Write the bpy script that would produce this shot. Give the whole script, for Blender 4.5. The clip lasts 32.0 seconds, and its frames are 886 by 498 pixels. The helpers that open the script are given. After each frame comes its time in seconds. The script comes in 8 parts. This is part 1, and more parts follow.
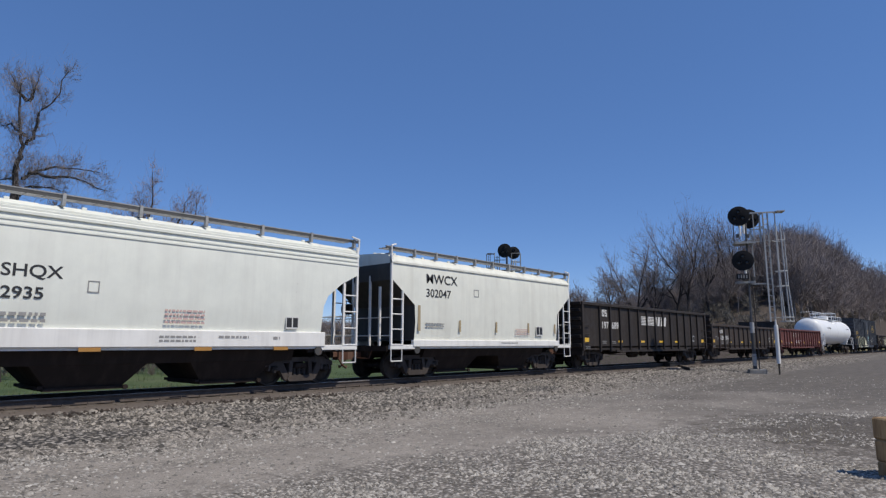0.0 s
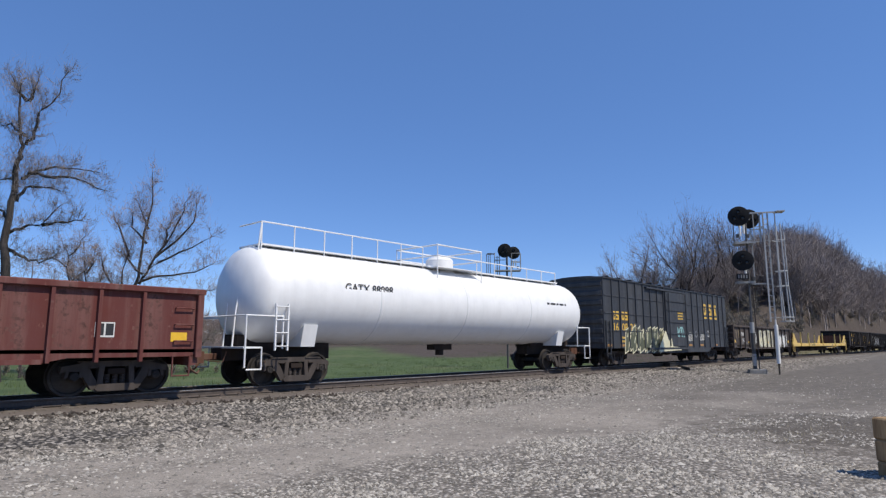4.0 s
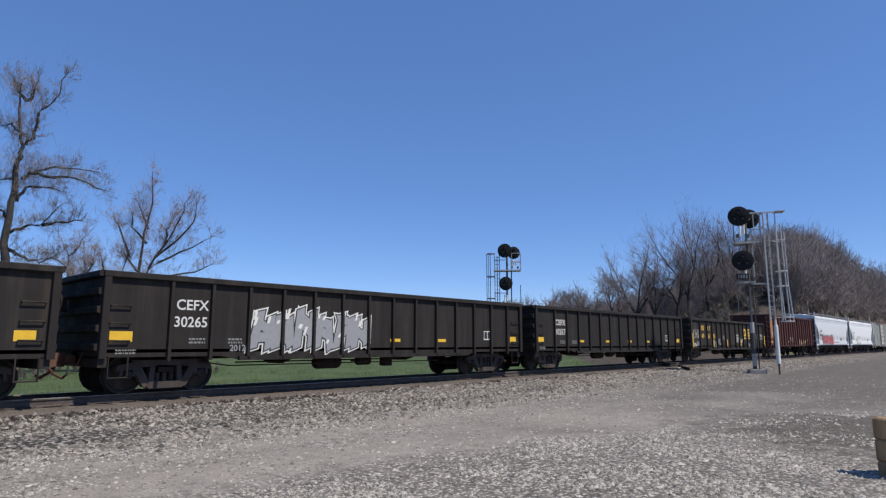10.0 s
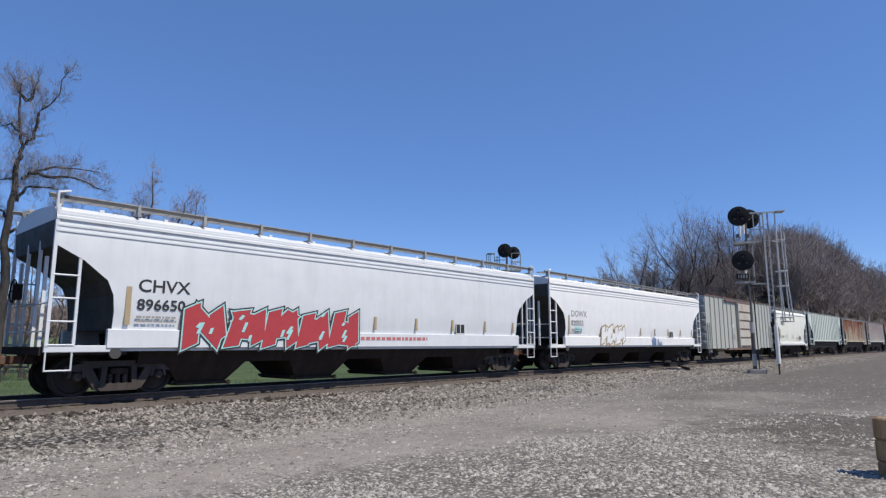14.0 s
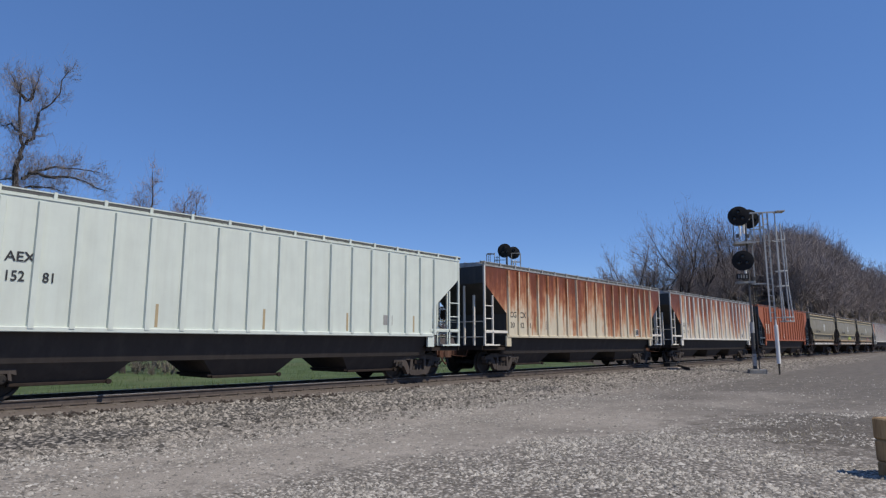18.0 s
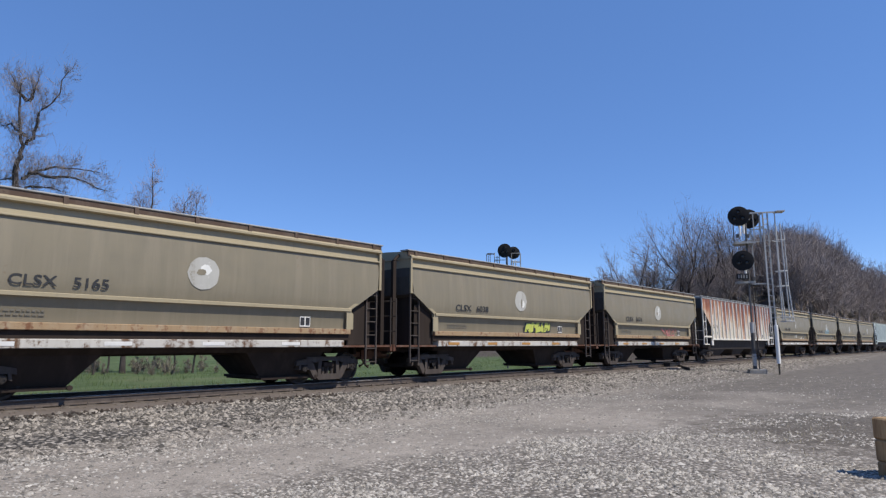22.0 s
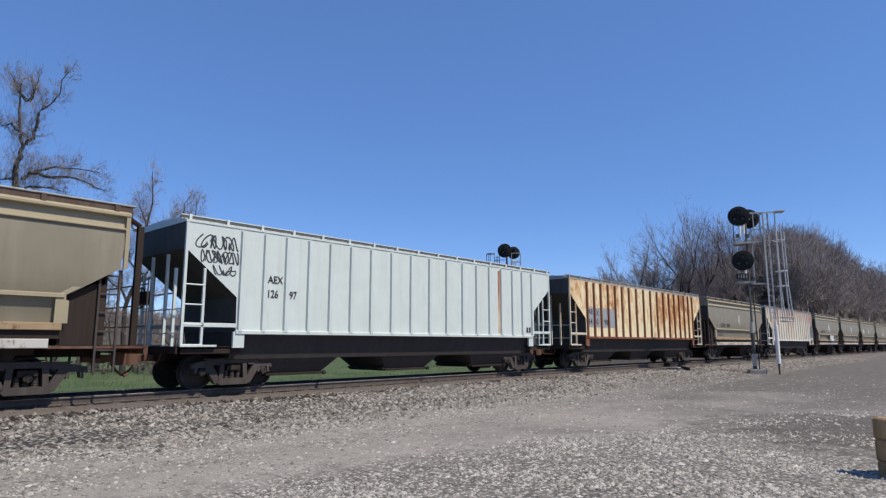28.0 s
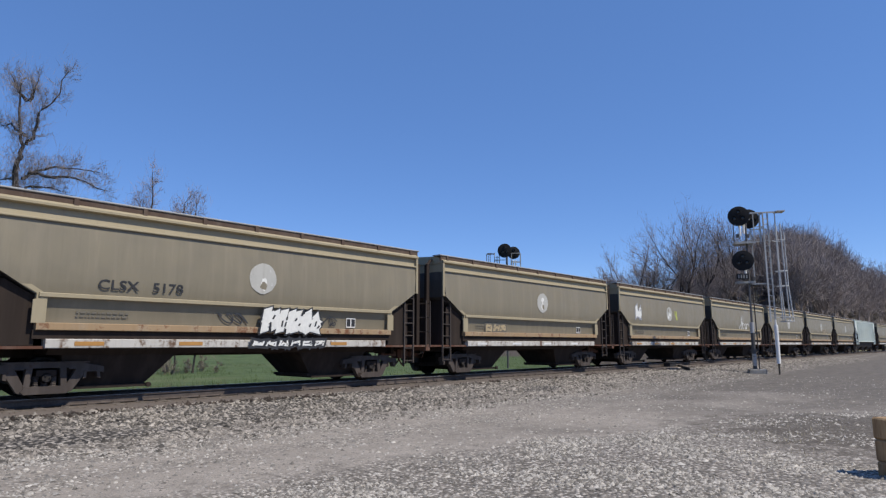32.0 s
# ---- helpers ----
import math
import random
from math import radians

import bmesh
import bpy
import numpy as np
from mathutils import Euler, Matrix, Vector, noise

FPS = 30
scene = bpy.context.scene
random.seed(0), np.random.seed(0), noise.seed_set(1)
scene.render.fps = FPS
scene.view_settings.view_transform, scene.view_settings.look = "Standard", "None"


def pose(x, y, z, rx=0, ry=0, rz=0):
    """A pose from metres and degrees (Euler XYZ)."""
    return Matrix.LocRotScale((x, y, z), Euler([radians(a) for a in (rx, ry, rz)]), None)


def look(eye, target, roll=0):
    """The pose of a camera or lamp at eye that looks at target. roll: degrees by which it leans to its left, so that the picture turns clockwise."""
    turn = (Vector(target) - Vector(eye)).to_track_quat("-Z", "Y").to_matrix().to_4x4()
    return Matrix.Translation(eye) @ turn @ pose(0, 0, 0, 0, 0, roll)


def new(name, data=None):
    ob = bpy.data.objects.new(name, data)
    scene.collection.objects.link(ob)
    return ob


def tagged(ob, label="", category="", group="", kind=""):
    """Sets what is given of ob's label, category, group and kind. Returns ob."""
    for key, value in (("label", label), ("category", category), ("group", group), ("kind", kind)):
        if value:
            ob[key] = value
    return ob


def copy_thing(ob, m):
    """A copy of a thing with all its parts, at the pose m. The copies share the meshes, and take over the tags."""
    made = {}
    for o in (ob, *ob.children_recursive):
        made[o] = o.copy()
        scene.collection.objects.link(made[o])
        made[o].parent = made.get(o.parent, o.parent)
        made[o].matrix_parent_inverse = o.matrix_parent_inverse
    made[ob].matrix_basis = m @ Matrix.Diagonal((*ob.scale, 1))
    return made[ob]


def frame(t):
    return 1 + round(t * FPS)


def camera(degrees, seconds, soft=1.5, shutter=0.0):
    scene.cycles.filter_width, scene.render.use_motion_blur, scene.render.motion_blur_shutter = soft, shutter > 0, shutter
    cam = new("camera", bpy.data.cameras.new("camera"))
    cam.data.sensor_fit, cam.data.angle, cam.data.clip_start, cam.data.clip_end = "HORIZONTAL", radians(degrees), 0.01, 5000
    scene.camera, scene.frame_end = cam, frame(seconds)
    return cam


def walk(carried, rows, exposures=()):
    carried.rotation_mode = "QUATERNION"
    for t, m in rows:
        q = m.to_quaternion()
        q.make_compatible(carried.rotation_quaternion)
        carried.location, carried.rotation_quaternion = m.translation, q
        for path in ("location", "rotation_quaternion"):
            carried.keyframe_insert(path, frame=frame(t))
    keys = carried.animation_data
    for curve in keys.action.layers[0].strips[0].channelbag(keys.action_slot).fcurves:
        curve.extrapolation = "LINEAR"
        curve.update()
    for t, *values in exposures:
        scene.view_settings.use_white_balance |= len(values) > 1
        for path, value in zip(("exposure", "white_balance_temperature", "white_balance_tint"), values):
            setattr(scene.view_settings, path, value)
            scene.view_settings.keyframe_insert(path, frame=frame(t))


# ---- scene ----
cam = camera(71.44, 32.0, 1.3)
EXPOSURES = [(0, -0.15), (1, 0.03), (2, 0.18), (3, 0.13), (6, 0.26), (7, 0.13), (8, 0.03), (9, 0.03), (10, 0.15), (12, 0.20), (13, 0.21), (17, -0.07), (20, 0.20), (23, 0.31), (25, 0.29), (28, 0.24), (29, 0.07), (30, 0.16), (31, 0.13), (32, 0.21)]
HEAD, RISE = radians(42.11), radians(8.73)
EYE = Vector((0, 0, 1.61))
AIM = EYE + Vector((math.cos(RISE) * math.cos(HEAD), math.cos(RISE) * math.sin(HEAD), math.sin(RISE)))
walk(cam, [(0, look(EYE, AIM)), (32, look(EYE, AIM))], EXPOSURES)

# ---- world, sun ----
SUN_EL, SUN_AZ = radians(55.5), radians(-78)      # azimuth from +X towards +Y
world = bpy.data.worlds.new("world")
scene.world = world
world.use_nodes = True
wn = world.node_tree
sky = wn.nodes.new("ShaderNodeTexSky")
sky.sky_type, sky.sun_disc = "NISHITA", False
sky.sun_elevation, sky.sun_rotation = SUN_EL, math.pi / 2 - SUN_AZ
sky.air_density, sky.dust_density, sky.ozone_density, sky.altitude = 0.8, 0.0, 2.6, 1200
clear = wn.nodes.new("ShaderNodeHueSaturation")          # a clear, deep spring sky
clear.inputs["Saturation"].default_value = 1.16
tint = wn.nodes.new("ShaderNodeMix")
tint.data_type, tint.blend_type = "RGBA", "MULTIPLY"
tint.inputs[0].default_value, tint.inputs[7].default_value = 1.0, (1.02, 0.99, 1.09, 1)
wn.links.new(sky.outputs[0], clear.inputs["Color"])
wn.links.new(clear.outputs[0], tint.inputs[6])
even = wn.nodes.new("ShaderNodeMix")                     # thin haze evens the sky out between horizon and zenith
even.data_type = "RGBA"
even.inputs[0].default_value, even.inputs[7].default_value = 0.42, (0.84, 1.74, 4.02, 1)
wn.links.new(tint.outputs[2], even.inputs[6])
wn.links.new(even.outputs[2], wn.nodes["Background"].inputs[0])
wn.nodes["Background"].inputs[1].default_value = 0.140
sun = new("sun", bpy.data.lights.new("sun", "SUN"))
sun.data.energy, sun.data.angle, sun.data.color = 4.0, radians(0.55), (1.0, 0.925, 0.80)
SUN_DIR = Vector((math.cos(SUN_EL) * math.cos(SUN_AZ), math.cos(SUN_EL) * math.sin(SUN_AZ), math.sin(SUN_EL)))
sun.matrix_world = look(SUN_DIR * 100, (0, 0, 0))

# ---- materials ----
MATS = {}


def tree_of(name):
    m = bpy.data.materials.new(name)
    m.use_nodes = True
    nt = m.node_tree
    return m, nt, nt.nodes["Principled BSDF"]


def rgb(c):
    return (*c, 1.0) if len(c) == 3 else c


class Net:
    """Short hand for wiring shader nodes."""

    def __init__(self, nt):
        self.nt = nt

    def node(self, kind, **kw):
        n = self.nt.nodes.new(kind)
        for k, v in kw.items():
            if k == "op":
                n.operation = v
            elif k == "blend":
                n.data_type, n.blend_type = "RGBA", v
        return n

    def put(self, sock, v):
        if isinstance(v, bpy.types.NodeSocket):
            self.nt.links.new(v, sock)
        else:
            sock.default_value = v

    def math(self, op, a, b=0.0):
        n = self.node("ShaderNodeMath", op=op)
        self.put(n.inputs[0], a)
        self.put(n.inputs[1], b)
        return n.outputs[0]

    def mix(self, f, a, b, blend="MIX"):
        n = self.node("ShaderNodeMix", blend=blend)
        self.put(n.inputs[0], f)
        self.put(n.inputs[6], a)
        self.put(n.inputs[7], b)
        return n.outputs[2]

    def noise(self, vec, scale, detail=4.0, rough=0.55):
        n = self.node("ShaderNodeTexNoise")
        self.put(n.inputs["Vector"], vec)
        n.inputs["Scale"].default_value, n.inputs["Detail"].default_value, n.inputs["Roughness"].default_value = scale, detail, rough
        return n.outputs["Fac"]

    def span(self, v, lo, hi, a=0.0, b=1.0):
        n = self.node("ShaderNodeMapRange")
        n.interpolation_type = "SMOOTHSTEP"
        self.put(n.inputs[0], v)
        for i, x in enumerate((lo, hi, a, b)):
            n.inputs[i + 1].default_value = x
        return n.outputs[0]

    def stretch(self, vec, sx, sy, sz):
        n = self.node("ShaderNodeMapping")
        self.put(n.inputs[0], vec)
        n.inputs[3].default_value = (sx, sy, sz)
        return n.outputs[0]

    def coords(self, shift=True):
        tc = self.node("ShaderNodeTexCoord").outputs["Object"]
        if not shift:
            return tc
        r = self.node("ShaderNodeObjectInfo").outputs["Random"]
        n = self.node("ShaderNodeVectorMath", op="ADD")
        self.put(n.inputs[0], tc)
        c = self.node("ShaderNodeCombineXYZ")
        self.put(c.inputs[0], self.math("MULTIPLY", r, 61.0))
        self.put(c.inputs[1], self.math("MULTIPLY", r, 23.0))
        self.put(n.inputs[1], c.outputs[0])
        return n.outputs[0]

    def bump(self, h, strength, dist=0.01):
        n = self.node("ShaderNodeBump")
        self.put(n.inputs["Height"], h)
        n.inputs["Strength"].default_value, n.inputs["Distance"].default_value = strength, dist
        return n.outputs[0]


def paint(name, col, rust=(0.17, 0.055, 0.022), amount=0.25, streak=0.35, fall=0.0, zspan=(1.5, 4.4), dust=(0.24, 0.20, 0.16), dusty=0.18,
          rough=0.55, metal=0.0, pale=None, pale_amount=0.0, mixin=(1.0, 0.75, 0.7, 1.5), stain=(0.42, 0.165, 0.058), spec=0.4):
    """Weathered railcar paint: grain, road dust, rain streaks, rust spots; fall: rust that runs down from the roof edge."""
    if name in MATS:
        return MATS[name]
    m, nt, b = tree_of(name)
    w = Net(nt)
    v, raw = w.coords(), w.coords(False)
    grain = w.noise(v, 2.1, 6, 0.65)
    tall = w.noise(w.stretch(v, 3.2, 3.2, 0.22), 1.0, 5, 0.6)
    fine = w.noise(w.stretch(v, 11.0, 11.0, 0.7), 1.0, 3, 0.6)
    spots = w.noise(v, 7.0, 5, 0.7)
    lo, hi = tuple(x * 0.86 for x in col), tuple(min(1, x * 1.08) for x in col)
    c = w.mix(grain, rgb(lo), rgb(hi))
    if pale:
        c = w.mix(w.math("MULTIPLY", w.span(w.math("ADD", spots, w.math("MULTIPLY", fine, 0.5)), 0.86, 0.98), pale_amount), c, rgb(pale))
    c = w.mix(w.math("MULTIPLY", w.span(tall, 0.42, 0.72), dusty), c, rgb(dust))
    c = w.mix(w.math("MULTIPLY", w.span(fine, 0.50, 0.74), streak * 0.6), c, rgb(tuple(x * 0.55 for x in col)))
    f = w.span(w.math("ADD", w.math("MULTIPLY", spots, 0.6), w.math("MULTIPLY", tall, 0.55)), 0.74 - 0.22 * amount, 0.86 - 0.2 * amount)
    f = w.math("MULTIPLY", f, min(1.0, 0.35 + amount))
    if fall:
        z = w.node("ShaderNodeSeparateXYZ")
        w.put(z.inputs[0], raw)
        # every sheet between two posts rusts at its own rate; mixin weighs height, sheet, blotches and streaks
        lin = w.node("ShaderNodeMapRange")
        w.put(lin.inputs[0], z.outputs[2])
        lin.inputs[1].default_value, lin.inputs[2].default_value = zspan
        sheet = w.node("ShaderNodeTexWhiteNoise")
        sheet.noise_dimensions = "2D"
        seat = w.node("ShaderNodeCombineXYZ")
        w.put(seat.inputs[0], w.math("FLOOR", w.math("DIVIDE", z.outputs[0], 0.845)))
        w.put(seat.inputs[1], w.node("ShaderNodeObjectInfo").outputs["Random"])
        w.put(sheet.inputs["Vector"], seat.outputs[0])
        streaks = w.noise(w.stretch(v, 7.0, 7.0, 0.45), 1.0, 4, 0.6)
        blots = w.noise(w.stretch(v, 1.0, 1.0, 0.55), 2.6, 6, 0.68)
        wide = w.noise(w.stretch(v, 0.22, 0.22, 0.22), 1.0, 1)
        off = lambda n, k: w.math("MULTIPLY", w.math("SUBTRACT", n, 0.5), k)
        run = w.math("ADD", w.math("MULTIPLY", lin.outputs[0], mixin[0]), off(sheet.outputs["Value"], mixin[1]))
        run = w.math("ADD", w.math("ADD", run, off(blots, mixin[2] * 2)), w.math("ADD", off(streaks, mixin[3]), off(wide, 0.8)))
        run = w.math("ADD", run, fall - 0.75)
        c = w.mix(w.math("MULTIPLY", w.span(run, 0.12, 0.72), 0.85), c, rgb(stain))
        c = w.mix(w.math("MULTIPLY", w.span(run, 0.45, 1.0), 0.88), c, rgb(rust))
        c = w.mix(w.math("MULTIPLY", w.span(run, 0.85, 1.35), 0.8), c, rgb(tuple(x * 0.5 for x in rust)))
        c = w.mix(w.math("MULTIPLY", f, 0.7), c, rgb(rust))
    else:
        c = w.mix(f, c, rgb(rust))
    nt.links.new(c, b.inputs["Base Color"])
    w.put(b.inputs["Roughness"], w.span(grain, 0.2, 0.8, rough - 0.12, min(1, rough + 0.2)))
    b.inputs["Metallic"].default_value = metal
    b.inputs["Specular IOR Level"].default_value = spec
    nt.links.new(w.bump(w.math("ADD", w.noise(v, 0.9, 3), w.math("MULTIPLY", spots, 0.12)), 0.25, 0.02), b.inputs["Normal"])
    MATS[name] = m
    return m


def rough_mat(name, a, b_, scale=3.0, rough=0.85, bump=0.4, dist=0.01, spec=0.3, island=0.0, squash=(1, 1, 1), metal=0.0):
    """Two-tone noisy matter: bark, timber, stone, steel."""
    if name in MATS:
        return MATS[name]
    m, nt, b = tree_of(name)
    w = Net(nt)
    v = w.stretch(w.coords(), *squash)
    n1, n2 = w.noise(v, scale, 6, 0.65), w.noise(v, scale * 6.3, 4, 0.6)
    f = w.span(w.math("ADD", w.math("MULTIPLY", n1, 0.65), w.math("MULTIPLY", n2, 0.35)), 0.32, 0.68)
    c = w.mix(f, rgb(a), rgb(b_))
    if island:
        r = w.node("ShaderNodeNewGeometry").outputs["Random Per Island"]
        h = w.node("ShaderNodeHueSaturation")
        w.put(h.inputs["Value"], w.span(r, 0.0, 1.0, 1.0 - island, 1.0 + island))
        w.put(h.inputs["Color"], c)
        c = h.outputs[0]
    nt.links.new(c, b.inputs["Base Color"])
    b.inputs["Roughness"].default_value, b.inputs["Metallic"].default_value = rough, metal
    b.inputs["Specular IOR Level"].default_value = spec
    if bump:
        nt.links.new(w.bump(n2, bump, dist), b.inputs["Normal"])
    MATS[name] = m
    return m


def ground_mat():
    """Packed dirt road, loose gravel on both sides, meadow and leaf litter behind the line."""
    m, nt, b = tree_of("ground_cover")
    w = Net(nt)
    v = w.coords(False)
    z = w.node("ShaderNodeSeparateXYZ")
    w.put(z.inputs[0], v)
    x, y = z.outputs[0], z.outputs[1]
    big, mid, tiny = w.noise(v, 0.22, 5), w.noise(v, 2.3, 6, 0.6), w.noise(v, 26.0, 4, 0.7)

    def pebbles(scale, dark, light, lo, hi):
        p = w.node("ShaderNodeTexVoronoi")
        w.put(p.inputs["Vector"], v)
        p.inputs["Scale"].default_value = scale
        c = w.mix(w.span(p.outputs["Distance"], 0.08, 0.55), rgb(light), rgb(dark))
        h = w.node("ShaderNodeHueSaturation")
        w.put(h.inputs["Color"], c)
        q = w.node("ShaderNodeSeparateXYZ")
        w.put(q.inputs[0], p.outputs["Color"])
        w.put(h.inputs["Value"], w.span(q.outputs[0], 0, 1, lo, hi))
        return h.outputs[0], p.outputs["Distance"], q.outputs[1]

    gravel, gap, pick = pebbles(17.0, (0.164, 0.146, 0.126), (0.485, 0.444, 0.393), 0.6, 1.4)
    fines, fgap, fpick = pebbles(38.0, (0.196, 0.175, 0.153), (0.373, 0.337, 0.292), 0.75, 1.3)
    dirt = w.mix(w.span(mid, 0.3, 0.7), rgb((0.255, 0.226, 0.194)), rgb((0.343, 0.306, 0.264)))
    dirt = w.mix(w.math("MULTIPLY", w.span(fpick, 0.45, 0.7), 0.55), dirt, fines)       # fine crushed stone trodden into the dirt
    dirt = w.mix(w.math("MULTIPLY", w.span(pick, 0.80, 0.9), w.span(mid, 0.42, 0.6)), dirt, gravel)
    # the road runs beside the line; its near edge swings away from it
    wave = w.math("ADD", w.math("MULTIPLY", w.math("SUBTRACT", mid, 0.5), 2.2), w.math("MULTIPLY", w.math("SUBTRACT", big, 0.5), 1.6))
    lower = w.math("ADD", w.math("ADD", y, w.math("MULTIPLY", w.math("MULTIPLY", x, w.math("MINIMUM", x, 22.0)), 0.0148)), wave)
    upper = w.math("ADD", w.math("SUBTRACT", y, w.math("MULTIPLY", x, 0.04)), wave)
    road = w.math("MULTIPLY", w.span(lower, 6.2, 7.4), w.span(upper, 10.4, 9.0))
    strip = w.math("MULTIPLY", w.span(upper, 7.6, 8.0), w.span(upper, 8.9, 8.4))
    road = w.math("MULTIPLY", road, w.math("SUBTRACT", 1.0, w.math("MULTIPLY", strip, 0.45)))
    road = w.math("MAXIMUM", road, w.math("MULTIPLY", w.span(big, 0.5, 0.62), 0.3))
    bare = w.node("ShaderNodeVectorMath", op="DISTANCE")
    w.put(bare.inputs[0], v)
    bare.inputs[1].default_value = (13.2, 1.6, 0.1)
    bare = w.span(w.math("ADD", bare.outputs["Value"], w.math("MULTIPLY", w.math("SUBTRACT", mid, 0.5), 5.0)), 4.0, 1.8)
    road = w.math("MAXIMUM", road, w.math("MULTIPLY", bare, 0.8))
    dirt = w.mix(bare, dirt, rgb((0.092, 0.079, 0.066)))
    worn = w.math("MULTIPLY", w.span(w.math("ADD", x, w.math("MULTIPLY", w.math("SUBTRACT", big, 0.5), 40.0)), 7, 26), 0.78)
    dirt = w.mix(worn, dirt, w.mix(w.span(mid, 0.35, 0.65), rgb((0.077, 0.069, 0.060)), rgb((0.119, 0.106, 0.093))))      # road surface turns darker further along
    near = w.mix(road, gravel, dirt)
    grass = w.mix(w.span(w.noise(v, 0.6, 6, 0.7), 0.3, 0.7), rgb((0.056, 0.082, 0.034)), rgb((0.098, 0.135, 0.058)))
    grass = w.mix(w.math("MULTIPLY", w.span(w.noise(v, 0.09, 4), 0.52, 0.7), 0.6), grass, rgb((0.13, 0.14, 0.075)))
    litter = w.mix(w.noise(v, 0.5, 6, 0.7), rgb((0.060, 0.048, 0.041)), rgb((0.105, 0.086, 0.073)))
    dist = w.node("ShaderNodeVectorMath", op="LENGTH")
    w.put(dist.inputs[0], v)
    far = w.math("ADD", dist.outputs["Value"], w.math("MULTIPLY", w.math("SUBTRACT", w.noise(v, 0.03, 4), 0.5), 70.0))
    ratio = w.math("DIVIDE", y, w.math("MAXIMUM", x, 1.0))
    nearer = w.math("ADD", w.math("MULTIPLY", w.span(ratio, 0.62, 0.45), 62.0), w.math("MULTIPLY", w.span(ratio, 0.95, 1.2), -16.0))
    back = w.mix(w.span(w.math("ADD", far, nearer), 76, 90), grass, litter)
    weeds = w.mix(mid, rgb((0.11, 0.105, 0.062)), rgb((0.19, 0.175, 0.11)))
    back = w.mix(w.span(w.math("ADD", y, w.math("MULTIPLY", mid, 3.0)), 22.0, 24.0), weeds, back)
    c = w.mix(w.span(y, 18.6, 19.4), near, back)
    nt.links.new(c, b.inputs["Base Color"])
    b.inputs["Roughness"].default_value = 0.95
    b.inputs["Specular IOR Level"].default_value = 0.15
    h = w.math("ADD", w.math("MULTIPLY", w.math("SUBTRACT", 1.0, gap), w.math("SUBTRACT", 1.0, road)), w.math("MULTIPLY", w.math("SUBTRACT", 1.0, fgap), 0.35))
    nt.links.new(w.bump(w.math("ADD", h, w.math("MULTIPLY", tiny, 0.3)), 0.8, 0.035), b.inputs["Normal"])
    return m


def ballast_mat():
    m, nt, b = tree_of("ballast_cover")
    w = Net(nt)
    v = w.coords(False)
    vo = w.node("ShaderNodeTexVoronoi")
    w.put(vo.inputs["Vector"], v)
    vo.inputs["Scale"].default_value = 12.5
    sv = w.node("ShaderNodeSeparateXYZ")
    w.put(sv.inputs[0], vo.outputs["Color"])
    c = w.mix(sv.outputs[0], rgb((0.143, 0.128, 0.113)), rgb((0.429, 0.390, 0.344)))
    c = w.mix(w.span(vo.outputs["Distance"], 0.28, 0.62), c, rgb((0.044, 0.041, 0.039)))
    c = w.mix(w.math("MULTIPLY", w.span(w.noise(v, 0.5, 4), 0.45, 0.7), 0.4), c, rgb((0.250, 0.226, 0.197)))
    # a shelf of brown fines and brake dust under and beside the rails
    zz = w.node("ShaderNodeSeparateXYZ")
    w.put(zz.inputs[0], v)
    ragged = w.math("MULTIPLY", w.math("SUBTRACT", w.noise(v, 1.9, 5, 0.7), 0.5), 0.55)
    off = w.math("ADD", w.math("ABSOLUTE", w.math("SUBTRACT", zz.outputs[1], 16.5)), ragged)
    fines = w.mix(w.noise(w.stretch(v, 0.6, 2.5, 1), 2.4, 5, 0.7), rgb((0.089, 0.073, 0.063)), rgb((0.167, 0.141, 0.123)))
    c = w.mix(w.math("MULTIPLY", w.span(off, 2.38, 2.26), 0.93), c, fines)
    c = w.mix(w.math("MULTIPLY", w.span(off, 1.05, 0.6), 0.7), c, rgb((0.05, 0.040, 0.035)))
    nt.links.new(c, b.inputs["Base Color"])
    b.inputs["Roughness"].default_value = 0.92
    b.inputs["Specular IOR Level"].default_value = 0.15
    h = w.math("MULTIPLY", w.math("SUBTRACT", 1.0, vo.outputs["Distance"]), w.span(off, 2.2, 2.4, 0.15, 1.0))
    nt.links.new(w.bump(w.math("ADD", h, w.math("MULTIPLY", w.noise(v, 30, 3), 0.12)), 0.9, 0.05), b.inputs["Normal"])
    return m


def plain(name, col, rough=0.5, metal=0.0, emit=0.0):
    if name in MATS:
        return MATS[name]
    m, nt, b = tree_of(name)
    w = Net(nt)
    n = w.noise(w.coords(), 9.0, 4)
    nt.links.new(w.mix(n, rgb(tuple(x * 0.8 for x in col)), rgb(tuple(min(1, x * 1.12) for x in col))), b.inputs["Base Color"])
    b.inputs["Roughness"].default_value, b.inputs["Metallic"].default_value = rough, metal
    MATS[name] = m
    return m


M_BLACK = paint("grimy_black", (0.018, 0.017, 0.017), amount=0.3, dusty=0.3, dust=(0.075, 0.062, 0.05), rough=0.75)
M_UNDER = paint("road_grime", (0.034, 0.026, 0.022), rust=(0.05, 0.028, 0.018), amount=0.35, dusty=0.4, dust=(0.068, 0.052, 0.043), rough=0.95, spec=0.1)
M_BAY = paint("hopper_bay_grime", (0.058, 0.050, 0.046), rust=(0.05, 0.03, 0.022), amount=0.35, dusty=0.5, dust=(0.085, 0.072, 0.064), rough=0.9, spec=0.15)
M_TRUCK = paint("truck_grime", (0.066, 0.055, 0.049), rust=(0.075, 0.043, 0.028), amount=0.4, dusty=0.5, dust=(0.125, 0.105, 0.094), rough=0.9, spec=0.15)
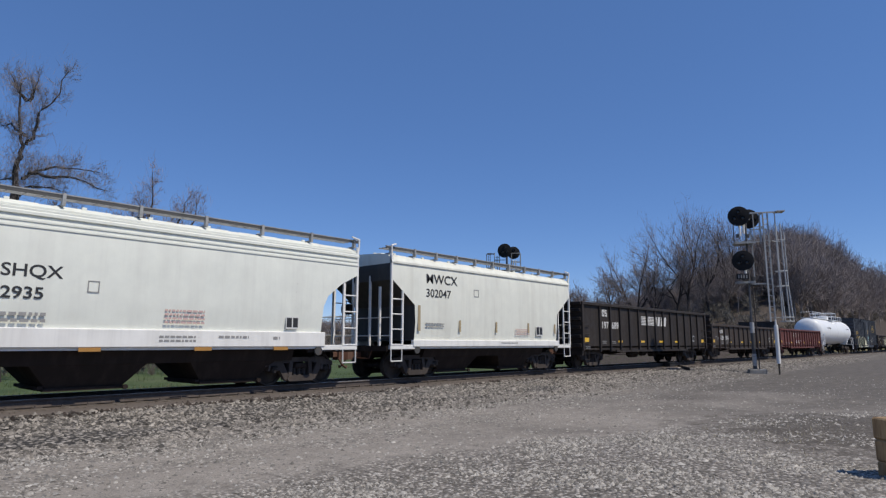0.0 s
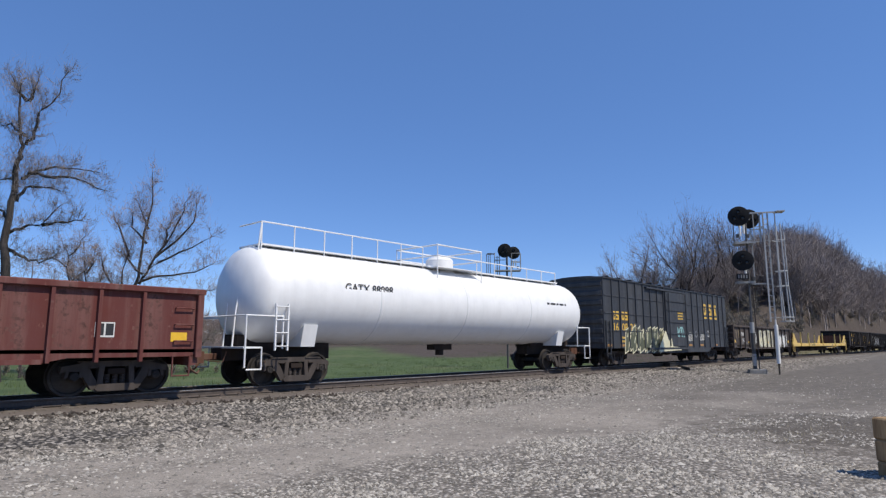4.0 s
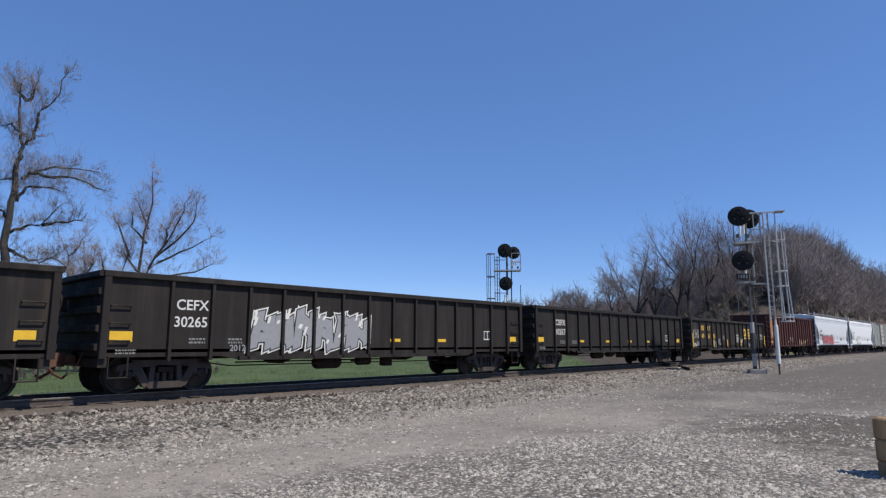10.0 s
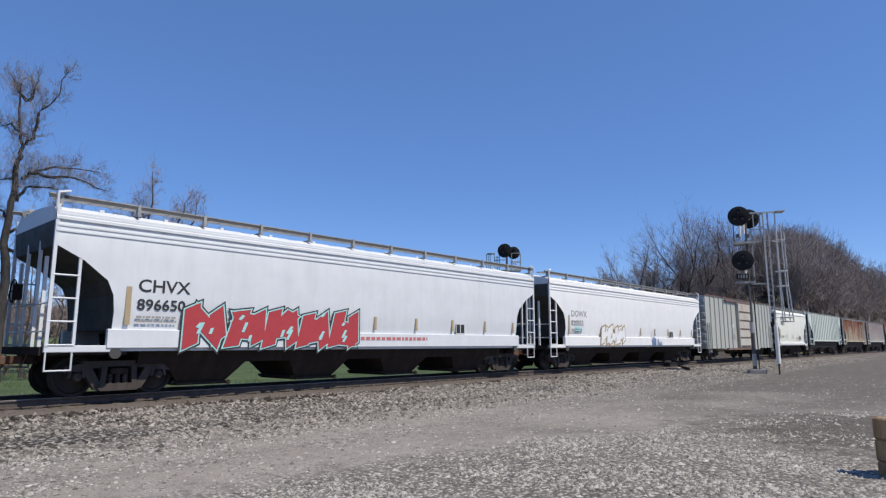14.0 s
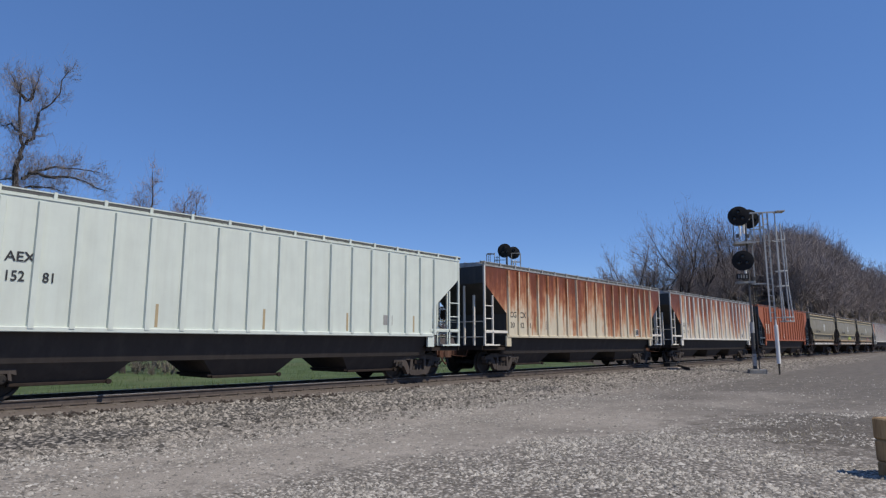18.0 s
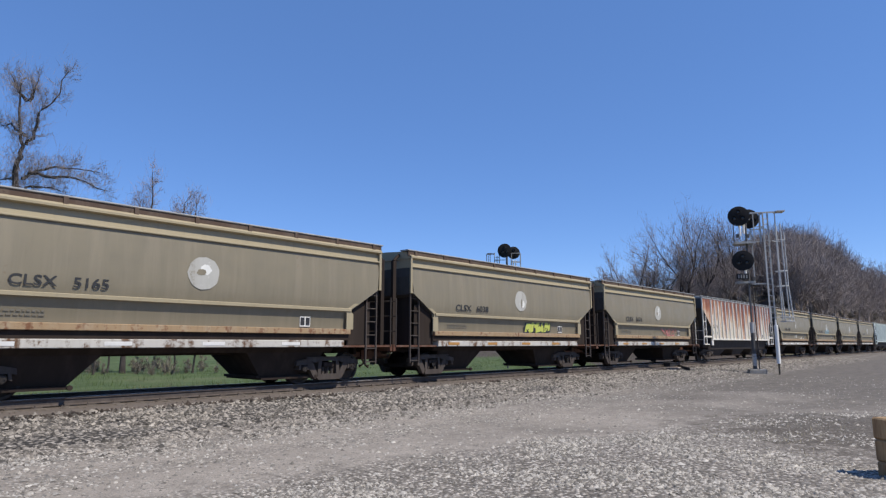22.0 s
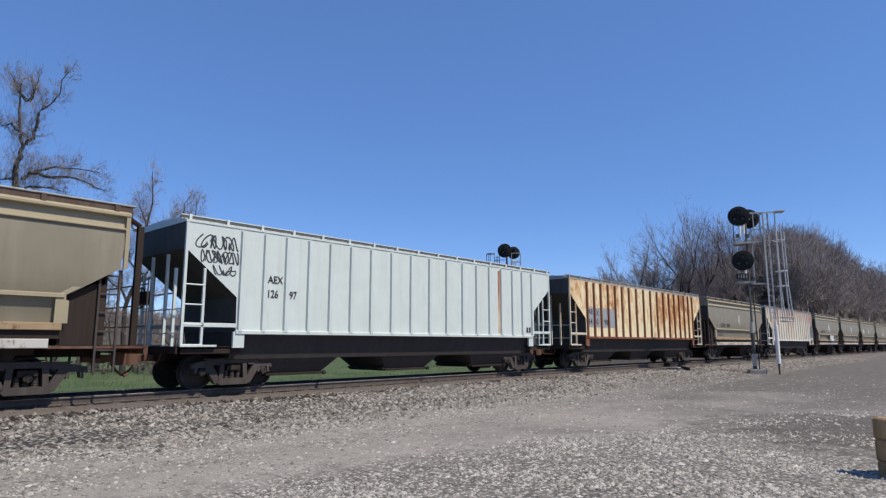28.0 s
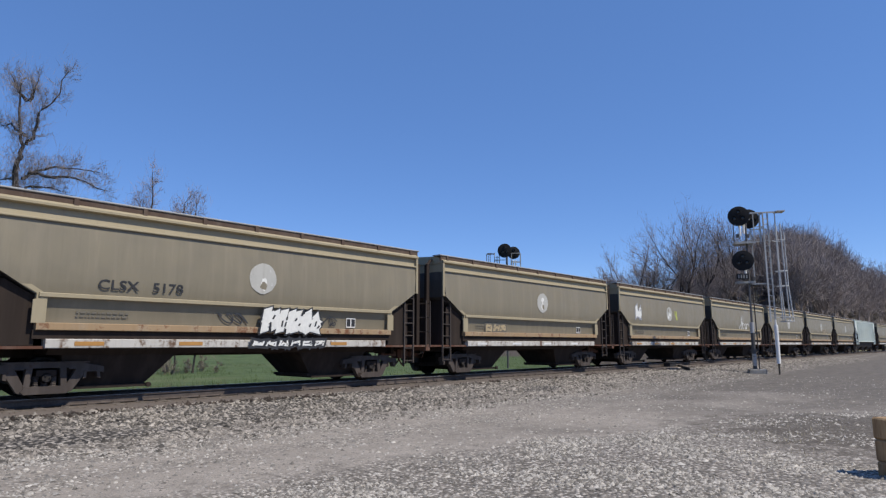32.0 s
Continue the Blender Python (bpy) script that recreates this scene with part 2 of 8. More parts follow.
M_RUSTY = paint("rust_brown", (0.105, 0.045, 0.027), rust=(0.05, 0.026, 0.018), amount=0.3, dusty=0.3, rough=0.85)
M_WHEEL = paint("wheel_steel", (0.026, 0.022, 0.020), rust=(0.045, 0.026, 0.018), amount=0.4, rough=0.7, metal=0.2)
M_TREAD = rough_mat("polished_rail", (0.40, 0.39, 0.39), (0.54, 0.53, 0.53), 8.0, 0.5, 0.1, 0.002, 0.5, metal=0.25)
M_RAIL = rough_mat("rail_rust", (0.070, 0.058, 0.052), (0.115, 0.096, 0.086), 6.0, 0.95, 0.4, spec=0.05)
M_TIE = rough_mat("tie_timber", (0.085, 0.07, 0.058), (0.19, 0.165, 0.14), 1.6, 0.9, 0.6, 0.01, squash=(4, 0.5, 4))
M_STONE = rough_mat("gravel_stone", (0.185, 0.170, 0.149), (0.375, 0.350, 0.314), 9.0, 0.9, 0.3, island=0.5)
M_BSTONE = rough_mat("ballast_stone", (0.101, 0.090, 0.078), (0.298, 0.269, 0.233), 9.0, 0.9, 0.3, island=0.7)
M_CLOD = rough_mat("dark_clod", (0.022, 0.017, 0.014), (0.055, 0.042, 0.034), 6.0, 0.95, 0.4, island=0.4)
M_CRIB = rough_mat("oily_ballast_stone", (0.055, 0.044, 0.037), (0.14, 0.115, 0.096), 9.0, 0.9, 0.3, island=0.6)
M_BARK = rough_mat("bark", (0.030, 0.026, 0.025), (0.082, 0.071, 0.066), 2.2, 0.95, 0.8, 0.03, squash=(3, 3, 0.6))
M_TWIG = rough_mat("twigs", (0.12, 0.095, 0.08), (0.22, 0.175, 0.15), 0.8, 0.95, 0.0)
M_BUDS = rough_mat("budding_twigs", (0.22, 0.168, 0.15), (0.34, 0.27, 0.243), 0.8, 0.95, 0.0)
M_FINE = rough_mat("fine_twigs", (0.17, 0.148, 0.145), (0.27, 0.237, 0.23), 0.8, 0.95, 0.0)
M_GROVE = rough_mat("grove_twigs", (0.15, 0.125, 0.117), (0.25, 0.212, 0.20), 0.5, 0.95, 0.0)
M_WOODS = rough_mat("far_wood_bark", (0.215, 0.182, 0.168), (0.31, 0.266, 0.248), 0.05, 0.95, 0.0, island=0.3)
M_BRUSH = rough_mat("brush_green", (0.15, 0.132, 0.104), (0.23, 0.20, 0.16), 0.3, 0.95, 0.0, island=0.35)
# dusty greys for the hopper ends, painted dark to carry their shade
M_SLOPE = paint("shaded_slope_grey", (0.055, 0.053, 0.051), amount=0.25, dusty=0.4, dust=(0.095, 0.086, 0.075), rough=0.8)
M_ENDW = paint("shaded_end_grey", (0.058, 0.057, 0.057), amount=0.3, dusty=0.4, dust=(0.10, 0.094, 0.086), rough=0.75)
M_STRAW = rough_mat("dry_grass", (0.23, 0.20, 0.125), (0.40, 0.35, 0.23), 0.9, 0.95, 0.0, island=0.35)
M_WEEDS = rough_mat("faded_weeds", (0.11, 0.115, 0.06), (0.20, 0.19, 0.11), 0.9, 0.95, 0.0, island=0.35)
M_GREENG = rough_mat("green_grass", (0.055, 0.088, 0.028), (0.105, 0.15, 0.05), 0.9, 0.95, 0.0, island=0.35)
M_GALV = rough_mat("galvanised_steel", (0.24, 0.24, 0.235), (0.40, 0.40, 0.39), 4.0, 0.6, 0.15, 0.004, 0.4, metal=0.1)
M_GRATE = paint("dark_grating", (0.085, 0.085, 0.084), amount=0.1, dusty=0.3, dust=(0.14, 0.136, 0.13), rough=0.8)
M_CAGE = paint("dull_white", (0.46, 0.46, 0.45), amount=0.1, dusty=0.2)
M_MAST = paint("dark_mast", (0.075, 0.073, 0.072), rust=(0.11, 0.10, 0.09), amount=0.3, dusty=0.3, dust=(0.14, 0.135, 0.13), rough=0.75)
M_SIGNAL = plain("signal_black", (0.011, 0.011, 0.012), 0.95)
M_LENS = plain("dark_lens", (0.012, 0.012, 0.013), 0.25)
M_WHITE = paint("white_paint", (0.80, 0.785, 0.745), amount=0.1, dusty=0.15, streak=0.2)
M_YELLOW = plain("reflector_yellow", (0.78, 0.47, 0.03), 0.4)
M_LYEL = paint("lettering_yellow", (0.74, 0.46, 0.06), amount=0.05, dusty=0.15, streak=0.2)
M_LWHITE = paint("lettering_white", (0.68, 0.67, 0.64), amount=0.08, dusty=0.15, streak=0.2)
M_LBLACK = plain("lettering_black", (0.022, 0.022, 0.024), 0.6)
M_LFADE = plain("lettering_faded", (0.29, 0.282, 0.27), 0.6)
M_LGREY = plain("lettering_grey", (0.24, 0.235, 0.225), 0.6)
M_POST = rough_mat("post_timber", (0.24, 0.15, 0.075), (0.42, 0.285, 0.15), 2.0, 0.9, 0.7, 0.01, squash=(5, 5, 0.5))


# ---- mesh tools ----
class MB:
    """Collects faces for one mesh."""

    def __init__(self):
        self.v, self.f = [], []

    def add(self, vs, fs):
        o = len(self.v)
        self.v += [tuple(p) for p in vs]
        self.f += [tuple(i + o for i in f) for f in fs]
        return self

    def box(self, x0, x1, y0, y1, z0, z1, c=0.0):
        """A box; c chamfers its four long edges about the longest side."""
        if not c:
            return self.add([(x, y, z) for x in (x0, x1) for y in (y0, y1) for z in (z0, z1)],
                            [(0, 1, 3, 2), (4, 6, 7, 5), (0, 4, 5, 1), (2, 3, 7, 6), (0, 2, 6, 4), (1, 5, 7, 3)])
        d = (x1 - x0, y1 - y0, z1 - z0)
        k = d.index(max(d))
        lo, hi = (x0, y0, z0), (x1, y1, z1)
        a, b = [i for i in range(3) if i != k]
        ring = [(lo[a] + c, lo[b]), (hi[a] - c, lo[b]), (hi[a], lo[b] + c), (hi[a], hi[b] - c), (hi[a] - c, hi[b]), (lo[a] + c, hi[b]), (lo[a], hi[b] - c), (lo[a], lo[b] + c)]
        vs = []
        for e in (lo[k], hi[k]):
            for p in ring:
                q = [0, 0, 0]
                q[k], q[a], q[b] = e, p[0], p[1]
                vs.append(q)
        return self.add(vs, [tuple(range(7, -1, -1)), tuple(range(8, 16))] + [(i, (i + 1) % 8, 8 + (i + 1) % 8, 8 + i) for i in range(8)])

    def prism(self, poly, a0, a1, axis="y"):
        """A polygon in the other two axes drawn out along one axis."""
        n, vs = len(poly), []
        for a in (a0, a1):
            for p, q in poly:
                vs.append((p, a, q) if axis == "y" else (a, p, q) if axis == "x" else (p, q, a))
        return self.add(vs, [tuple(range(n)), tuple(range(2 * n - 1, n - 1, -1))] + [(i, i + n, (i + 1) % n + n, (i + 1) % n) for i in range(n)])

    def rod(self, p, q, r, n=6, r2=None):
        p, q = Vector(p), Vector(q)
        d = (q - p).normalized()
        u = d.orthogonal().normalized()
        w = d.cross(u)
        r2 = r if r2 is None else r2
        vs = [p + (u * math.cos(2 * math.pi * i / n) + w * math.sin(2 * math.pi * i / n)) * r for i in range(n)]
        vs += [q + (u * math.cos(2 * math.pi * i / n) + w * math.sin(2 * math.pi * i / n)) * r2 for i in range(n)]
        return self.add(vs, [tuple(range(n - 1, -1, -1)), tuple(range(n, 2 * n))] + [(i, (i + 1) % n, n + (i + 1) % n, n + i) for i in range(n)])

    def pipe(self, pts, r, n=6):
        """One bent tube through the points, mitred at its bends."""
        pts = [Vector(p) for p in pts]
        loop = (pts[0] - pts[-1]).length < 1e-6
        run = [(b - a).normalized() for a, b in zip(pts, pts[1:])]
        u, vs = run[0].orthogonal().normalized(), []
        for i, p in enumerate(pts):
            a, b = run[max(i - 1, 0)], run[min(i, len(run) - 1)]
            if loop and i in (0, len(pts) - 1):
                a, b = run[-1], run[0]
            d = (a + b).normalized() if (a + b).length > 1e-6 else a
            u = (u - d * u.dot(d)).normalized()
            w = d.cross(u)
            wide = r / max(0.6, math.sqrt(max(0.0, (1 + a.dot(b)) / 2)))
            vs += [p + (u * math.cos(2 * math.pi * k / n) + w * math.sin(2 * math.pi * k / n)) * wide for k in range(n)]
        m = len(pts)
        fs = [(i * n + k, i * n + (k + 1) % n, (i + 1) * n + (k + 1) % n, (i + 1) * n + k) for i in range(m - 1) for k in range(n)]
        return self.add(vs, fs + [tuple(range(n - 1, -1, -1)), tuple(range((m - 1) * n, m * n))])

    def turn(self, prof, c, axis="y", n=24):
        """A profile of (radius, height) turned about an axis through c."""
        vs, fs = [], []
        for r, h in prof:
            for i in range(n):
                a = 2 * math.pi * i / n
                p, q = r * math.cos(a), r * math.sin(a)
                vs.append((c[0] + p, c[1] + h, c[2] + q) if axis == "y" else (c[0] + h, c[1] + p, c[2] + q) if axis == "x" else (c[0] + p, c[1] + q, c[2] + h))
        for k in range(len(prof) - 1):
            for i in range(n):
                j = (i + 1) % n
                fs.append((k * n + i, k * n + j, (k + 1) * n + j, (k + 1) * n + i))
        fs += [tuple(range(n)), tuple(range((len(prof) - 1) * n, len(prof) * n))]
        return self.add(vs, fs)

    def mesh(self, name, smooth=False):
        me = bpy.data.meshes.new(name)
        me.from_pydata(self.v, [], self.f)
        bm = bmesh.new()
        bm.from_mesh(me)
        bmesh.ops.recalc_face_normals(bm, faces=bm.faces)
        bm.to_mesh(me)
        bm.free()
        if smooth:
            me.polygons.foreach_set("use_smooth", [True] * len(me.polygons))
            me.set_sharp_from_angle(angle=radians(34))
        return me


def part(name, shape, material, parent=None, label="", at=None, smooth=False, kind=""):
    """One mesh object under a thing or a part. shape: an MB, or a mesh that is shared."""
    me = shape.mesh(name, smooth) if isinstance(shape, MB) else shape
    if not me.materials:
        me.materials.append(material)
    ob = new(name, me)
    ob.parent = parent
    if at is not None:
        ob.matrix_local = at if isinstance(at, Matrix) else Matrix.Translation(at)
    return tagged(ob, label, kind=kind)


def thing(name, at, label, category, group="", kind=""):
    ob = new(name)
    ob.empty_display_size = 0.2
    ob.matrix_world = at if isinstance(at, Matrix) else Matrix.Translation(at)
    return tagged(ob, label, category, group, kind)


SHARED = {}


def shared(key, make):
    if key not in SHARED:
        SHARED[key] = make()
    return SHARED[key]


def big_mesh(name, verts, faces, material):
    """A mesh from arrays, all faces with the same number of corners."""
    me = bpy.data.meshes.new(name)
    n, k = len(faces), faces.shape[1]
    me.vertices.add(len(verts))
    me.vertices.foreach_set("co", np.ascontiguousarray(verts, np.float32).ravel())
    me.loops.add(n * k)
    me.loops.foreach_set("vertex_index", np.ascontiguousarray(faces, np.int32).ravel())
    me.polygons.add(n)
    me.polygons.foreach_set("loop_start", np.arange(0, n * k, k, dtype=np.int32))
    me.update(calc_edges=True)
    me.materials.append(material)
    return me

# ---- ground, line and road ----
TRACK_Y, RAIL_Z = 16.5, 0.42


def smooth(v, a, b):
    t = np.clip((v - a) / (b - a), 0, 1)
    return t * t * (3 - 2 * t)


def height(x, y):
    """Height of the land: flat by the line, a low meadow behind it that rises to wooded hills."""
    x, y = np.asarray(x, float), np.asarray(y, float)
    r, a = np.hypot(x, y), np.degrees(np.arctan2(y, x))
    top = np.interp(a, [0, 5, 9, 13, 18, 23, 28, 36, 45, 60, 78, 100, 140, 180], [13, 15, 14.5, 19, 13.5, 8, 5.5, 5, 4.2, 4.0, 8.5, 9, 8, 6])
    h = smooth(r, 60, 170) * top
    h = h * smooth(y, 19, 29) - 0.38 * smooth(y, 18.4, 21.5)
    h = h + 0.05 * np.sin(x * 0.7 + y * 0.4) * np.sin(y * 0.55 - x * 0.2) * smooth(np.abs(y - 16.5), 4.5, 7)
    h = h + 0.16 * smooth(y, 9.6, 12.0) * smooth(x, 14, 30) * smooth(y, 17, 15)
    # the stone heap beside the road
    return h + 0.10 * smooth(y, 5.5, 3.0) * smooth(x, 4, 8) * smooth(x, 24, 14)


def axis_steps(lo, hi, fine_lo, fine_hi, fine):
    mid = list(np.arange(fine_lo, fine_hi + 1e-6, fine))
    up, down, s = [fine_hi], [fine_lo], fine
    while up[-1] < hi:
        s *= 1.16
        up.append(min(hi, up[-1] + s))
    s = fine
    while down[-1] > lo:
        s *= 1.16
        down.append(max(lo, down[-1] - s))
    return np.array(down[:0:-1] + mid + up[1:])


def build_ground():
    xs, ys = axis_steps(-3000, 3000, -6, 60, 0.55), axis_steps(-3000, 3000, 0, 30, 0.45)
    gx, gy = np.meshgrid(xs, ys)
    gz = height(gx, gy)
    v = np.stack([gx.ravel(), gy.ravel(), gz.ravel()], 1)
    n, m = len(xs), len(ys)
    i = (np.arange(m - 1)[:, None] * n + np.arange(n - 1)[None]).ravel()
    f = np.stack([i, i + 1, i + n + 1, i + n], 1)
    me = big_mesh("ground", v, f, ground_mat())
    me.polygons.foreach_set("use_smooth", [True] * len(me.polygons))
    tagged(new("ground", me), "dry gravel yard, dirt road and green meadow under wooded hills", "ground", kind="structure")


def build_ballast():
    prof = [(10.6, -0.12), (12.2, 0.04), (13.3, 0.09), (14.08, 0.165), (14.22, 0.222), (15.4, 0.226), (17.6, 0.226), (18.0, 0.19), (19.4, -0.10), (20.6, -0.5)]
    xs = np.concatenate([np.arange(-700, -10, 30), np.arange(-10, 70, 0.7), np.arange(70, 900, 30)])
    v, f, k = [], [], len(prof)
    for x in xs:
        for j, (y, z) in enumerate(prof):
            w = 0.05 * noise.noise((x * 0.45, y * 0.6, 3)) if 0 < j < k - 1 else 0
            edge = 0.5 * noise.noise((x * 0.13, j, 9)) if j < 3 else 0
            v.append((x, y + edge, z + (w if j not in (4, 5, 6) else w * 0.15)))
    for i in range(len(xs) - 1):
        for j in range(k - 1):
            f.append((i * k + j, (i + 1) * k + j, (i + 1) * k + j + 1, i * k + j + 1))
    me = big_mesh("ballast", np.array(v), np.array(f), ballast_mat())
    tagged(new("ballast", me), "grey crushed-stone ballast bed under the railway track", "ballast", kind="structure")


def stones(name, pts, size, material, label, category, seed):
    """Many small broken stones as one object: skewed pyramids bedded in the ground."""
    rng = np.random.default_rng(seed)
    n = len(pts)
    base = np.array([(1, 0, -0.2), (-1, 0, -0.2), (0, 1, -0.2), (0, -1, -0.2), (0, 0, 0.8)], float)
    tri = np.array([(0, 2, 4), (2, 1, 4), (1, 3, 4), (3, 0, 4)])
    s = size * np.minimum(rng.lognormal(0, 0.5, (n, 1, 1)), 2.6) * rng.uniform(0.65, 1.15, (n, 1, 3))
    s[:, :, 2] *= 0.75
    v = base[None] * s + rng.normal(0, 0.22, (n, 5, 3)) * s
    a = rng.uniform(0, 6.28, n)
    c, d = np.cos(a)[:, None], np.sin(a)[:, None]
    x, y = v[:, :, 0] * c - v[:, :, 1] * d, v[:, :, 0] * d + v[:, :, 1] * c
    v = np.stack([x, y, v[:, :, 2]], 2) + pts[:, None, :]
    f = (tri[None] + (np.arange(n) * 5)[:, None, None]).reshape(-1, 3)
    me = big_mesh(name, v.reshape(-1, 3), f, material)
    tagged(new(name, me), label, category, kind="stuff")


def ballast_top(y):
    return np.interp(y, [10.6, 12.2, 13.3, 14.08, 14.22, 15.4, 17.6, 18.0, 19.4], [-0.12, 0.04, 0.09, 0.165, 0.222, 0.226, 0.226, 0.19, -0.1])


def build_stones():
    rng = np.random.default_rng(5)
    wander = lambda x, y, k, q: np.array([noise.noise((a * k, b * k, q)) for a, b in zip(x, y)])
    # shoulder: thick below the shelf of fines, thinner towards the road and along the line
    n = 70000
    x = -3 + 78 * rng.random(n) ** 1.8
    y = 14.25 - 4.6 * rng.random(n) ** 1.15
    patch = wander(x, y, 0.7, 3)
    keep = rng.random(n) < np.clip(np.interp(y, [9.6, 10.6, 12.0, 13.0], [0.10, 0.4, 0.75, 1]) * (0.85 + 0.9 * patch), 0.05, 1)
    x, y = x[keep], y[keep]
    stones("ballast_stones", np.stack([x, y, np.maximum(ballast_top(y), height(x, y)) + 0.006], 1), 0.032, M_BSTONE, "loose angular grey ballast stones on the track shoulder", "ballast", 6)
    # dark clods and old timber splinters along the lip of the shelf
    n = 1500
    x = -3 + 60 * rng.random(n) ** 1.5
    y = 14.17 + 0.05 * rng.normal(size=n) + 0.1 * wander(x, x * 0, 0.6, 2)
    keep = wander(x, x * 0, 0.55, 8) > -0.12
    x, y = x[keep], y[keep]
    stones("shelf_clods", np.stack([x, y, ballast_top(y) + 0.004], 1), 0.045, M_CLOD, "dark broken clods along the edge of the ballast shelf", "ballast", 9)
    n = 20000
    x, y = -3 + 80 * rng.random(n) ** 1.6, rng.uniform(14.6, 18.6, n)
    keep = (np.abs(np.abs(y - TRACK_Y) - 0.75) > 0.13) & (rng.random(n) < np.where(y < 15.7, 0.3, 1))
    stones("crib_stones", np.stack([x, y, ballast_top(y) + 0.003], 1)[keep], 0.022, M_CRIB, "ballast stones between the ties and rails", "ballast", 7)
    # yard gravel: the coarse pale heap in front, thin scatter on the road
    n = 250000
    x, y = 1 + 34 * rng.random(n) ** 1.35, rng.uniform(0.2, 10.6, n)
    edge = y + 0.0148 * x * np.minimum(x, 22) + 1.1 * wander(x, y, 0.5, 1)
    heap = smooth(edge, 7.3, 5.9)
    patch = wander(x, y, 0.8, 7)
    upper = y - 0.04 * x + patch
    dens = 0.05 + 0.9 * heap * (0.10 + 0.9 * smooth(patch, -0.28, 0.28)) + 0.25 * smooth(upper, 8.6, 9.8) + 0.16 * smooth(np.abs(upper - 8.2), 0.8, 0.2) * smooth(patch, -0.2, 0.2)
    bare = smooth(np.hypot((x - 13.2) * 0.7, y - 1.6) + patch, 3.6, 1.6) * 0.72
    keep = rng.random(n) < dens * (1 - bare) * np.interp(x, [14, 26], [1, 0.45])
    x, y = x[keep], y[keep]
    stones("yard_gravel", np.stack([x, y, height(x, y) + 0.003], 1), 0.0185, M_STONE, "coarse pale grey gravel scattered over the yard", "gravel", 8)


def tufts(name, spots, blades, tall, material, label, seed, spread=0.14):
    """Clumps of narrow bent grass blades as one object."""
    rng = np.random.default_rng(seed)
    n = len(spots) * blades
    p = np.repeat(np.asarray(spots, float), blades, 0)
    p[:, :2] += rng.normal(0, spread, (n, 2))
    a, h = rng.uniform(0, 6.28, n), tall * rng.uniform(0.4, 1.15, n)
    lean = rng.uniform(0.05, 0.5, n)[:, None] * h[:, None]
    d = np.stack([np.cos(a), np.sin(a), np.zeros(n)], 1)
    w = np.stack([-np.sin(a), np.cos(a), np.zeros(n)], 1) * (0.004 + 0.009 * tall)
    up = np.stack([np.zeros(n), np.zeros(n), h], 1)
    v = np.stack([p - w, p + w, p + up * 0.55 + d * lean * 0.35 + w * 0.7, p + up * 0.55 + d * lean * 0.35 - w * 0.7, p + up + d * lean], 1)
    o = (np.arange(n) * 5)[:, None]
    f = np.concatenate([o + [0, 1, 2], o + [0, 2, 3], o + [3, 2, 4]])
    me = big_mesh(name, v.reshape(-1, 3), f, material)
    tagged(new(name, me), label, "grass", kind="stuff")


def build_weeds():
    rng = np.random.default_rng(11)
    x, y = rng.uniform(-4, 26, 520), rng.uniform(20.2, 24.5, 520)
    keep = rng.random(520) < np.where(x < 11, 1.0, 0.35)
    tufts("dry_weeds", np.stack([x, y, height(x, y) - 0.02], 1)[keep], 26, 0.5, M_WEEDS, "faded green and straw weeds behind the track", 12, 0.2)
    x, y = rng.uniform(-4, 120, 1800), 21 + 34 * rng.random(1800) ** 1.4
    tufts("meadow_grass", np.stack([x, y, height(x, y) - 0.02], 1), 16, 0.28, M_GREENG, "green spring meadow grass beyond the line", 13, 0.4)
    x, y = rng.normal(11.5, 1.6, 34), rng.normal(3.0, 0.8, 34)
    x2, y2 = rng.normal(38.5, 3.0, 70), rng.normal(11.0, 0.7, 70)
    x, y = np.concatenate([x, x2]), np.concatenate([y, y2])
    tufts("yard_weeds", np.stack([x, y, height(x, y) - 0.01], 1), 7, 0.075, M_STRAW, "short dry grass tufts growing in the gravel", 14, 0.12)


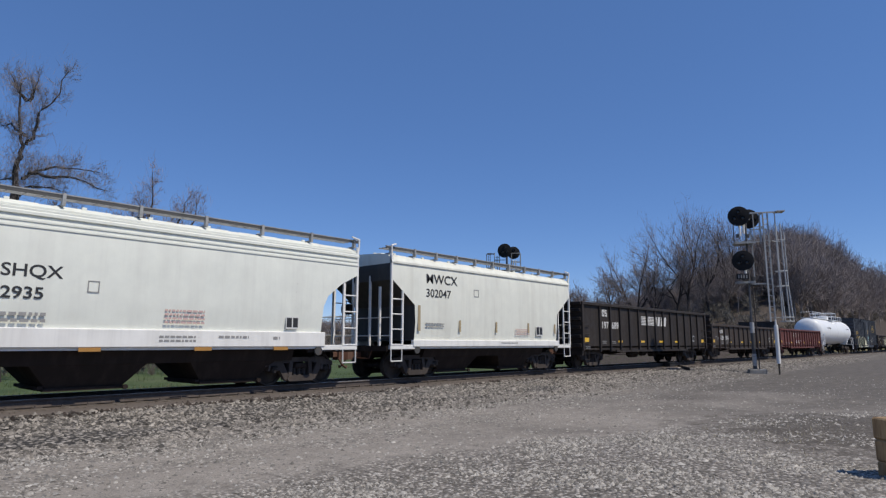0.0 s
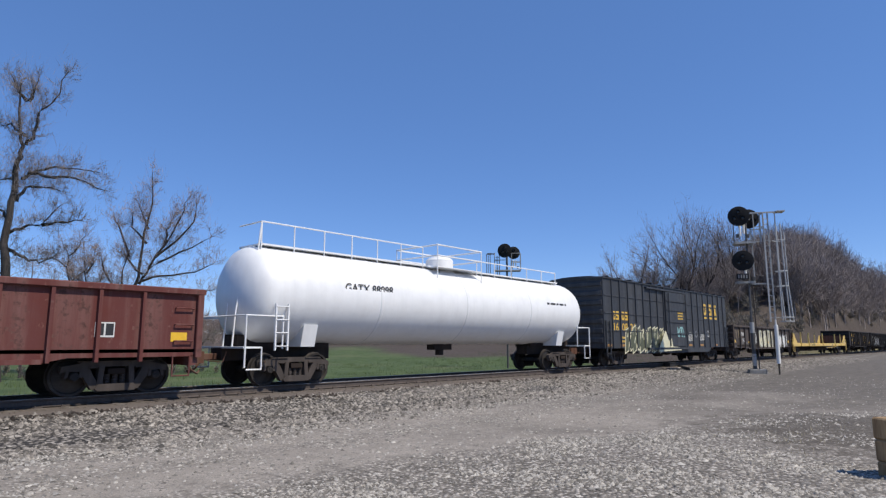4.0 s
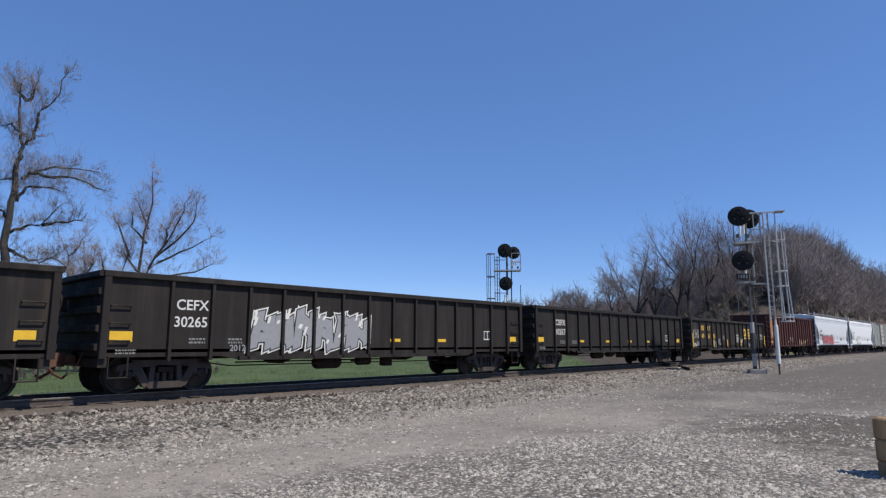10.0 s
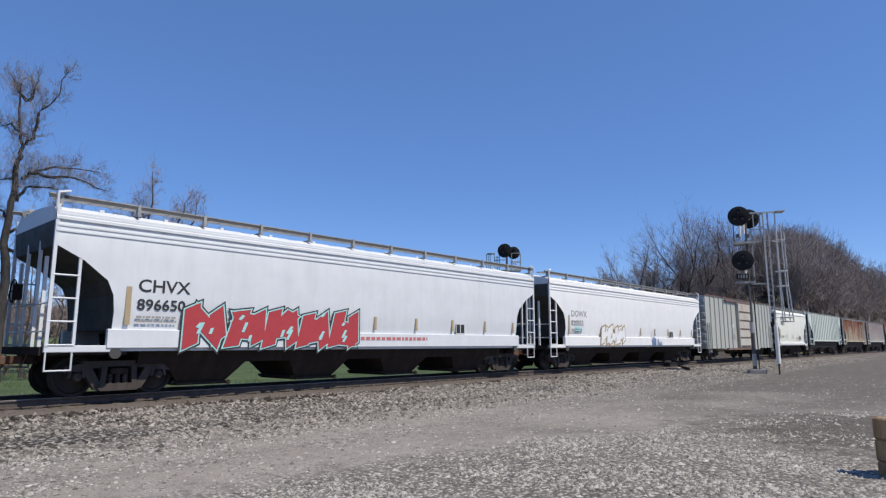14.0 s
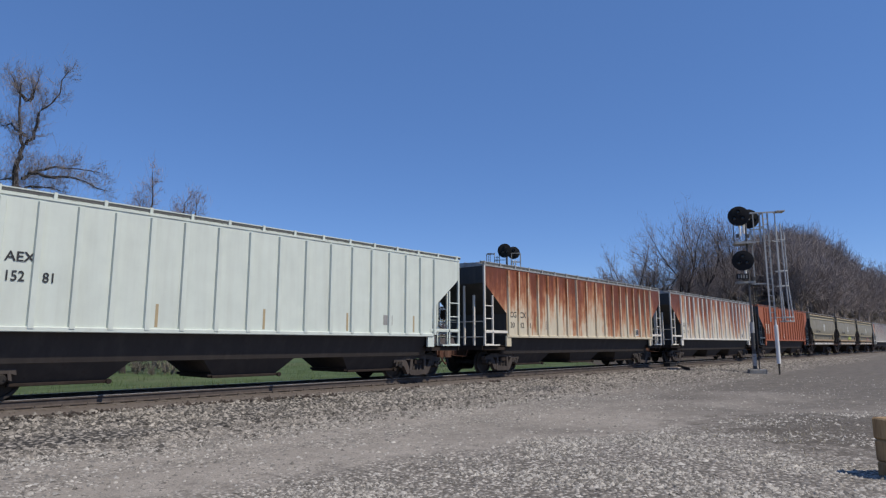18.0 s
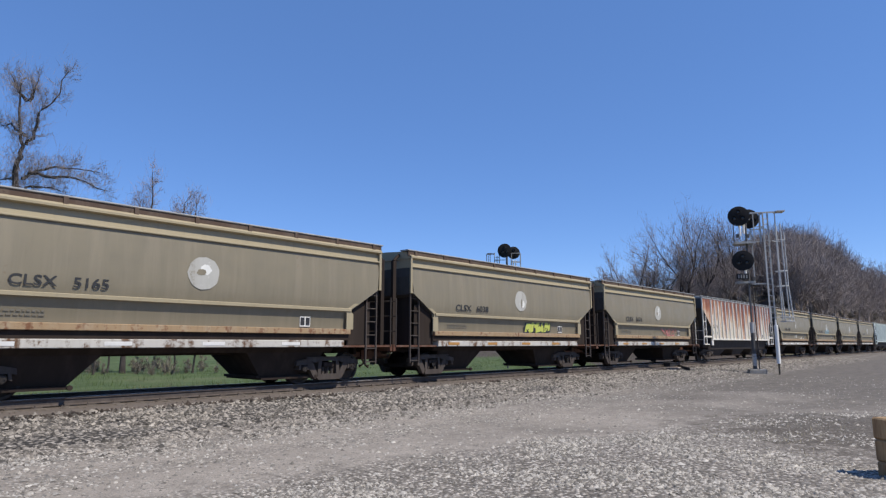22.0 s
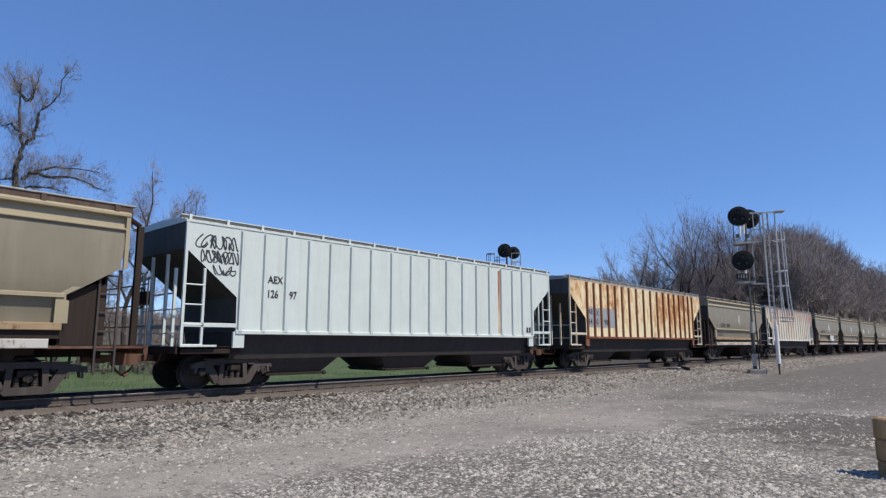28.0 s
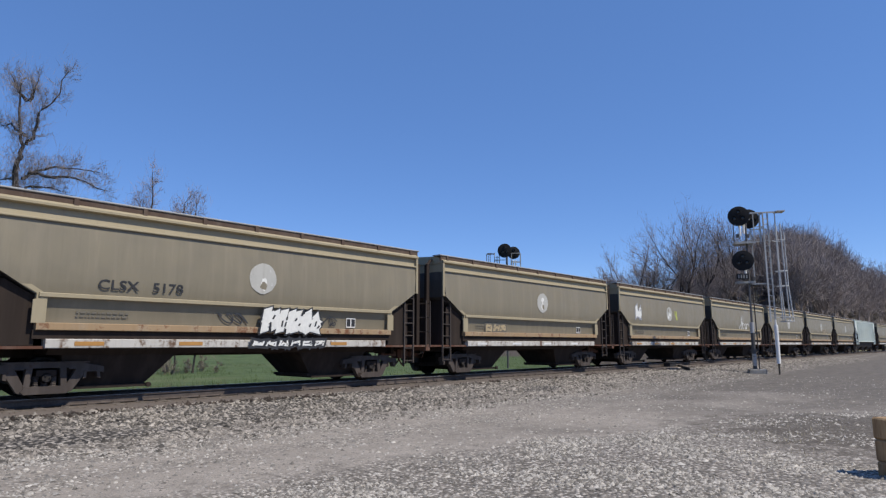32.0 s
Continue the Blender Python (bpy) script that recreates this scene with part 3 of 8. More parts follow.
def build_track():
    tr = thing("railway_track", (0, TRACK_Y, 0), "steel rails on weathered timber ties in stone ballast", "track", kind="structure")
    half = [(0.070, 0), (0.070, 0.012), (0.012, 0.035), (0.009, 0.12), (0.036, 0.138), (0.036, 0.166), (0.028, 0.172)]
    prof = half + [(-p, q) for p, q in reversed(half)]
    for s in (-1, 1):
        mb = MB()
        ends = [-700, -300, -120, -60, -30] + list(range(-20, 141, 5)) + [170, 220, 320, 500, 900]
        ring = [(s * 0.75 + p, RAIL_Z - 0.172 + q) for p, q in prof]
        k = len(ring)
        mb.add([(x, p, q) for x in ends for p, q in ring], [(i * k + j, (i + 1) * k + j, (i + 1) * k + (j + 1) % k, i * k + (j + 1) % k) for i in range(len(ends) - 1) for j in range(k)])
        rail = part("rail", mb, M_RAIL, tr, "rusty steel rail with a polished head")
        mb = MB()
        for a, b in zip(ends, ends[1:]):
            mb.box(a, b, s * 0.75 - 0.031, s * 0.75 + 0.031, RAIL_Z - 0.001, RAIL_Z + 0.003)
        part("rail_head", mb, M_TREAD, rail, "bright worn running surface")
    rng = random.Random(4)
    ties = [shared(("tie", k), lambda: MB().box(-0.115, 0.115, -1.3, 1.3, -0.17, 0, 0.012 + 0.004 * rng.random()).mesh("tie")) for k in range(4)]
    plate = shared("tie_plate", lambda: MB().box(-0.09, 0.09, -0.17, 0.17, 0, 0.015).box(-0.06, -0.04, -0.12, -0.09, 0, 0.05).box(0.04, 0.06, 0.09, 0.12, 0, 0.05).mesh("tie_plate"))
    for i in range(230):
        x = -8 + i * 0.533
        t = part("tie", ties[i % 4], M_TIE, tr, at=pose(x, rng.uniform(-0.03, 0.03), RAIL_Z - 0.186, 0, 0, rng.uniform(-1.2, 1.2)))
        if i < 110:
            for s in (-0.75, 0.75):
                part("tie_plate", plate, M_RAIL, t, at=(0, s, 0))
    mb = MB()
    for i in range(1400):
        x = -700 + i * 1.12
        if not -8.5 < x < 115:
            mb.box(x - 0.12, x + 0.12, -1.3, 1.3, RAIL_Z - 0.33, RAIL_Z - 0.19)
    part("far_ties", mb, M_TIE, tr, kind="stuff")


def hoop(mb, c, r, z, a0, a1, n, t):
    pts = [(c[0] + r * math.cos(a0 + (a1 - a0) * i / n), c[1] + r * math.sin(a0 + (a1 - a0) * i / n), z) for i in range(n + 1)]
    return mb.pipe(pts, t, 5)


def signal_head(parent, at, yaw, r=0.545):
    """Round black background with three hooded lenses. It faces local -Y, turned by yaw."""
    m = pose(*at, 0, 0, yaw)
    mb = MB().turn([(0.05, 0.06), (r * 0.9, 0.05), (r, 0.02), (r, -0.01), (r * 0.94, -0.02), (0.05, -0.02)], (0, 0, 0), "y", 28)
    h = part("signal_head", mb, M_SIGNAL, parent, "round matt black signal background", m, True)
    part("lamp_case", MB().turn([(0.30, 0.05), (0.30, 0.34), (0.22, 0.40), (0.02, 0.40)], (0, 0, 0), "y", 16), M_SIGNAL, h, smooth=True)
    for a in (90, 210, 330):
        c = (0.23 * math.cos(radians(a)), -0.03, 0.23 * math.sin(radians(a)))
        part("lens", shared("lens", lambda: MB().turn([(0.02, -0.035), (0.07, -0.03), (0.10, -0.005), (0.10, 0.0)], (0, 0, 0), "y", 14).mesh("lens", True)), M_LENS, h, "unlit dark lens", c)
        part("hood", shared("hood", lambda: MB().prism([(0.125 * math.cos(radians(q)), 0.125 * math.sin(radians(q))) for q in range(-20, 201, 20)]
                            + [(0.112 * math.cos(radians(q)), 0.112 * math.sin(radians(q))) for q in range(200, -21, -20)], -0.14, 0.0, "y").mesh("hood")), M_SIGNAL, h, "", c)
    return h


def signal_ladder(sig, stiles, z0, z1, step=0.3):
    """A ladder between two stiles, each given by its place in plan."""
    (ax, ay), (bx, by) = stiles
    for x, y in stiles:
        part("ladder_stile", MB().box(x - 0.035, x + 0.035, y - 0.03, y + 0.03, z0, z1), M_CAGE if x == ax else M_GALV, sig, "long grey ladder stile")
    rung = MB().rod((ax, ay, 0), (bx, by, 0), 0.02, 6).mesh("rung")
    for i in range(int((z1 - z0 - 0.2) / step)):
        part("rung", rung, M_GALV, sig, at=(0, 0, z0 + 0.2 + i * step))


def work_platform(sig, x0, x1, y0, y1, z, rail=None, tall=1.05):
    """Grating platform with edge angles; rail gives the span of its handrail along x."""
    mb = MB().box(x0, x1, y0, y1, z, z + 0.015)
    n = int((x1 - x0) / 0.12)
    for i in range(n + 1):
        mb.box(x0 + (x1 - x0) * i / n - 0.01, x0 + (x1 - x0) * i / n + 0.01, y0, y1, z + 0.015, z + 0.045)
    mb.box(x0, x1, y0 - 0.02, y0, z - 0.06, z + 0.05).box(x0, x1, y1, y1 + 0.02, z - 0.06, z + 0.05)
    p = part("platform", mb, M_GALV, sig, "steel grating work platform")
    if rail:
        a, b = rail
        for x in (a, b):
            for y in (y0, y1):
                part("rail_post", MB().box(x - 0.025, x + 0.025, y - 0.02, y + 0.02, z, z + tall), M_GALV, p)
        for zz in (z + tall * 0.52, z + tall):
            for y in (y0, y1):
                part("guard_rail", MB().box(a, b, y - 0.02, y + 0.02, zz - 0.025, zz + 0.025), M_GALV, p)
            part("guard_rail", MB().box(b - 0.02, b + 0.02, y0, y1, zz - 0.025, zz + 0.025), M_GALV, p)
    return p


def lamp_drop(sig, at, n=2):
    """White conduits and junction boxes that hang below a head."""
    x, y, z = at
    for i in range(n):
        part("conduit", MB().rod((x + 0.20 * i, y, z + 0.12 * i), (x + 0.20 * i, y, z + 0.62), 0.055, 8), M_WHITE, sig, "white conduit below the head", smooth=True)
    for dx, dz in ((-0.2, -0.08), (0.3, -0.1)):
        part("junction_box", MB().box(x + dx, x + dx + 0.15, y - 0.08, y + 0.08, z + dz, z + dz + 0.18, 0.02), M_MAST, sig, "small dark junction box")


def number_board(sig, x, y, z, n=4):
    p = part("number_plate", MB().box(x, x + 0.13 * n + 0.08, y - 0.03, y, z, z + 0.3), M_SIGNAL, sig, "small black plate")
    bars = MB()
    for i in range(n):
        bars.box(x + 0.06 + i * 0.13, x + 0.13 + i * 0.13, y - 0.036, y - 0.032, z + 0.05, z + 0.25)
    part("plate_marks", bars, M_LGREY, p)


def near_signal(at, yaw):
    """Mast signal beside the road: two levels of heads, a ladder and a safety cage hung beside it."""
    s = thing("railway_signal", pose(*at, 0, 0, yaw), "tall grey railway signal with black round heads beside the road", "signal")
    peel = paint("peeling_white", (0.42, 0.41, 0.39), rust=(0.07, 0.05, 0.04), amount=0.7, dusty=0.4)
    part("plinth", MB().box(-0.32, 0.5, -0.32, 0.32, -0.5, 0.14, 0.03), rough_mat("concrete", (0.20, 0.19, 0.175), (0.33, 0.32, 0.295), 2.0, 0.9), s, "grey concrete footing")
    part("mast", MB().rod((0, 0, 2.3), (0.06, 0, 8.9), 0.055, 14), paint("mast_grey", (0.105, 0.10, 0.098), rust=(0.26, 0.25, 0.24), amount=0.55, dusty=0.4, dust=(0.2, 0.19, 0.18), rough=0.7), s, "dark grey tubular mast with pale flaking", smooth=True)
    part("mast_foot", MB().rod((0, 0, 0.1), (0, 0, 2.35), 0.10, 14).rod((0, 0, 0.1), (0, 0, 0.17), 0.24, 14).rod((0, 0, 2.3), (0, 0, 2.42), 0.11, 14), M_MAST, s, "thicker dark lower mast", smooth=True)
    part("paint_band", MB().rod((0, 0, 0.32), (0, 0, 0.95), 0.104, 14), peel, s, "peeling white paint at the foot", smooth=True)
    part("paint_band", MB().rod((0, 0, 2.05), (0, 0, 2.62), 0.114, 14), peel, s, "peeling white collar", smooth=True)
    part("conduit_pipe", MB().pipe([(0.2, -0.08, 0.1), (0.2, -0.08, 1.3), (0.16, -0.05, 4.6)], 0.03), M_TRUCK, s, "thin conduit beside the mast")
    signal_head(s, (-0.36, -0.42, 8.38), -14)
    signal_head(s, (0.28, 0.25, 8.33), 2)
    signal_head(s, (-0.30, -0.42, 5.93), -14)
    for z in (8.4, 5.9):
        part("bracket", MB().rod((0.03, 0, z - 0.05), (-0.2, -0.36, z - 0.05), 0.05, 8).rod((0.03, 0, z - 0.6), (-0.2, -0.35, z - 0.2), 0.035, 6), M_GALV, s)
    part("bracket", MB().rod((0, 0, 8.3), (0.3, 0.2, 8.3), 0.05, 8), M_GALV, s)
    lamp_drop(s, (-0.32, -0.30, 7.30))
    lamp_drop(s, (-0.18, -0.30, 4.95), 1)
    work_platform(s, -0.62, 0.42, -0.40, 0.40, 6.92, (0.36, 0.84), 1.6)
    work_platform(s, -0.62, 0.24, -0.2, 0.3, 4.78)
    number_board(s, -0.66, -0.40, 4.92)
    part("platform_hanger", MB().box(0.28, 0.34, -0.03, 0.03, 4.65, 7.0), M_GALV, s, "long hanger between the platforms")
    part("platform_hanger", MB().box(-0.60, -0.56, -0.03, 0.03, 6.95, 7.95), M_MAST, s, "short platform hanger")
    signal_ladder(s, ((0.93, -0.05), (1.19, 0.06)), 2.65, 8.62)
    part("top_frame", MB().box(0.30, 2.0, -0.03, 0.03, 8.56, 8.64).box(0.75, 0.81, -0.03, 0.03, 7.0, 8.6).box(1.55, 2.0, -0.3, 0.3, 8.58, 8.63), M_CAGE, s, "pale bar that ties ladder, platform and cage")
    for z in (6.98, 4.66):
        part("ladder_brace", MB().box(0.05, 1.0, -0.025, 0.025, z, z + 0.06), M_GALV, s)
    for z, x0, x1 in ((7.02, 1.40, 1.97), (5.35, 1.38, 1.95), (4.55, 1.42, 1.97), (2.87, 1.46, 2.10), (2.66, 1.46, 2.10)):
        c, r = (x0 + x1) / 2, (x1 - x0) / 2
        mb = hoop(MB(), (c, 0.1), r, z, 0, 2 * math.pi, 16, 0.028)
        part("cage_hoop", mb, M_CAGE, s, "pale hoop of the safety cage")
        if z in (7.02, 4.55, 2.87):
            part("cage_arm", MB().rod((1.19, 0.06, z), (x0, 0.1, z), 0.018, 5), M_GALV, s)
    for t0, t1, b, y in ((1.50, 1.48, 1.50, -0.15), (1.72, 1.78, 1.84, -0.18), (1.94, 1.96, 2.09, 0.1), (1.66, 1.68, 1.76, 0.38)):
        part("cage_strap", MB().pipe([(t0, y, 8.5 if t0 < 1.6 else 7.9 if t0 < 1.9 else 7.5), (t1, y, 4.55), (b, y, 2.62)], 0.03, 6), M_CAGE, s, "pale upright strap of the safety cage")


def far_signal(at, yaw):
    """Signal behind the line: mast and stay, platforms with handrails, ladder in an open lattice."""
    s = thing("railway_signal", pose(*at, 0, 0, yaw), "grey railway signal with black round heads behind the track", "signal")
    part("mast", MB().rod((0.17, 0, -0.6), (0.22, 0, 9.3), 0.085, 12), M_MAST, s, "dark tubular mast", smooth=True)
    part("stay", MB().rod((0.55, 0, 4.4), (0.60, 0, 9.0), 0.05, 8), M_MAST, s, "second upright beside the mast", smooth=True)
    signal_head(s, (0.02, -0.42, 9.72), -14, 0.60)
    signal_head(s, (0.80, 0.25, 9.62), 2, 0.54)
    signal_head(s, (0.08, -0.42, 6.93), -14, 0.58)
    for z in (9.6, 6.9):
        part("bracket", MB().rod((0.2, 0, z), (0.05, -0.36, z), 0.05, 8).rod((0.2, 0, z - 0.6), (0.08, -0.35, z - 0.2), 0.04, 6), M_MAST, s)
    for dx, z in ((0.0, 5.35), (0.75, 8.3)):
        lamp_drop(s, (dx, -0.25, z), 2)
    for i, z in enumerate((8.05, 5.3)):
        work_platform(s, -0.9, 1.36, -0.35, 0.35, z, (0.60, 1.36) if i == 0 else None, 1.45)
    part("rail_post", MB().box(1.30, 1.36, -0.03, 0.03, 5.3, 6.85), M_MAST, s)
    for z in (8.9, 6.1):
        part("guard_rail", MB().box(-0.85, 0.15, -0.4, -0.36, z, z + 0.05), M_MAST, s)
    signal_ladder(s, ((-0.82, 0), (-0.42, 0)), 4.2, 9.6)
    part("ladder_stay", MB().box(-0.64, -0.58, -0.03, 0.03, 4.2, 9.3), M_MAST, s, "upright in the middle of the lattice")
    for x in (-1.49, -1.20):
        part("cage_strap", MB().box(x - 0.03, x + 0.03, -0.03, 0.03, 3.9, 9.5), M_MAST, s, "dark upright strap of the safety cage")
    for x, y in ((-1.35, 0.32), (-1.35, -0.32)):
        part("cage_strap", MB().box(x - 0.02, x + 0.02, y - 0.02, y + 0.02, 3.9, 9.5), M_MAST, s)
    for z in (9.5, 7.55, 5.7, 4.6):
        mb = MB().pipe([(-0.82, -0.3, z), (-1.35, -0.33, z), (-1.50, 0, z), (-1.35, 0.33, z), (-0.82, 0.3, z)], 0.03, 5)
        part("cage_hoop", mb, M_MAST, s)


def build_lineside():
    near_signal((35.9, 10.05, 0.12), -62)
    far_signal((42.0, 30.94, -0.34), -52)
    p = thing("marker_post", (36.05, 8.92, 0.02), "white painted round steel post with a dark foot", "post")
    part("post", MB().rod((0, 0, 0.55), (0, 0, 2.55), 0.10, 16).rod((0, 0, 2.55), (0, 0, 2.85), 0.055, 16, 0.03), M_WHITE, p, smooth=True)
    part("post_foot", MB().rod((0.03, 0, -0.3), (0.03, 0, 0.6), 0.035, 10).rod((-0.06, 0, -0.3), (-0.06, 0, 0.6), 0.03, 10), M_BLACK, p, "dark steel foot", smooth=True)
    part("band", MB().rod((0, 0, 1.2), (0, 0, 1.45), 0.098, 16), M_GALV, p, "grey band", smooth=True)
    # low stack of old timbers at the edge of the yard
    b = thing("timber_stack", pose(8.79, 0.91, 0.0, 0, 0, 55), "low stack of weathered brown timbers on the gravel", "timber")
    g = random.Random(3)
    for i in range(3):
        for j in range(2):
            w = g.uniform(-0.02, 0.02)
            part("timber", MB().box(0.02 + w, 0.45 + w, -j * 0.31 - 0.29, -j * 0.31, i * 0.252 - 0.01, i * 0.252 + 0.24, 0.02), M_POST, b)
    # discarded rail and a small box beside the line
    d = thing("scrap_rail", pose(36.2, 14.0, 0.17, 0, 0, 118), "length of dark scrap rail lying on the ballast", "rail")
    part("rail_piece", MB().prism([(-0.07, 0), (0.07, 0), (0.02, 0.04), (0.03, 0.16), (-0.03, 0.16), (-0.02, 0.04)], -2.6, 2.6, "y"), M_BLACK, d)
    j = thing("lineside_box", (37.6, 15.35, 0.2), "low black steel box beside the rail", "box")
    part("case", MB().box(-0.45, 0.45, -0.2, 0.2, 0, 0.24, 0.03), M_BLACK, j)
    part("lid", MB().box(-0.48, 0.48, -0.23, 0.23, 0.24, 0.27), M_BLACK, j)


# ---- trees ----
class Wood:
    """Grows tapered limbs as triangle-poor tubes."""

    def __init__(self, seed):
        self.rng = random.Random(seed)
        self.v, self.f, self.thick = [], [], []

    def tube(self, pts, radii, n):
        o = len(self.v)
        for i, p in enumerate(pts):
            d = (pts[min(i + 1, len(pts) - 1)] - pts[max(i - 1, 0)]).normalized()
            u = d.orthogonal().normalized()
            w = d.cross(u)
            for k in range(n):
                a = 2 * math.pi * k / n
                self.v.append(p + (u * math.cos(a) + w * math.sin(a)) * radii[i])
        for i in range(len(pts) - 1):
            for k in range(n):
                a, b = o + i * n + k, o + i * n + (k + 1) % n
                self.f.append((a, b, b + n, a + n))
                self.thick.append(radii[0])

    def limb(self, p, d, length, r, depth, steps=4, wob=0.18, up=0.06, n=None, kids=3, spread=0.75, shrink=0.62, r_end=0.35, thin=0.010):
        """One limb with its twigs; returns nothing."""
        g = self.rng
        p, d = Vector(p), Vector(d).normalized()
        if depth <= 0:
            steps = 1
        pts, radii, dirs = [p.copy()], [r], [d.copy()]
        for i in range(steps):
            d = (d + Vector((g.gauss(0, wob), g.gauss(0, wob), g.gauss(0, wob) + up))).normalized()
            p = p + d * (length / steps)
            pts.append(p.copy())
            dirs.append(d.copy())
            radii.append(r * (1 - (1 - r_end) * (i + 1) / steps))
        self.tube(pts, radii, n or (6 if r > 0.08 else 4 if r > 0.025 else 3))
        if depth <= 0:
            return
        for _ in range(kids):
            t = g.uniform(0.25, 1.0)
            i = min(int(t * steps), steps - 1)
            q = pts[i].lerp(pts[i + 1], t * steps - i)
            side = dirs[i].orthogonal().normalized()
            side.rotate(Matrix.Rotation(g.uniform(0, 6.28), 3, dirs[i]))
            nd = (dirs[i] * g.uniform(0.5, 1.0) + side * spread * g.uniform(0.7, 1.3)).normalized()
            self.limb(q, nd, length * shrink * g.uniform(0.7, 1.15), max(radii[i] * 0.55, thin), depth - 1, max(2, steps - 1), wob, up, None, kids, spread, shrink, r_end, thin)
        self.limb(pts[-1], dirs[-1], length * shrink, max(radii[-1], thin), depth - 1, max(2, steps - 1), wob, up, None, kids, spread, shrink, r_end, thin)

    def arrays(self):
        return np.array([tuple(p) for p in self.v]), np.array(self.f)

    def split(self, r):
        """The limbs stouter than r, and the finer rest, as two pairs of arrays."""
        v, f = self.arrays()
        big = np.array(self.thick) > r
        out = []
        for pick in (big, ~big):
            used, where = np.unique(f[pick], return_inverse=True)
            out.append((v[used], where.reshape(-1, 4)))
        return out


def haze(v, lo, twigs, thin, reach, jitter, seed, up=0.45):
    """Single fine twigs about the vertices v above the height lo: each one a long sharp triangle that points out and up."""
    rng = np.random.default_rng(seed)
    outer = v[v[:, 2] > lo]
    p = outer[rng.integers(0, len(outer), twigs)] + rng.normal(0, jitter, (twigs, 3))
    d = p - np.array([outer[:, 0].mean(), outer[:, 1].mean(), lo])
    d = d / np.linalg.norm(d, axis=1)[:, None] * 0.7 + rng.normal(0, 0.5, (twigs, 3)) + [0, 0, up]
    d = d / np.linalg.norm(d, axis=1)[:, None]
    side = np.cross(d, rng.normal(0, 1, (twigs, 3)))
    side = side / np.linalg.norm(side, axis=1)[:, None] * (thin * rng.uniform(0.35, 0.75, (twigs, 1)))
    length = rng.uniform(reach[0], reach[1], (twigs, 1))
    return np.stack([p - side, p + side, p + d * length], 1).reshape(-1, 3)


def twig_mesh(name, v, f, tv, material):
    """Tubes (four-cornered faces) and single twigs in one mesh."""
    tri = np.concatenate([f[:, [0, 1, 2]], f[:, [0, 2, 3]], np.arange(len(tv)).reshape(-1, 3) + len(v)])
    return big_mesh(name, np.concatenate([v, tv]), tri, material)


def tree(at, trunk_pts, trunk_r, limbs, label, seed, twig=M_TWIG, depth=3, kids=3, thin=0.010, wob=0.19, up=0.05, spread=0.8):
    """A bare tree: a bent trunk, then limbs (height share, bearing, rise, length, radius) that fork into twigs."""
    t = thing("bare_tree", at, label, "tree")
    w = Wood(seed)
    pts = [Vector(p) for p in trunk_pts]
    fine = [pts[0].lerp(pts[1], 0)]
    for a, b in zip(pts, pts[1:]):
        fine += [a.lerp(b, s) + Vector((w.rng.gauss(0, 0.03), w.rng.gauss(0, 0.03), 0)) for s in (0.34, 0.67, 1.0)]
    m = len(fine) - 1
    radii = [trunk_r * (1.25 if i == 0 else 1 - 0.72 * i / m) for i in range(m + 1)]
    w.tube(fine, radii, 10)
    v, f = w.arrays()
    part("trunk", big_mesh("trunk", v, f, M_BARK), M_BARK, t, "dark grey-brown bark")
    c = Wood(seed + 1)
    for share, bearing, rise, length, r in limbs:
        i = min(int(share * m), m - 1)
        q = fine[i].lerp(fine[i + 1], share * m - i)
        a, e = radians(bearing), radians(rise)
        c.limb(q, (math.cos(a) * math.cos(e), math.sin(a) * math.cos(e), math.sin(e)), length, r, depth, 5, wob, up, None, kids, spread, 0.66, 0.35, thin)
    v, f = c.arrays()
    part("crown", big_mesh("crown", v, f, twig), twig, t, "leafless crown of fine branches")
    return t


def random_limbs(n, seed, length, r, lo=0.3, rise=(20, 70)):
    g = random.Random(seed)
    return [(lo + (1 - lo) * (i + 0.5) / n, g.uniform(0, 360), g.uniform(*rise), length * g.uniform(0.7, 1.2) * (1.15 - 0.45 * i / n), r * (1.1 - 0.5 * i / n)) for i in range(n)]


def on_land(x, y):
    return (x, y, float(height(x, y)) - 0.1)


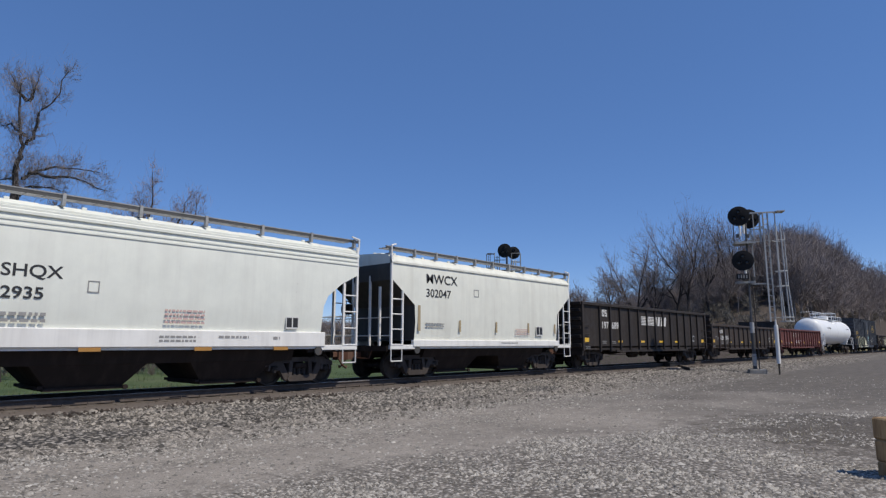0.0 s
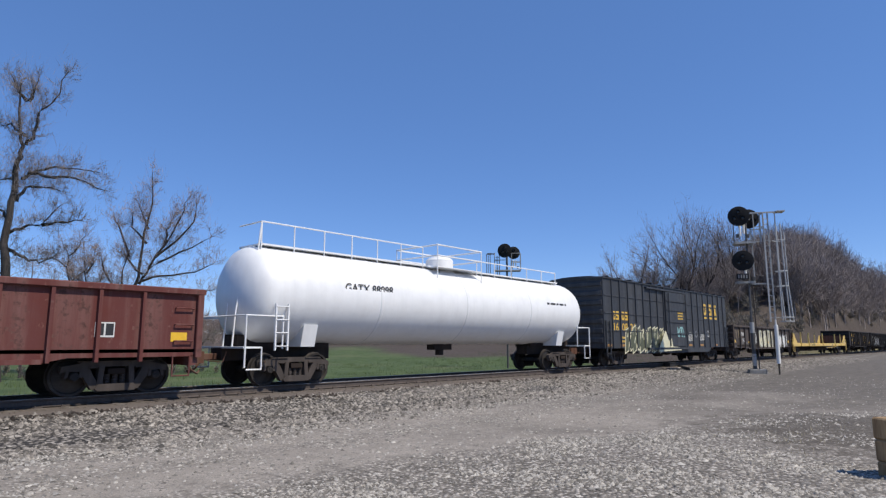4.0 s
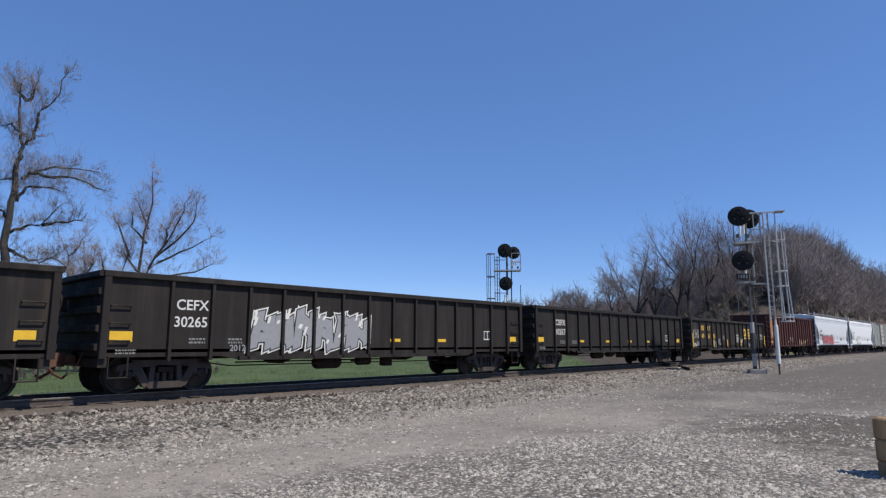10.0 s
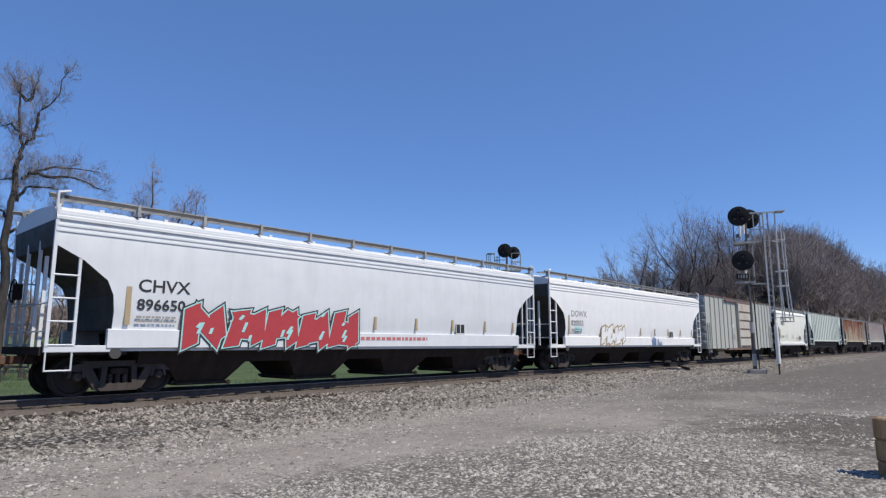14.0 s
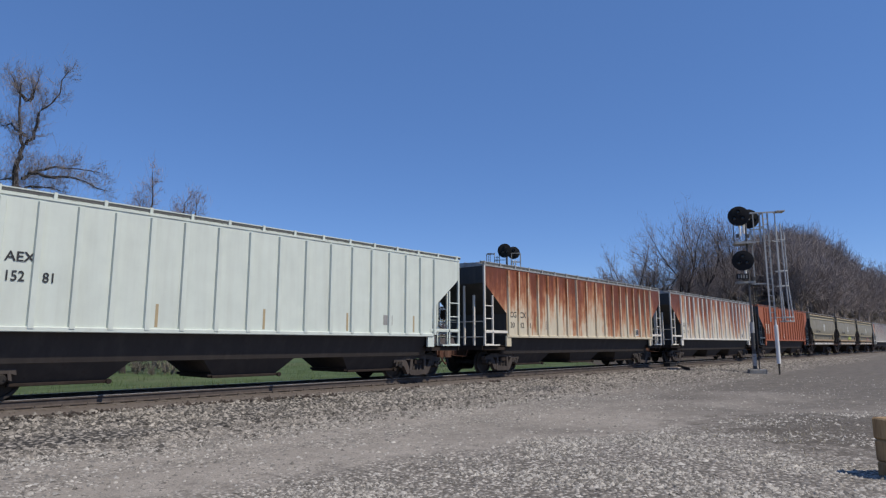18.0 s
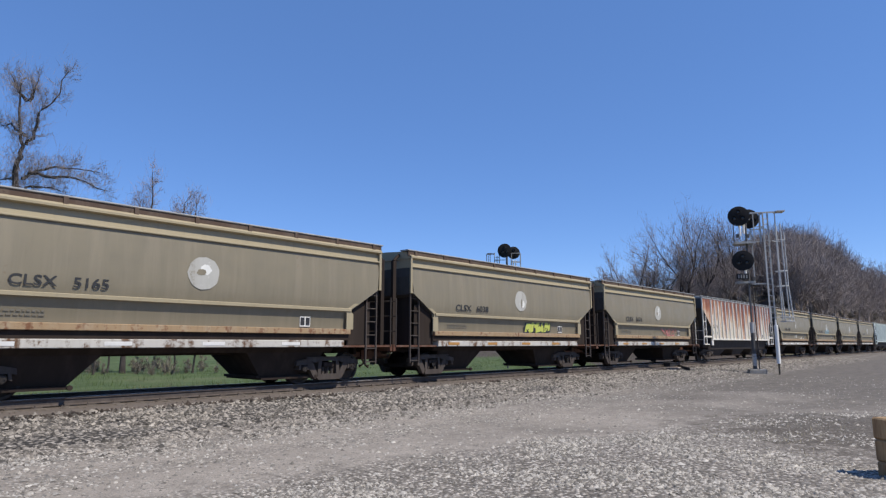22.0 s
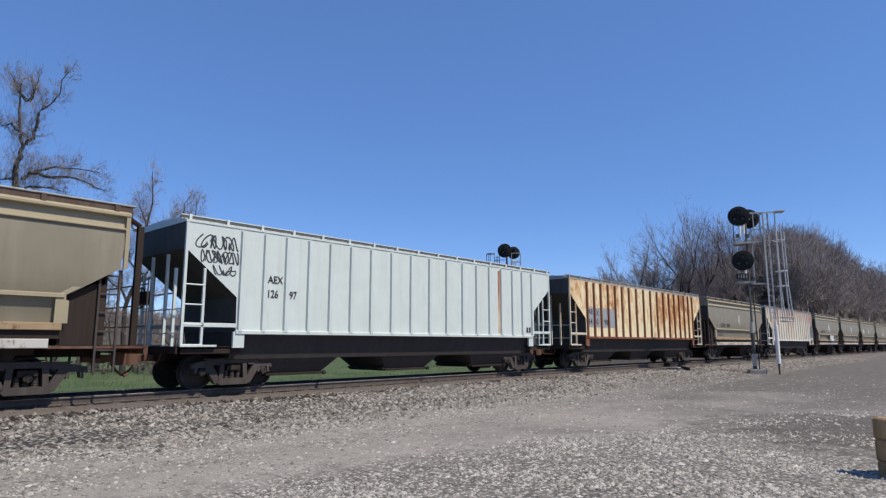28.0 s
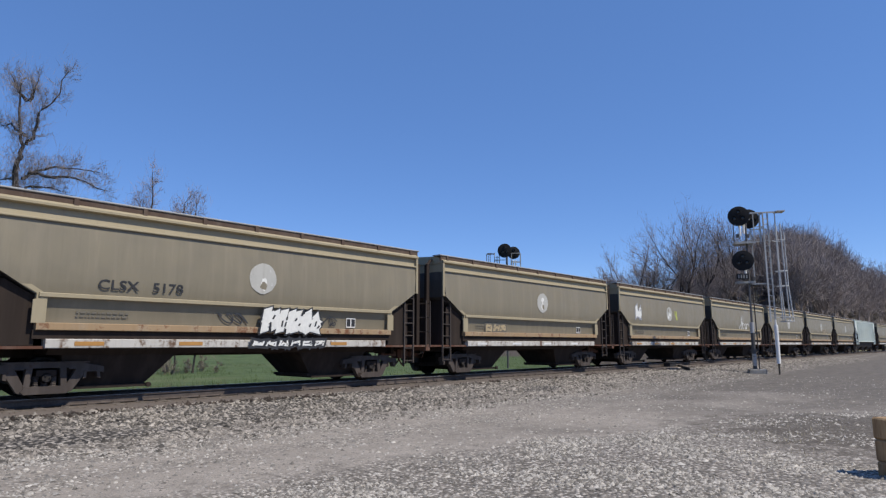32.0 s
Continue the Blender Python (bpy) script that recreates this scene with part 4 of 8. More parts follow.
def build_trees():
    # stems and limbs are drawn as (to the side, height)
    stem = [(0, -0.5), (-0.1, 3.5), (0, 6.2), (-0.2, 7.4), (0, 9.6), (0.1, 11.2), (0.4, 12.1), (0.3, 13.0), (0.1, 14.6), (0.1, 16.2)]
    limbs = [[(0.3, 12.9), (0.7, 13.6), (0.9, 14.7), (1.6, 15.2), (2.4, 17.0)], [(0.2, 11.0), (0.6, 11.3), (1.6, 11.7), (2.4, 11.7), (4.1, 11.5)], [(0.6, 11.3), (2.1, 11.0), (3.4, 10.9), (5.1, 10.2)],
             [(0.1, 9.7), (0.5, 10.5), (1.6, 10.5), (2.4, 10.3)], [(-0.1, 8.0), (0.7, 8.3), (1.6, 8.4), (2.6, 9.5)], [(1.6, 8.4), (2.5, 8.6), (3.6, 8.7)], [(0.1, 10.5), (-0.2, 10.9), (-1.4, 11.1)],
             [(0.2, 13.4), (-0.6, 14.1), (-1.2, 13.9)], [(-0.1, 7.1), (0.7, 6.7), (1.4, 6.4), (2.2, 6.9)], [(0.1, 15.4), (-0.4, 16.0), (-0.8, 16.9)], [(0.2, 15.4), (0.4, 15.9), (0.6, 16.7)], [(-0.1, 8.6), (-0.9, 9.3), (-2, 9.5)]]
    crooked_tree((8.6, 39.0, -0.5), stem, limbs, 0.27, 0.10, "tall bare deciduous tree with crooked dark limbs", 21, M_FINE, 0.66)
    stem = [(0, 0), (-0.1, 3.9), (0.2, 5.3), (0.8, 6.6), (0.9, 8.2), (1.2, 10.3), (1.5, 12.3), (1.4, 14.0)]
    limbs = [[(0.7, 6.1), (1.4, 7.4), (2.8, 9.6), (3.5, 11.1), (3.8, 12.1)], [(1.7, 8.0), (3.2, 9.2), (4.3, 10.5), (4.5, 11.9)], [(1.3, 7.2), (3.3, 8.4), (5.6, 9.6)], [(0.8, 6.3), (2.0, 6.7), (4.4, 7.0), (5.7, 7.7)],
             [(0.3, 5.2), (1.7, 5.3), (4.6, 5.6), (6.0, 5.8)], [(0, 4.7), (-0.5, 5.8), (-0.4, 7.0), (0.2, 8.8)], [(-0.5, 5.8), (-1.3, 6.3), (-2.0, 8.1)], [(0.9, 6.8), (-0.4, 8.0), (-1.1, 8.4)],
             [(-0.1, 8.0), (-0.9, 10.0), (-1.4, 10.7)], [(1.1, 10.0), (0.7, 10.9), (0.4, 11.9)], [(2.2, 8.7), (2.3, 10.0), (2.7, 11.0)], [(1.0, 9.0), (-0.2, 10.2), (-0.4, 11.4)]]
    crooked_tree((17.1, 45.0, -0.4), stem, limbs, 0.17, 0.095, "spreading bare tree with many upright reddish branches", 31, M_BUDS, 0.8)
    # thicket between the two: leaning small trees with bent stems
    bent = (((-4.0, 1.0), [(0.2, 0), (0.3, 3), (0, 5), (-0.7, 6.3), (-1.1, 7.4), (-1.0, 8.2), (-1.6, 9.3)], [[(-1.0, 8.2), (-0.3, 9.0), (0, 10)], [(-0.7, 6.3), (0.2, 7.2), (0.6, 8.6)], [(-1.1, 7.4), (-2, 8), (-2.6, 8.2)], [(0, 5), (0.8, 5.8), (1.1, 6.9)]]),
            ((-2.3, 0.2), [(0.3, 0), (0, 3.4), (-0.6, 5.2), (-1.0, 6.8), (-1.2, 8.6)], [[(-0.6, 5.2), (0.2, 6.0), (0.4, 7.4)], [(-1.0, 6.8), (-0.4, 7.5), (-0.3, 8.4)], [(0, 3.4), (1.0, 4.8), (1.1, 6.2)], [(-0.8, 6.0), (-1.7, 6.5), (-2.0, 7.3)]]),
            ((-6.2, 2.4), [(0, 0), (0.3, 3.2), (0.1, 5.0), (0.6, 6.4), (0.5, 7.6)], [[(0.1, 5.0), (-0.8, 5.9), (-1.0, 7.2)], [(0.6, 6.4), (1.3, 7.0), (1.5, 8.0)], [(0.3, 3.4), (1.3, 4.4), (2.0, 5.2)]]))
    for k, ((o, d), stem, limbs) in enumerate(bent):
        crooked_tree((17.1 + 0.67 * o + 0.74 * d, 45.0 - 0.74 * o + 0.67 * d, -0.35), stem, limbs, 0.10, 0.055, "small leaning bare tree with bent stems in the thicket", 141 + k, M_BUDS, 0.6)
    for k, (o, h) in enumerate(((-5.2, 6.2), (-3.1, 5.8), (3.6, 5.6), (4.8, 5.0), (-7.4, 6.0))):
        forked_tree(on_land(17.1 + 0.67 * o + 0.6 * (k % 3), 45.0 - 0.74 * o + 1.4 * (k % 3)), h, "small many-stemmed bare tree in the thicket", 131 + k, M_BUDS, (0.35, 0.8), 4, 0.012, 0.09)
    g = random.Random(8)
    for k in range(6):
        x = 9.6 + k * 1.3 + g.uniform(-0.5, 0.5)
        h = g.uniform(4.4, 7.0)
        tree(on_land(x, 44 + g.uniform(-2, 3)), [(0, 0, 0), (0.1, 0, h * 0.35), (g.uniform(-0.5, 0.6), 0, h * 0.7), (g.uniform(-0.7, 0.9), 0, h)], 0.07,
             random_limbs(7, 40 + k, 1.3, 0.035, 0.35, (35, 70)), "slender bare sapling in the thicket", 50 + k, M_BUDS, 3, 2)
    # the grove by the far signal: forking trunks with tall rounded crowns
    spots = ((98, 45.3, 15.8), (105, 39.2, 20.5), (100, 42.7, 14.0), (112, 34.5, 17.5), (88.5, 49.5, 10.2), (87, 54, 8.4), (108, 36.8, 17.5), (118, 30.5, 15), (92.5, 46.2, 12.0), (103, 40.3, 17.0))
    for k, (x, y, h) in enumerate(spots):
        forked_tree(on_land(x, y), h, "tall leafless tree at the edge of the woods", 90 + k, M_GROVE, (0.3, 0.7), 0, 0.022, 0.34)
    # single trees on the skyline beyond the meadow
    for k, (a, r, h) in enumerate(((43.3, 150, 8.5), (41.2, 152, 9.0), (36.6, 140, 8.0), (34.6, 135, 9.5), (31.6, 128, 11.0), (29.9, 124, 10.0))):
        forked_tree(on_land(r * math.cos(radians(a)), r * math.sin(radians(a))), h, "round-crowned bare tree on the skyline", 170 + k, M_GROVE, (0.4, 0.9), 5, 0.026, 0.22)


def crooked_tree(at, stem, limbs, r, limb_r, label, seed, twig, reach):
    """A bare tree: a bent stem and a few long bent limbs, all beset with forking twigs. Points are (to the side, height)."""
    t = thing("bare_tree", at, label, "tree")
    g = random.Random(seed)
    side = lambda o, z, d: Vector((0.67 * o + 0.74 * d, -0.74 * o + 0.67 * d, z))

    def bend(pts, k):
        lean = g.uniform(-k, k)
        pts = [side(o, z, lean * i) for i, (o, z) in enumerate(pts)]
        out = [pts[0]]
        for a, b in zip(pts, pts[1:]):
            out += [a.lerp(b, f) + Vector((g.gauss(0, 0.05), g.gauss(0, 0.05), g.gauss(0, 0.05))) * (f < 1) for f in (0.33, 0.67, 1.0)]
        return out

    trunk, crown = Wood(seed), Wood(seed + 1)
    spine = bend(stem, 0.1)
    m = len(spine) - 1
    trunk.tube(spine, [r * (1.3 if i == 0 else 1 - 0.88 * i / m) for i in range(m + 1)], 9)
    runs = [spine[len(spine) // 2:]]
    for pts in limbs:
        line = bend(pts, 0.25)
        k = len(line) - 1
        crown.tube(line, [limb_r * (1 - 0.82 * i / k) for i in range(k + 1)], 6)
        runs.append(line)
    for line in runs:
        for i in range(1, len(line)):
            d = (line[i] - line[i - 1]).normalized()
            for _ in range(3):
                turn = Vector((g.gauss(0, 1), g.gauss(0, 1), g.gauss(0.35, 0.8))).normalized()
                crown.limb(line[i - 1].lerp(line[i], g.random()), d * 0.7 + turn, reach * g.uniform(0.35, 0.75), 0.016, 3, 2, 0.16, 0.07, 3, 2, 0.75, 0.74, 0.5, 0.008)
        crown.limb(line[-1], line[-1] - line[-2], reach * 0.5, 0.018, 3, 2, 0.16, 0.06, 3, 2, 0.7, 0.74, 0.5, 0.008)
    v, f = trunk.arrays()
    part("trunk", big_mesh("trunk", v, f, M_BARK), M_BARK, t, "dark grey-brown bark")
    (bv, bf), (v, f) = crown.split(0.03)
    part("branchwork", big_mesh("branchwork", bv, bf, M_BARK), M_BARK, t, "dark crooked limbs")
    tv = haze(v, 2.0, 230 * len(limbs), 0.0115, (0.3, 1.1), 0.28, seed)
    part("crown", twig_mesh("crown", v, f, tv, twig), twig, t, "leafless crown of fine branches")


def forked_tree(at, h, label, seed, twig, lean=(0.25, 0.6), stems=0, thin=0.02, trunk=0.30):
    """A bare tree whose trunk divides low and keeps forking into a rounded crown."""
    t = thing("bare_tree", at, label, "tree")
    w = Wood(seed)
    g = w.rng
    top = Vector((g.uniform(-0.4, 0.4), g.uniform(-0.4, 0.4), h * 0.24))
    w.tube([Vector((0, 0, 0)), Vector((0.05, 0, h * 0.1)), top], [trunk, trunk * 0.8, trunk * 0.7], 8)
    v, f = w.arrays()
    part("trunk", big_mesh("trunk", v, f, M_BARK), M_BARK, t, "grey-brown trunk")
    c = Wood(seed + 500)
    n = stems or g.choice((3, 4, 5))
    for i in range(n):
        a = 6.28 * (i + g.uniform(-0.2, 0.2)) / n
        s = g.uniform(*lean)
        c.limb(top, (s * math.cos(a), s * math.sin(a), 1), h * g.uniform(0.20, 0.25), trunk * 0.48, 4, 4, 0.13, 0.07, 5, 2, 0.62, 0.79, 0.62, thin)
    (bv, bf), (v, f) = c.split(trunk * 0.14)
    part("branchwork", big_mesh("branchwork", bv, bf, M_BARK), M_BARK, t, "dark forking limbs")
    tv = haze(v, h * 0.25, 3500, thin * 1.1, (0.03 * h, 0.09 * h), 0.012 * h, seed)
    part("crown", twig_mesh("crown", v, f, tv, twig), twig, t, "leafless crown of fine branches")


def wood_shape(seed, h, depth, twigs, thin, spread=0.8):
    """A far tree: trunk and limbs as thin tubes, then a haze of single fine twigs about the outer limbs."""
    w = Wood(seed)
    w.limb((0, 0, 0), (w.rng.gauss(0, 0.04), w.rng.gauss(0, 0.04), 1), h * 0.30, h * 0.011, depth, 2, 0.13, 0.07, 3, 2, spread, 0.78, 0.6, thin * 0.8)
    v, f = w.arrays()
    tri = np.concatenate([f[:, [0, 1, 2]], f[:, [0, 2, 3]]])
    tv = haze(v, h * (0.24 if h > 8 else 0.08), twigs, thin, (0.07 * h, 0.19 * h), 0.035 * h, seed)
    return np.concatenate([v, tv]), np.concatenate([tri, np.arange(3 * twigs).reshape(-1, 3) + len(v)])


def plant(name, spots, kinds, material, label, category, seed):
    """Many far trees or bushes as one object: grown shapes set down at (x, y, size)."""
    rng = np.random.default_rng(seed)
    vs, fs, o = [], [], 0
    for i, (x, y, t) in enumerate(spots):
        v, f = kinds[i % len(kinds)]
        c, s, t = math.cos(i), math.sin(i), t * rng.uniform(0.75, 1.1)
        vs.append(np.stack([(v[:, 0] * c - v[:, 1] * s) * t + x, (v[:, 0] * s + v[:, 1] * c) * t + y, v[:, 2] * t * rng.uniform(0.9, 1.1) + float(height(x, y)) - 0.15], 1))
        fs.append(f + o)
        o += len(v)
    tagged(new(name, big_mesh(name, np.concatenate(vs), np.concatenate(fs), material)), label, category, kind="stuff")


def build_woods():
    """Bare woods on the hills, joined, with brush at their foot."""
    rng = np.random.default_rng(17)
    spots = []
    while len(spots) < 470:
        a = radians(rng.uniform(3.5, 29) if len(spots) < 300 else rng.uniform(3.2, 15))
        r = max(112, 23 / math.sin(a)) + 105 * rng.random() ** 1.1
        if math.degrees(a) > 24 and r < 150:
            r += 25
        if r * math.sin(a) > 21.5:
            spots.append((r * math.cos(a), r * math.sin(a), np.interp(math.degrees(a), [12, 17, 29], [1.0, 0.8, 0.6])))
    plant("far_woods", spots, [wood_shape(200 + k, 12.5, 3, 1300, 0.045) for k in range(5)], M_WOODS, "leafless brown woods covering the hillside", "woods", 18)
    spots = []
    for _ in range(760):
        a = radians(rng.uniform(26, 86))
        r = 142 + 80 * rng.random() ** 1.3
        spots.append((r * math.cos(a), r * math.sin(a), 1.0))
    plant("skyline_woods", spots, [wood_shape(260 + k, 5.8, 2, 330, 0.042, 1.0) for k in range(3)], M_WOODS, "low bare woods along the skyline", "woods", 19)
    spots = []
    for _ in range(420):
        a, r = radians(rng.uniform(4, 28)), rng.uniform(85, 200)
        spots.append((r * math.cos(a), r * math.sin(a), rng.uniform(0.9, 1.7)))
    for _ in range(640):
        a, r = radians(rng.uniform(26, 86)), rng.uniform(105, 215)
        spots.append((r * math.cos(a), r * math.sin(a), rng.uniform(0.8, 1.4)))
    spots = [q for q in spots if q[1] > 23] + [(rng.uniform(2, 22), rng.uniform(40, 52), rng.uniform(0.4, 0.65)) for _ in range(60)]
    plant("understorey", spots, [wood_shape(300 + k, 3.2, 1, 260, 0.04, 1.0) for k in range(4)], M_BRUSH, "brown and green brush below the bare trees", "brush", 20)


# ---- railcars: common gear ----
WHEEL_R = 0.457
WHEELSETS = []      # (car, wheelset)


def side_frame_mesh():
    """Cast side frame: a deep arched top member, two tension legs, spring seat and pedestal jaws, with window openings between."""
    mb = MB()
    y0, y1 = -0.085, 0.085
    for s in (-1, 1):
        q = lambda pts: [(s * a, b) for a, b in pts]
        mb.prism(q([(0, 0.80), (0.62, 0.80), (0.84, 0.74), (1.15, 0.68), (1.17, 0.54), (1.02, 0.58), (0.76, 0.58), (0.60, 0.66), (0, 0.67)]), y0, y1)
        mb.prism(q([(0.60, 0.67), (0.80, 0.60), (0.52, 0.16), (0.40, 0.12), (0.38, 0.26)]), y0, y1)
        mb.prism(q([(0.26, 0.67), (0.38, 0.67), (0.42, 0.20), (0.30, 0.20)]), y0 - 0.015, y1 + 0.015)
        mb.prism(q([(0, 0.12), (0.40, 0.12), (0.46, 0.18), (0.38, 0.28), (0, 0.28)]), y0 - 0.05, y1 + 0.05)
        mb.prism(q([(0.72, 0.42), (0.74, 0.60), (1.06, 0.60), (1.09, 0.42), (1.02, 0.44), (1.0, 0.57), (0.79, 0.57), (0.79, 0.44)]), y0 - 0.02, y1 + 0.02)
        # raised rims round the windows
        mb.box(min(s * 0.42, s * 0.60), max(s * 0.42, s * 0.60), y0 - 0.03, y0, 0.635, 0.67)
        mb.box(min(s * 0.30, s * 0.84), max(s * 0.30, s * 0.84), y0 - 0.03, y0, 0.77, 0.80)
    return mb.mesh("side_frame")


def spring_mesh():
    prof = []
    for i in range(7):
        prof += [(0.055, 0.27 + i * 0.035), (0.072, 0.285 + i * 0.035)]
    return MB().turn(prof, (0, 0, 0), "z", 6).mesh("spring")


def wheelset_mesh():
    mb = MB()
    for s in (-1, 1):
        prof = [(0.09, -0.09), (0.15, -0.07), (0.37, -0.02), (0.395, -0.065), (0.45, -0.068), (0.457, 0.03), (0.462, 0.04), (0.484, 0.05), (0.484, 0.068), (0.40, 0.07), (0.37, 0.03), (0.15, 0.06), (0.09, 0.09)]
        mb.turn([(r, -s * h) for r, h in prof], (0, s * 0.75, 0), "y", 18)
        mb.turn([(0.02, s * 1.13), (0.085, s * 1.13), (0.11, s * 1.09), (0.115, s * 0.92), (0.09, s * 0.9)], (0, 0, 0), "y", 14)
        for a in (90, 210, 330):
            mb.rod((0.055 * math.cos(radians(a)), s * 1.12, 0.055 * math.sin(radians(a))), (0.055 * math.cos(radians(a)), s * 1.155, 0.055 * math.sin(radians(a))), 0.018, 6)
    mb.rod((0, -1.0, 0), (0, 1.0, 0), 0.085, 12)
    return mb.mesh("wheelset", True)


def truck(car, x, frames=M_TRUCK):
    bol = shared("bolster", lambda: MB().prism([(-1.1, 0.50), (-0.5, 0.36), (0.5, 0.36), (1.1, 0.50), (1.1, 0.62), (0.3, 0.70), (-0.3, 0.70), (-1.1, 0.62)], -0.19, 0.19, "x")
                 .box(-0.17, 0.17, -0.17, 0.17, 0.70, 0.80).box(-0.62, -0.55, -0.85, 0.85, 0.34, 0.46).box(0.55, 0.62, -0.85, 0.85, 0.34, 0.46).mesh("truck"))
    t = part("truck", bol, M_UNDER, car, "four-wheel cast steel truck", (x, 0, 0))
    sf = shared(("side_frame", frames.name), side_frame_mesh)
    sp = shared("spring", spring_mesh)
    ws = shared("wheelset", wheelset_mesh)
    for y in (-0.99, 0.99):
        part("side_frame", sf, frames, t, at=(0, y, 0))
        for a in (-0.17, 0.0, 0.17):
            part("spring", sp, M_TRUCK, t, at=(a, y, 0))
    for dx in (-0.89, 0.89):
        w = part("wheelset", ws, M_WHEEL, t, "dark steel wheels on an axle", (dx, 0, WHEEL_R))
        WHEELSETS.append((car, w, dx))


def coupler_mesh():
    mb = MB().box(-0.62, 0.3, -0.09, 0.09, 0.74, 0.92, 0.02)
    mb.prism([(-0.62, -0.16), (-0.42, -0.16), (-0.42, 0.15), (-0.60, 0.17), (-0.70, 0.10), (-0.70, 0.03), (-0.60, 0.02), (-0.60, -0.04), (-0.72, -0.08)], 0.66, 0.98, "z")
    mb.pipe([(-0.25, 0.35, 0.72), (-0.42, 0.34, 0.50), (-0.62, 0.28, 0.40), (-0.72, 0.18, 0.46)], 0.028, 6)
    mb.pipe([(-0.08, -0.75, 0.98), (-0.16, -0.70, 0.70), (-0.30, -0.25, 0.72), (-0.45, -0.10, 0.78)], 0.014, 5)
    return mb.mesh("coupler")


def running_gear(car, L, tc, frames=M_TRUCK, sill=(0.78, 1.04)):
    """Centre sill, trucks and couplers."""
    part("centre_sill", MB().box(-L / 2, L / 2, -0.19, 0.19, sill[0], sill[1]).box(-L / 2 + 0.02, -L / 2 + 0.14, -0.42, 0.42, sill[0] - 0.04, sill[1] + 0.04)
         .box(L / 2 - 0.14, L / 2 - 0.02, -0.42, 0.42, sill[0] - 0.04, sill[1] + 0.04), M_UNDER, car)
    truck(car, -L / 2 + tc, frames)
    truck(car, L / 2 - tc, frames)
    cm = shared("coupler", coupler_mesh)
    part("coupler", cm, M_RUSTY, car, "rusty knuckle coupler with air hose", (-L / 2, 0, 0))
    part("coupler", cm, M_RUSTY, car, "rusty knuckle coupler with air hose", pose(L / 2, 0, 0, 0, 0, 180))


def ladder(car, x0, x1, y, z0, z1, n, mat, lean=0.0, name="ladder"):
    mb = MB()
    for x in (x0, x1):
        mb.box(x - 0.022, x + 0.022, y - 0.028, y + 0.028, z0, z1)
    for i in range(n):
        z = z0 + 0.12 + (z1 - z0 - 0.2) * i / max(1, n - 1)
        mb.rod((x0, y - 0.03, z), (x1, y - 0.03, z), 0.016, 5)
    return part(name, mb, mat, car)


def grab(car, x0, x1, y, z, mat, out=-0.07):
    mb = MB().pipe([(x0, y, z), (x0, y + out, z), (x1, y + out, z), (x1, y, z)], 0.016, 5)
    return part("grab_iron", mb, mat, car)


def sill_step(car, x, y, z0, z1, mat, w=0.42):
    part("sill_step", MB().pipe([(x - w / 2, y, z1), (x - w / 2, y, z0), (x + w / 2, y, z0), (x + w / 2, y, z1)], 0.02, 5), mat, car)


def brake_wheel(car, x, y, z, mat, s=-1):
    mb = MB()
    pts = [(x + s * 0.16, y + 0.27 * math.cos(a * math.pi / 8), z + 0.27 * math.sin(a * math.pi / 8)) for a in range(17)]
    mb.pipe(pts, 0.018, 5)
    for a in range(0, 16, 4):
        mb.rod((x + s * 0.16, y, z), pts[a], 0.014, 4)
    mb.box(x + min(0, s * 0.14), x + max(0, s * 0.14), y - 0.14, y + 0.14, z - 0.2, z + 0.16)
    part("brake_wheel", mb, mat, car, "hand brake wheel on the car end")


def brake_gear(car, x, mat=M_UNDER):
    """Air reservoir, valve, brake cylinder and rodding slung below the floor."""
    part("air_reservoir", MB().turn([(0.05, -0.5), (0.16, -0.46), (0.2, -0.38), (0.2, 0.38), (0.16, 0.46), (0.05, 0.5)], (x, -0.7, 0.62), "x", 14), mat, car, smooth=True)
    part("brake_cylinder", MB().turn([(0.03, -0.55), (0.03, -0.3), (0.15, -0.28), (0.15, 0.2), (0.05, 0.25)], (x + 1.6, -0.6, 0.64), "x", 12), mat, car)
    part("control_valve", MB().box(x + 2.3, x + 2.6, -0.9, -0.6, 0.45, 0.75, 0.03), mat, car)
    part("brake_rod", MB().rod((x - 3.0, -0.5, 0.68), (x + 3.4, -0.5, 0.68), 0.022, 5), mat, car)
    part("brake_pipe", MB().pipe([(x - 4.4, -1.2, 0.74), (x - 3.6, -1.2, 0.62), (x + 4.6, -1.2, 0.60)], 0.018, 5), mat, car)


def reflectors(car, xs, y, z, mat=M_YELLOW, w=0.46, h=0.10):
    me = shared(("reflector", mat.name, w, h), lambda: MB().box(-w / 2, w / 2, -0.004, 0.004, -h / 2, h / 2).mesh("reflector"))
    for x in xs:
        part("reflector", me, mat, car, "", (x, y, z))




def text_mesh(text, size, width=1.0, shear=0.0):
    cu = bpy.data.curves.new("lettering", "FONT")
    cu.body, cu.size, cu.extrude, cu.shear = text, size / 0.70, 0.0015, shear
    cu.resolution_u = 3
    cu.offset = size * 0.018
    ob = new("lettering", cu)
    bpy.context.view_layer.update()
    me = bpy.data.meshes.new_from_object(ob.evaluated_get(bpy.context.evaluated_depsgraph_get()))
    bpy.data.objects.remove(ob)
    bpy.data.curves.remove(cu)
    me.transform(Matrix.Diagonal((width, 1, 1, 1)))
    me.transform(Matrix.Rotation(radians(90), 4, "X"))
    return me


def letters(car, text, x, y, z, size, mat, width=1.0):
    """Painted characters, their lower left corner at x, z on the side at y."""
    me = shared(("text", text, size, width, mat.name), lambda: text_mesh(text, size, width))
    return part("lettering", me, mat, car, "", (x, y - 0.004, z))


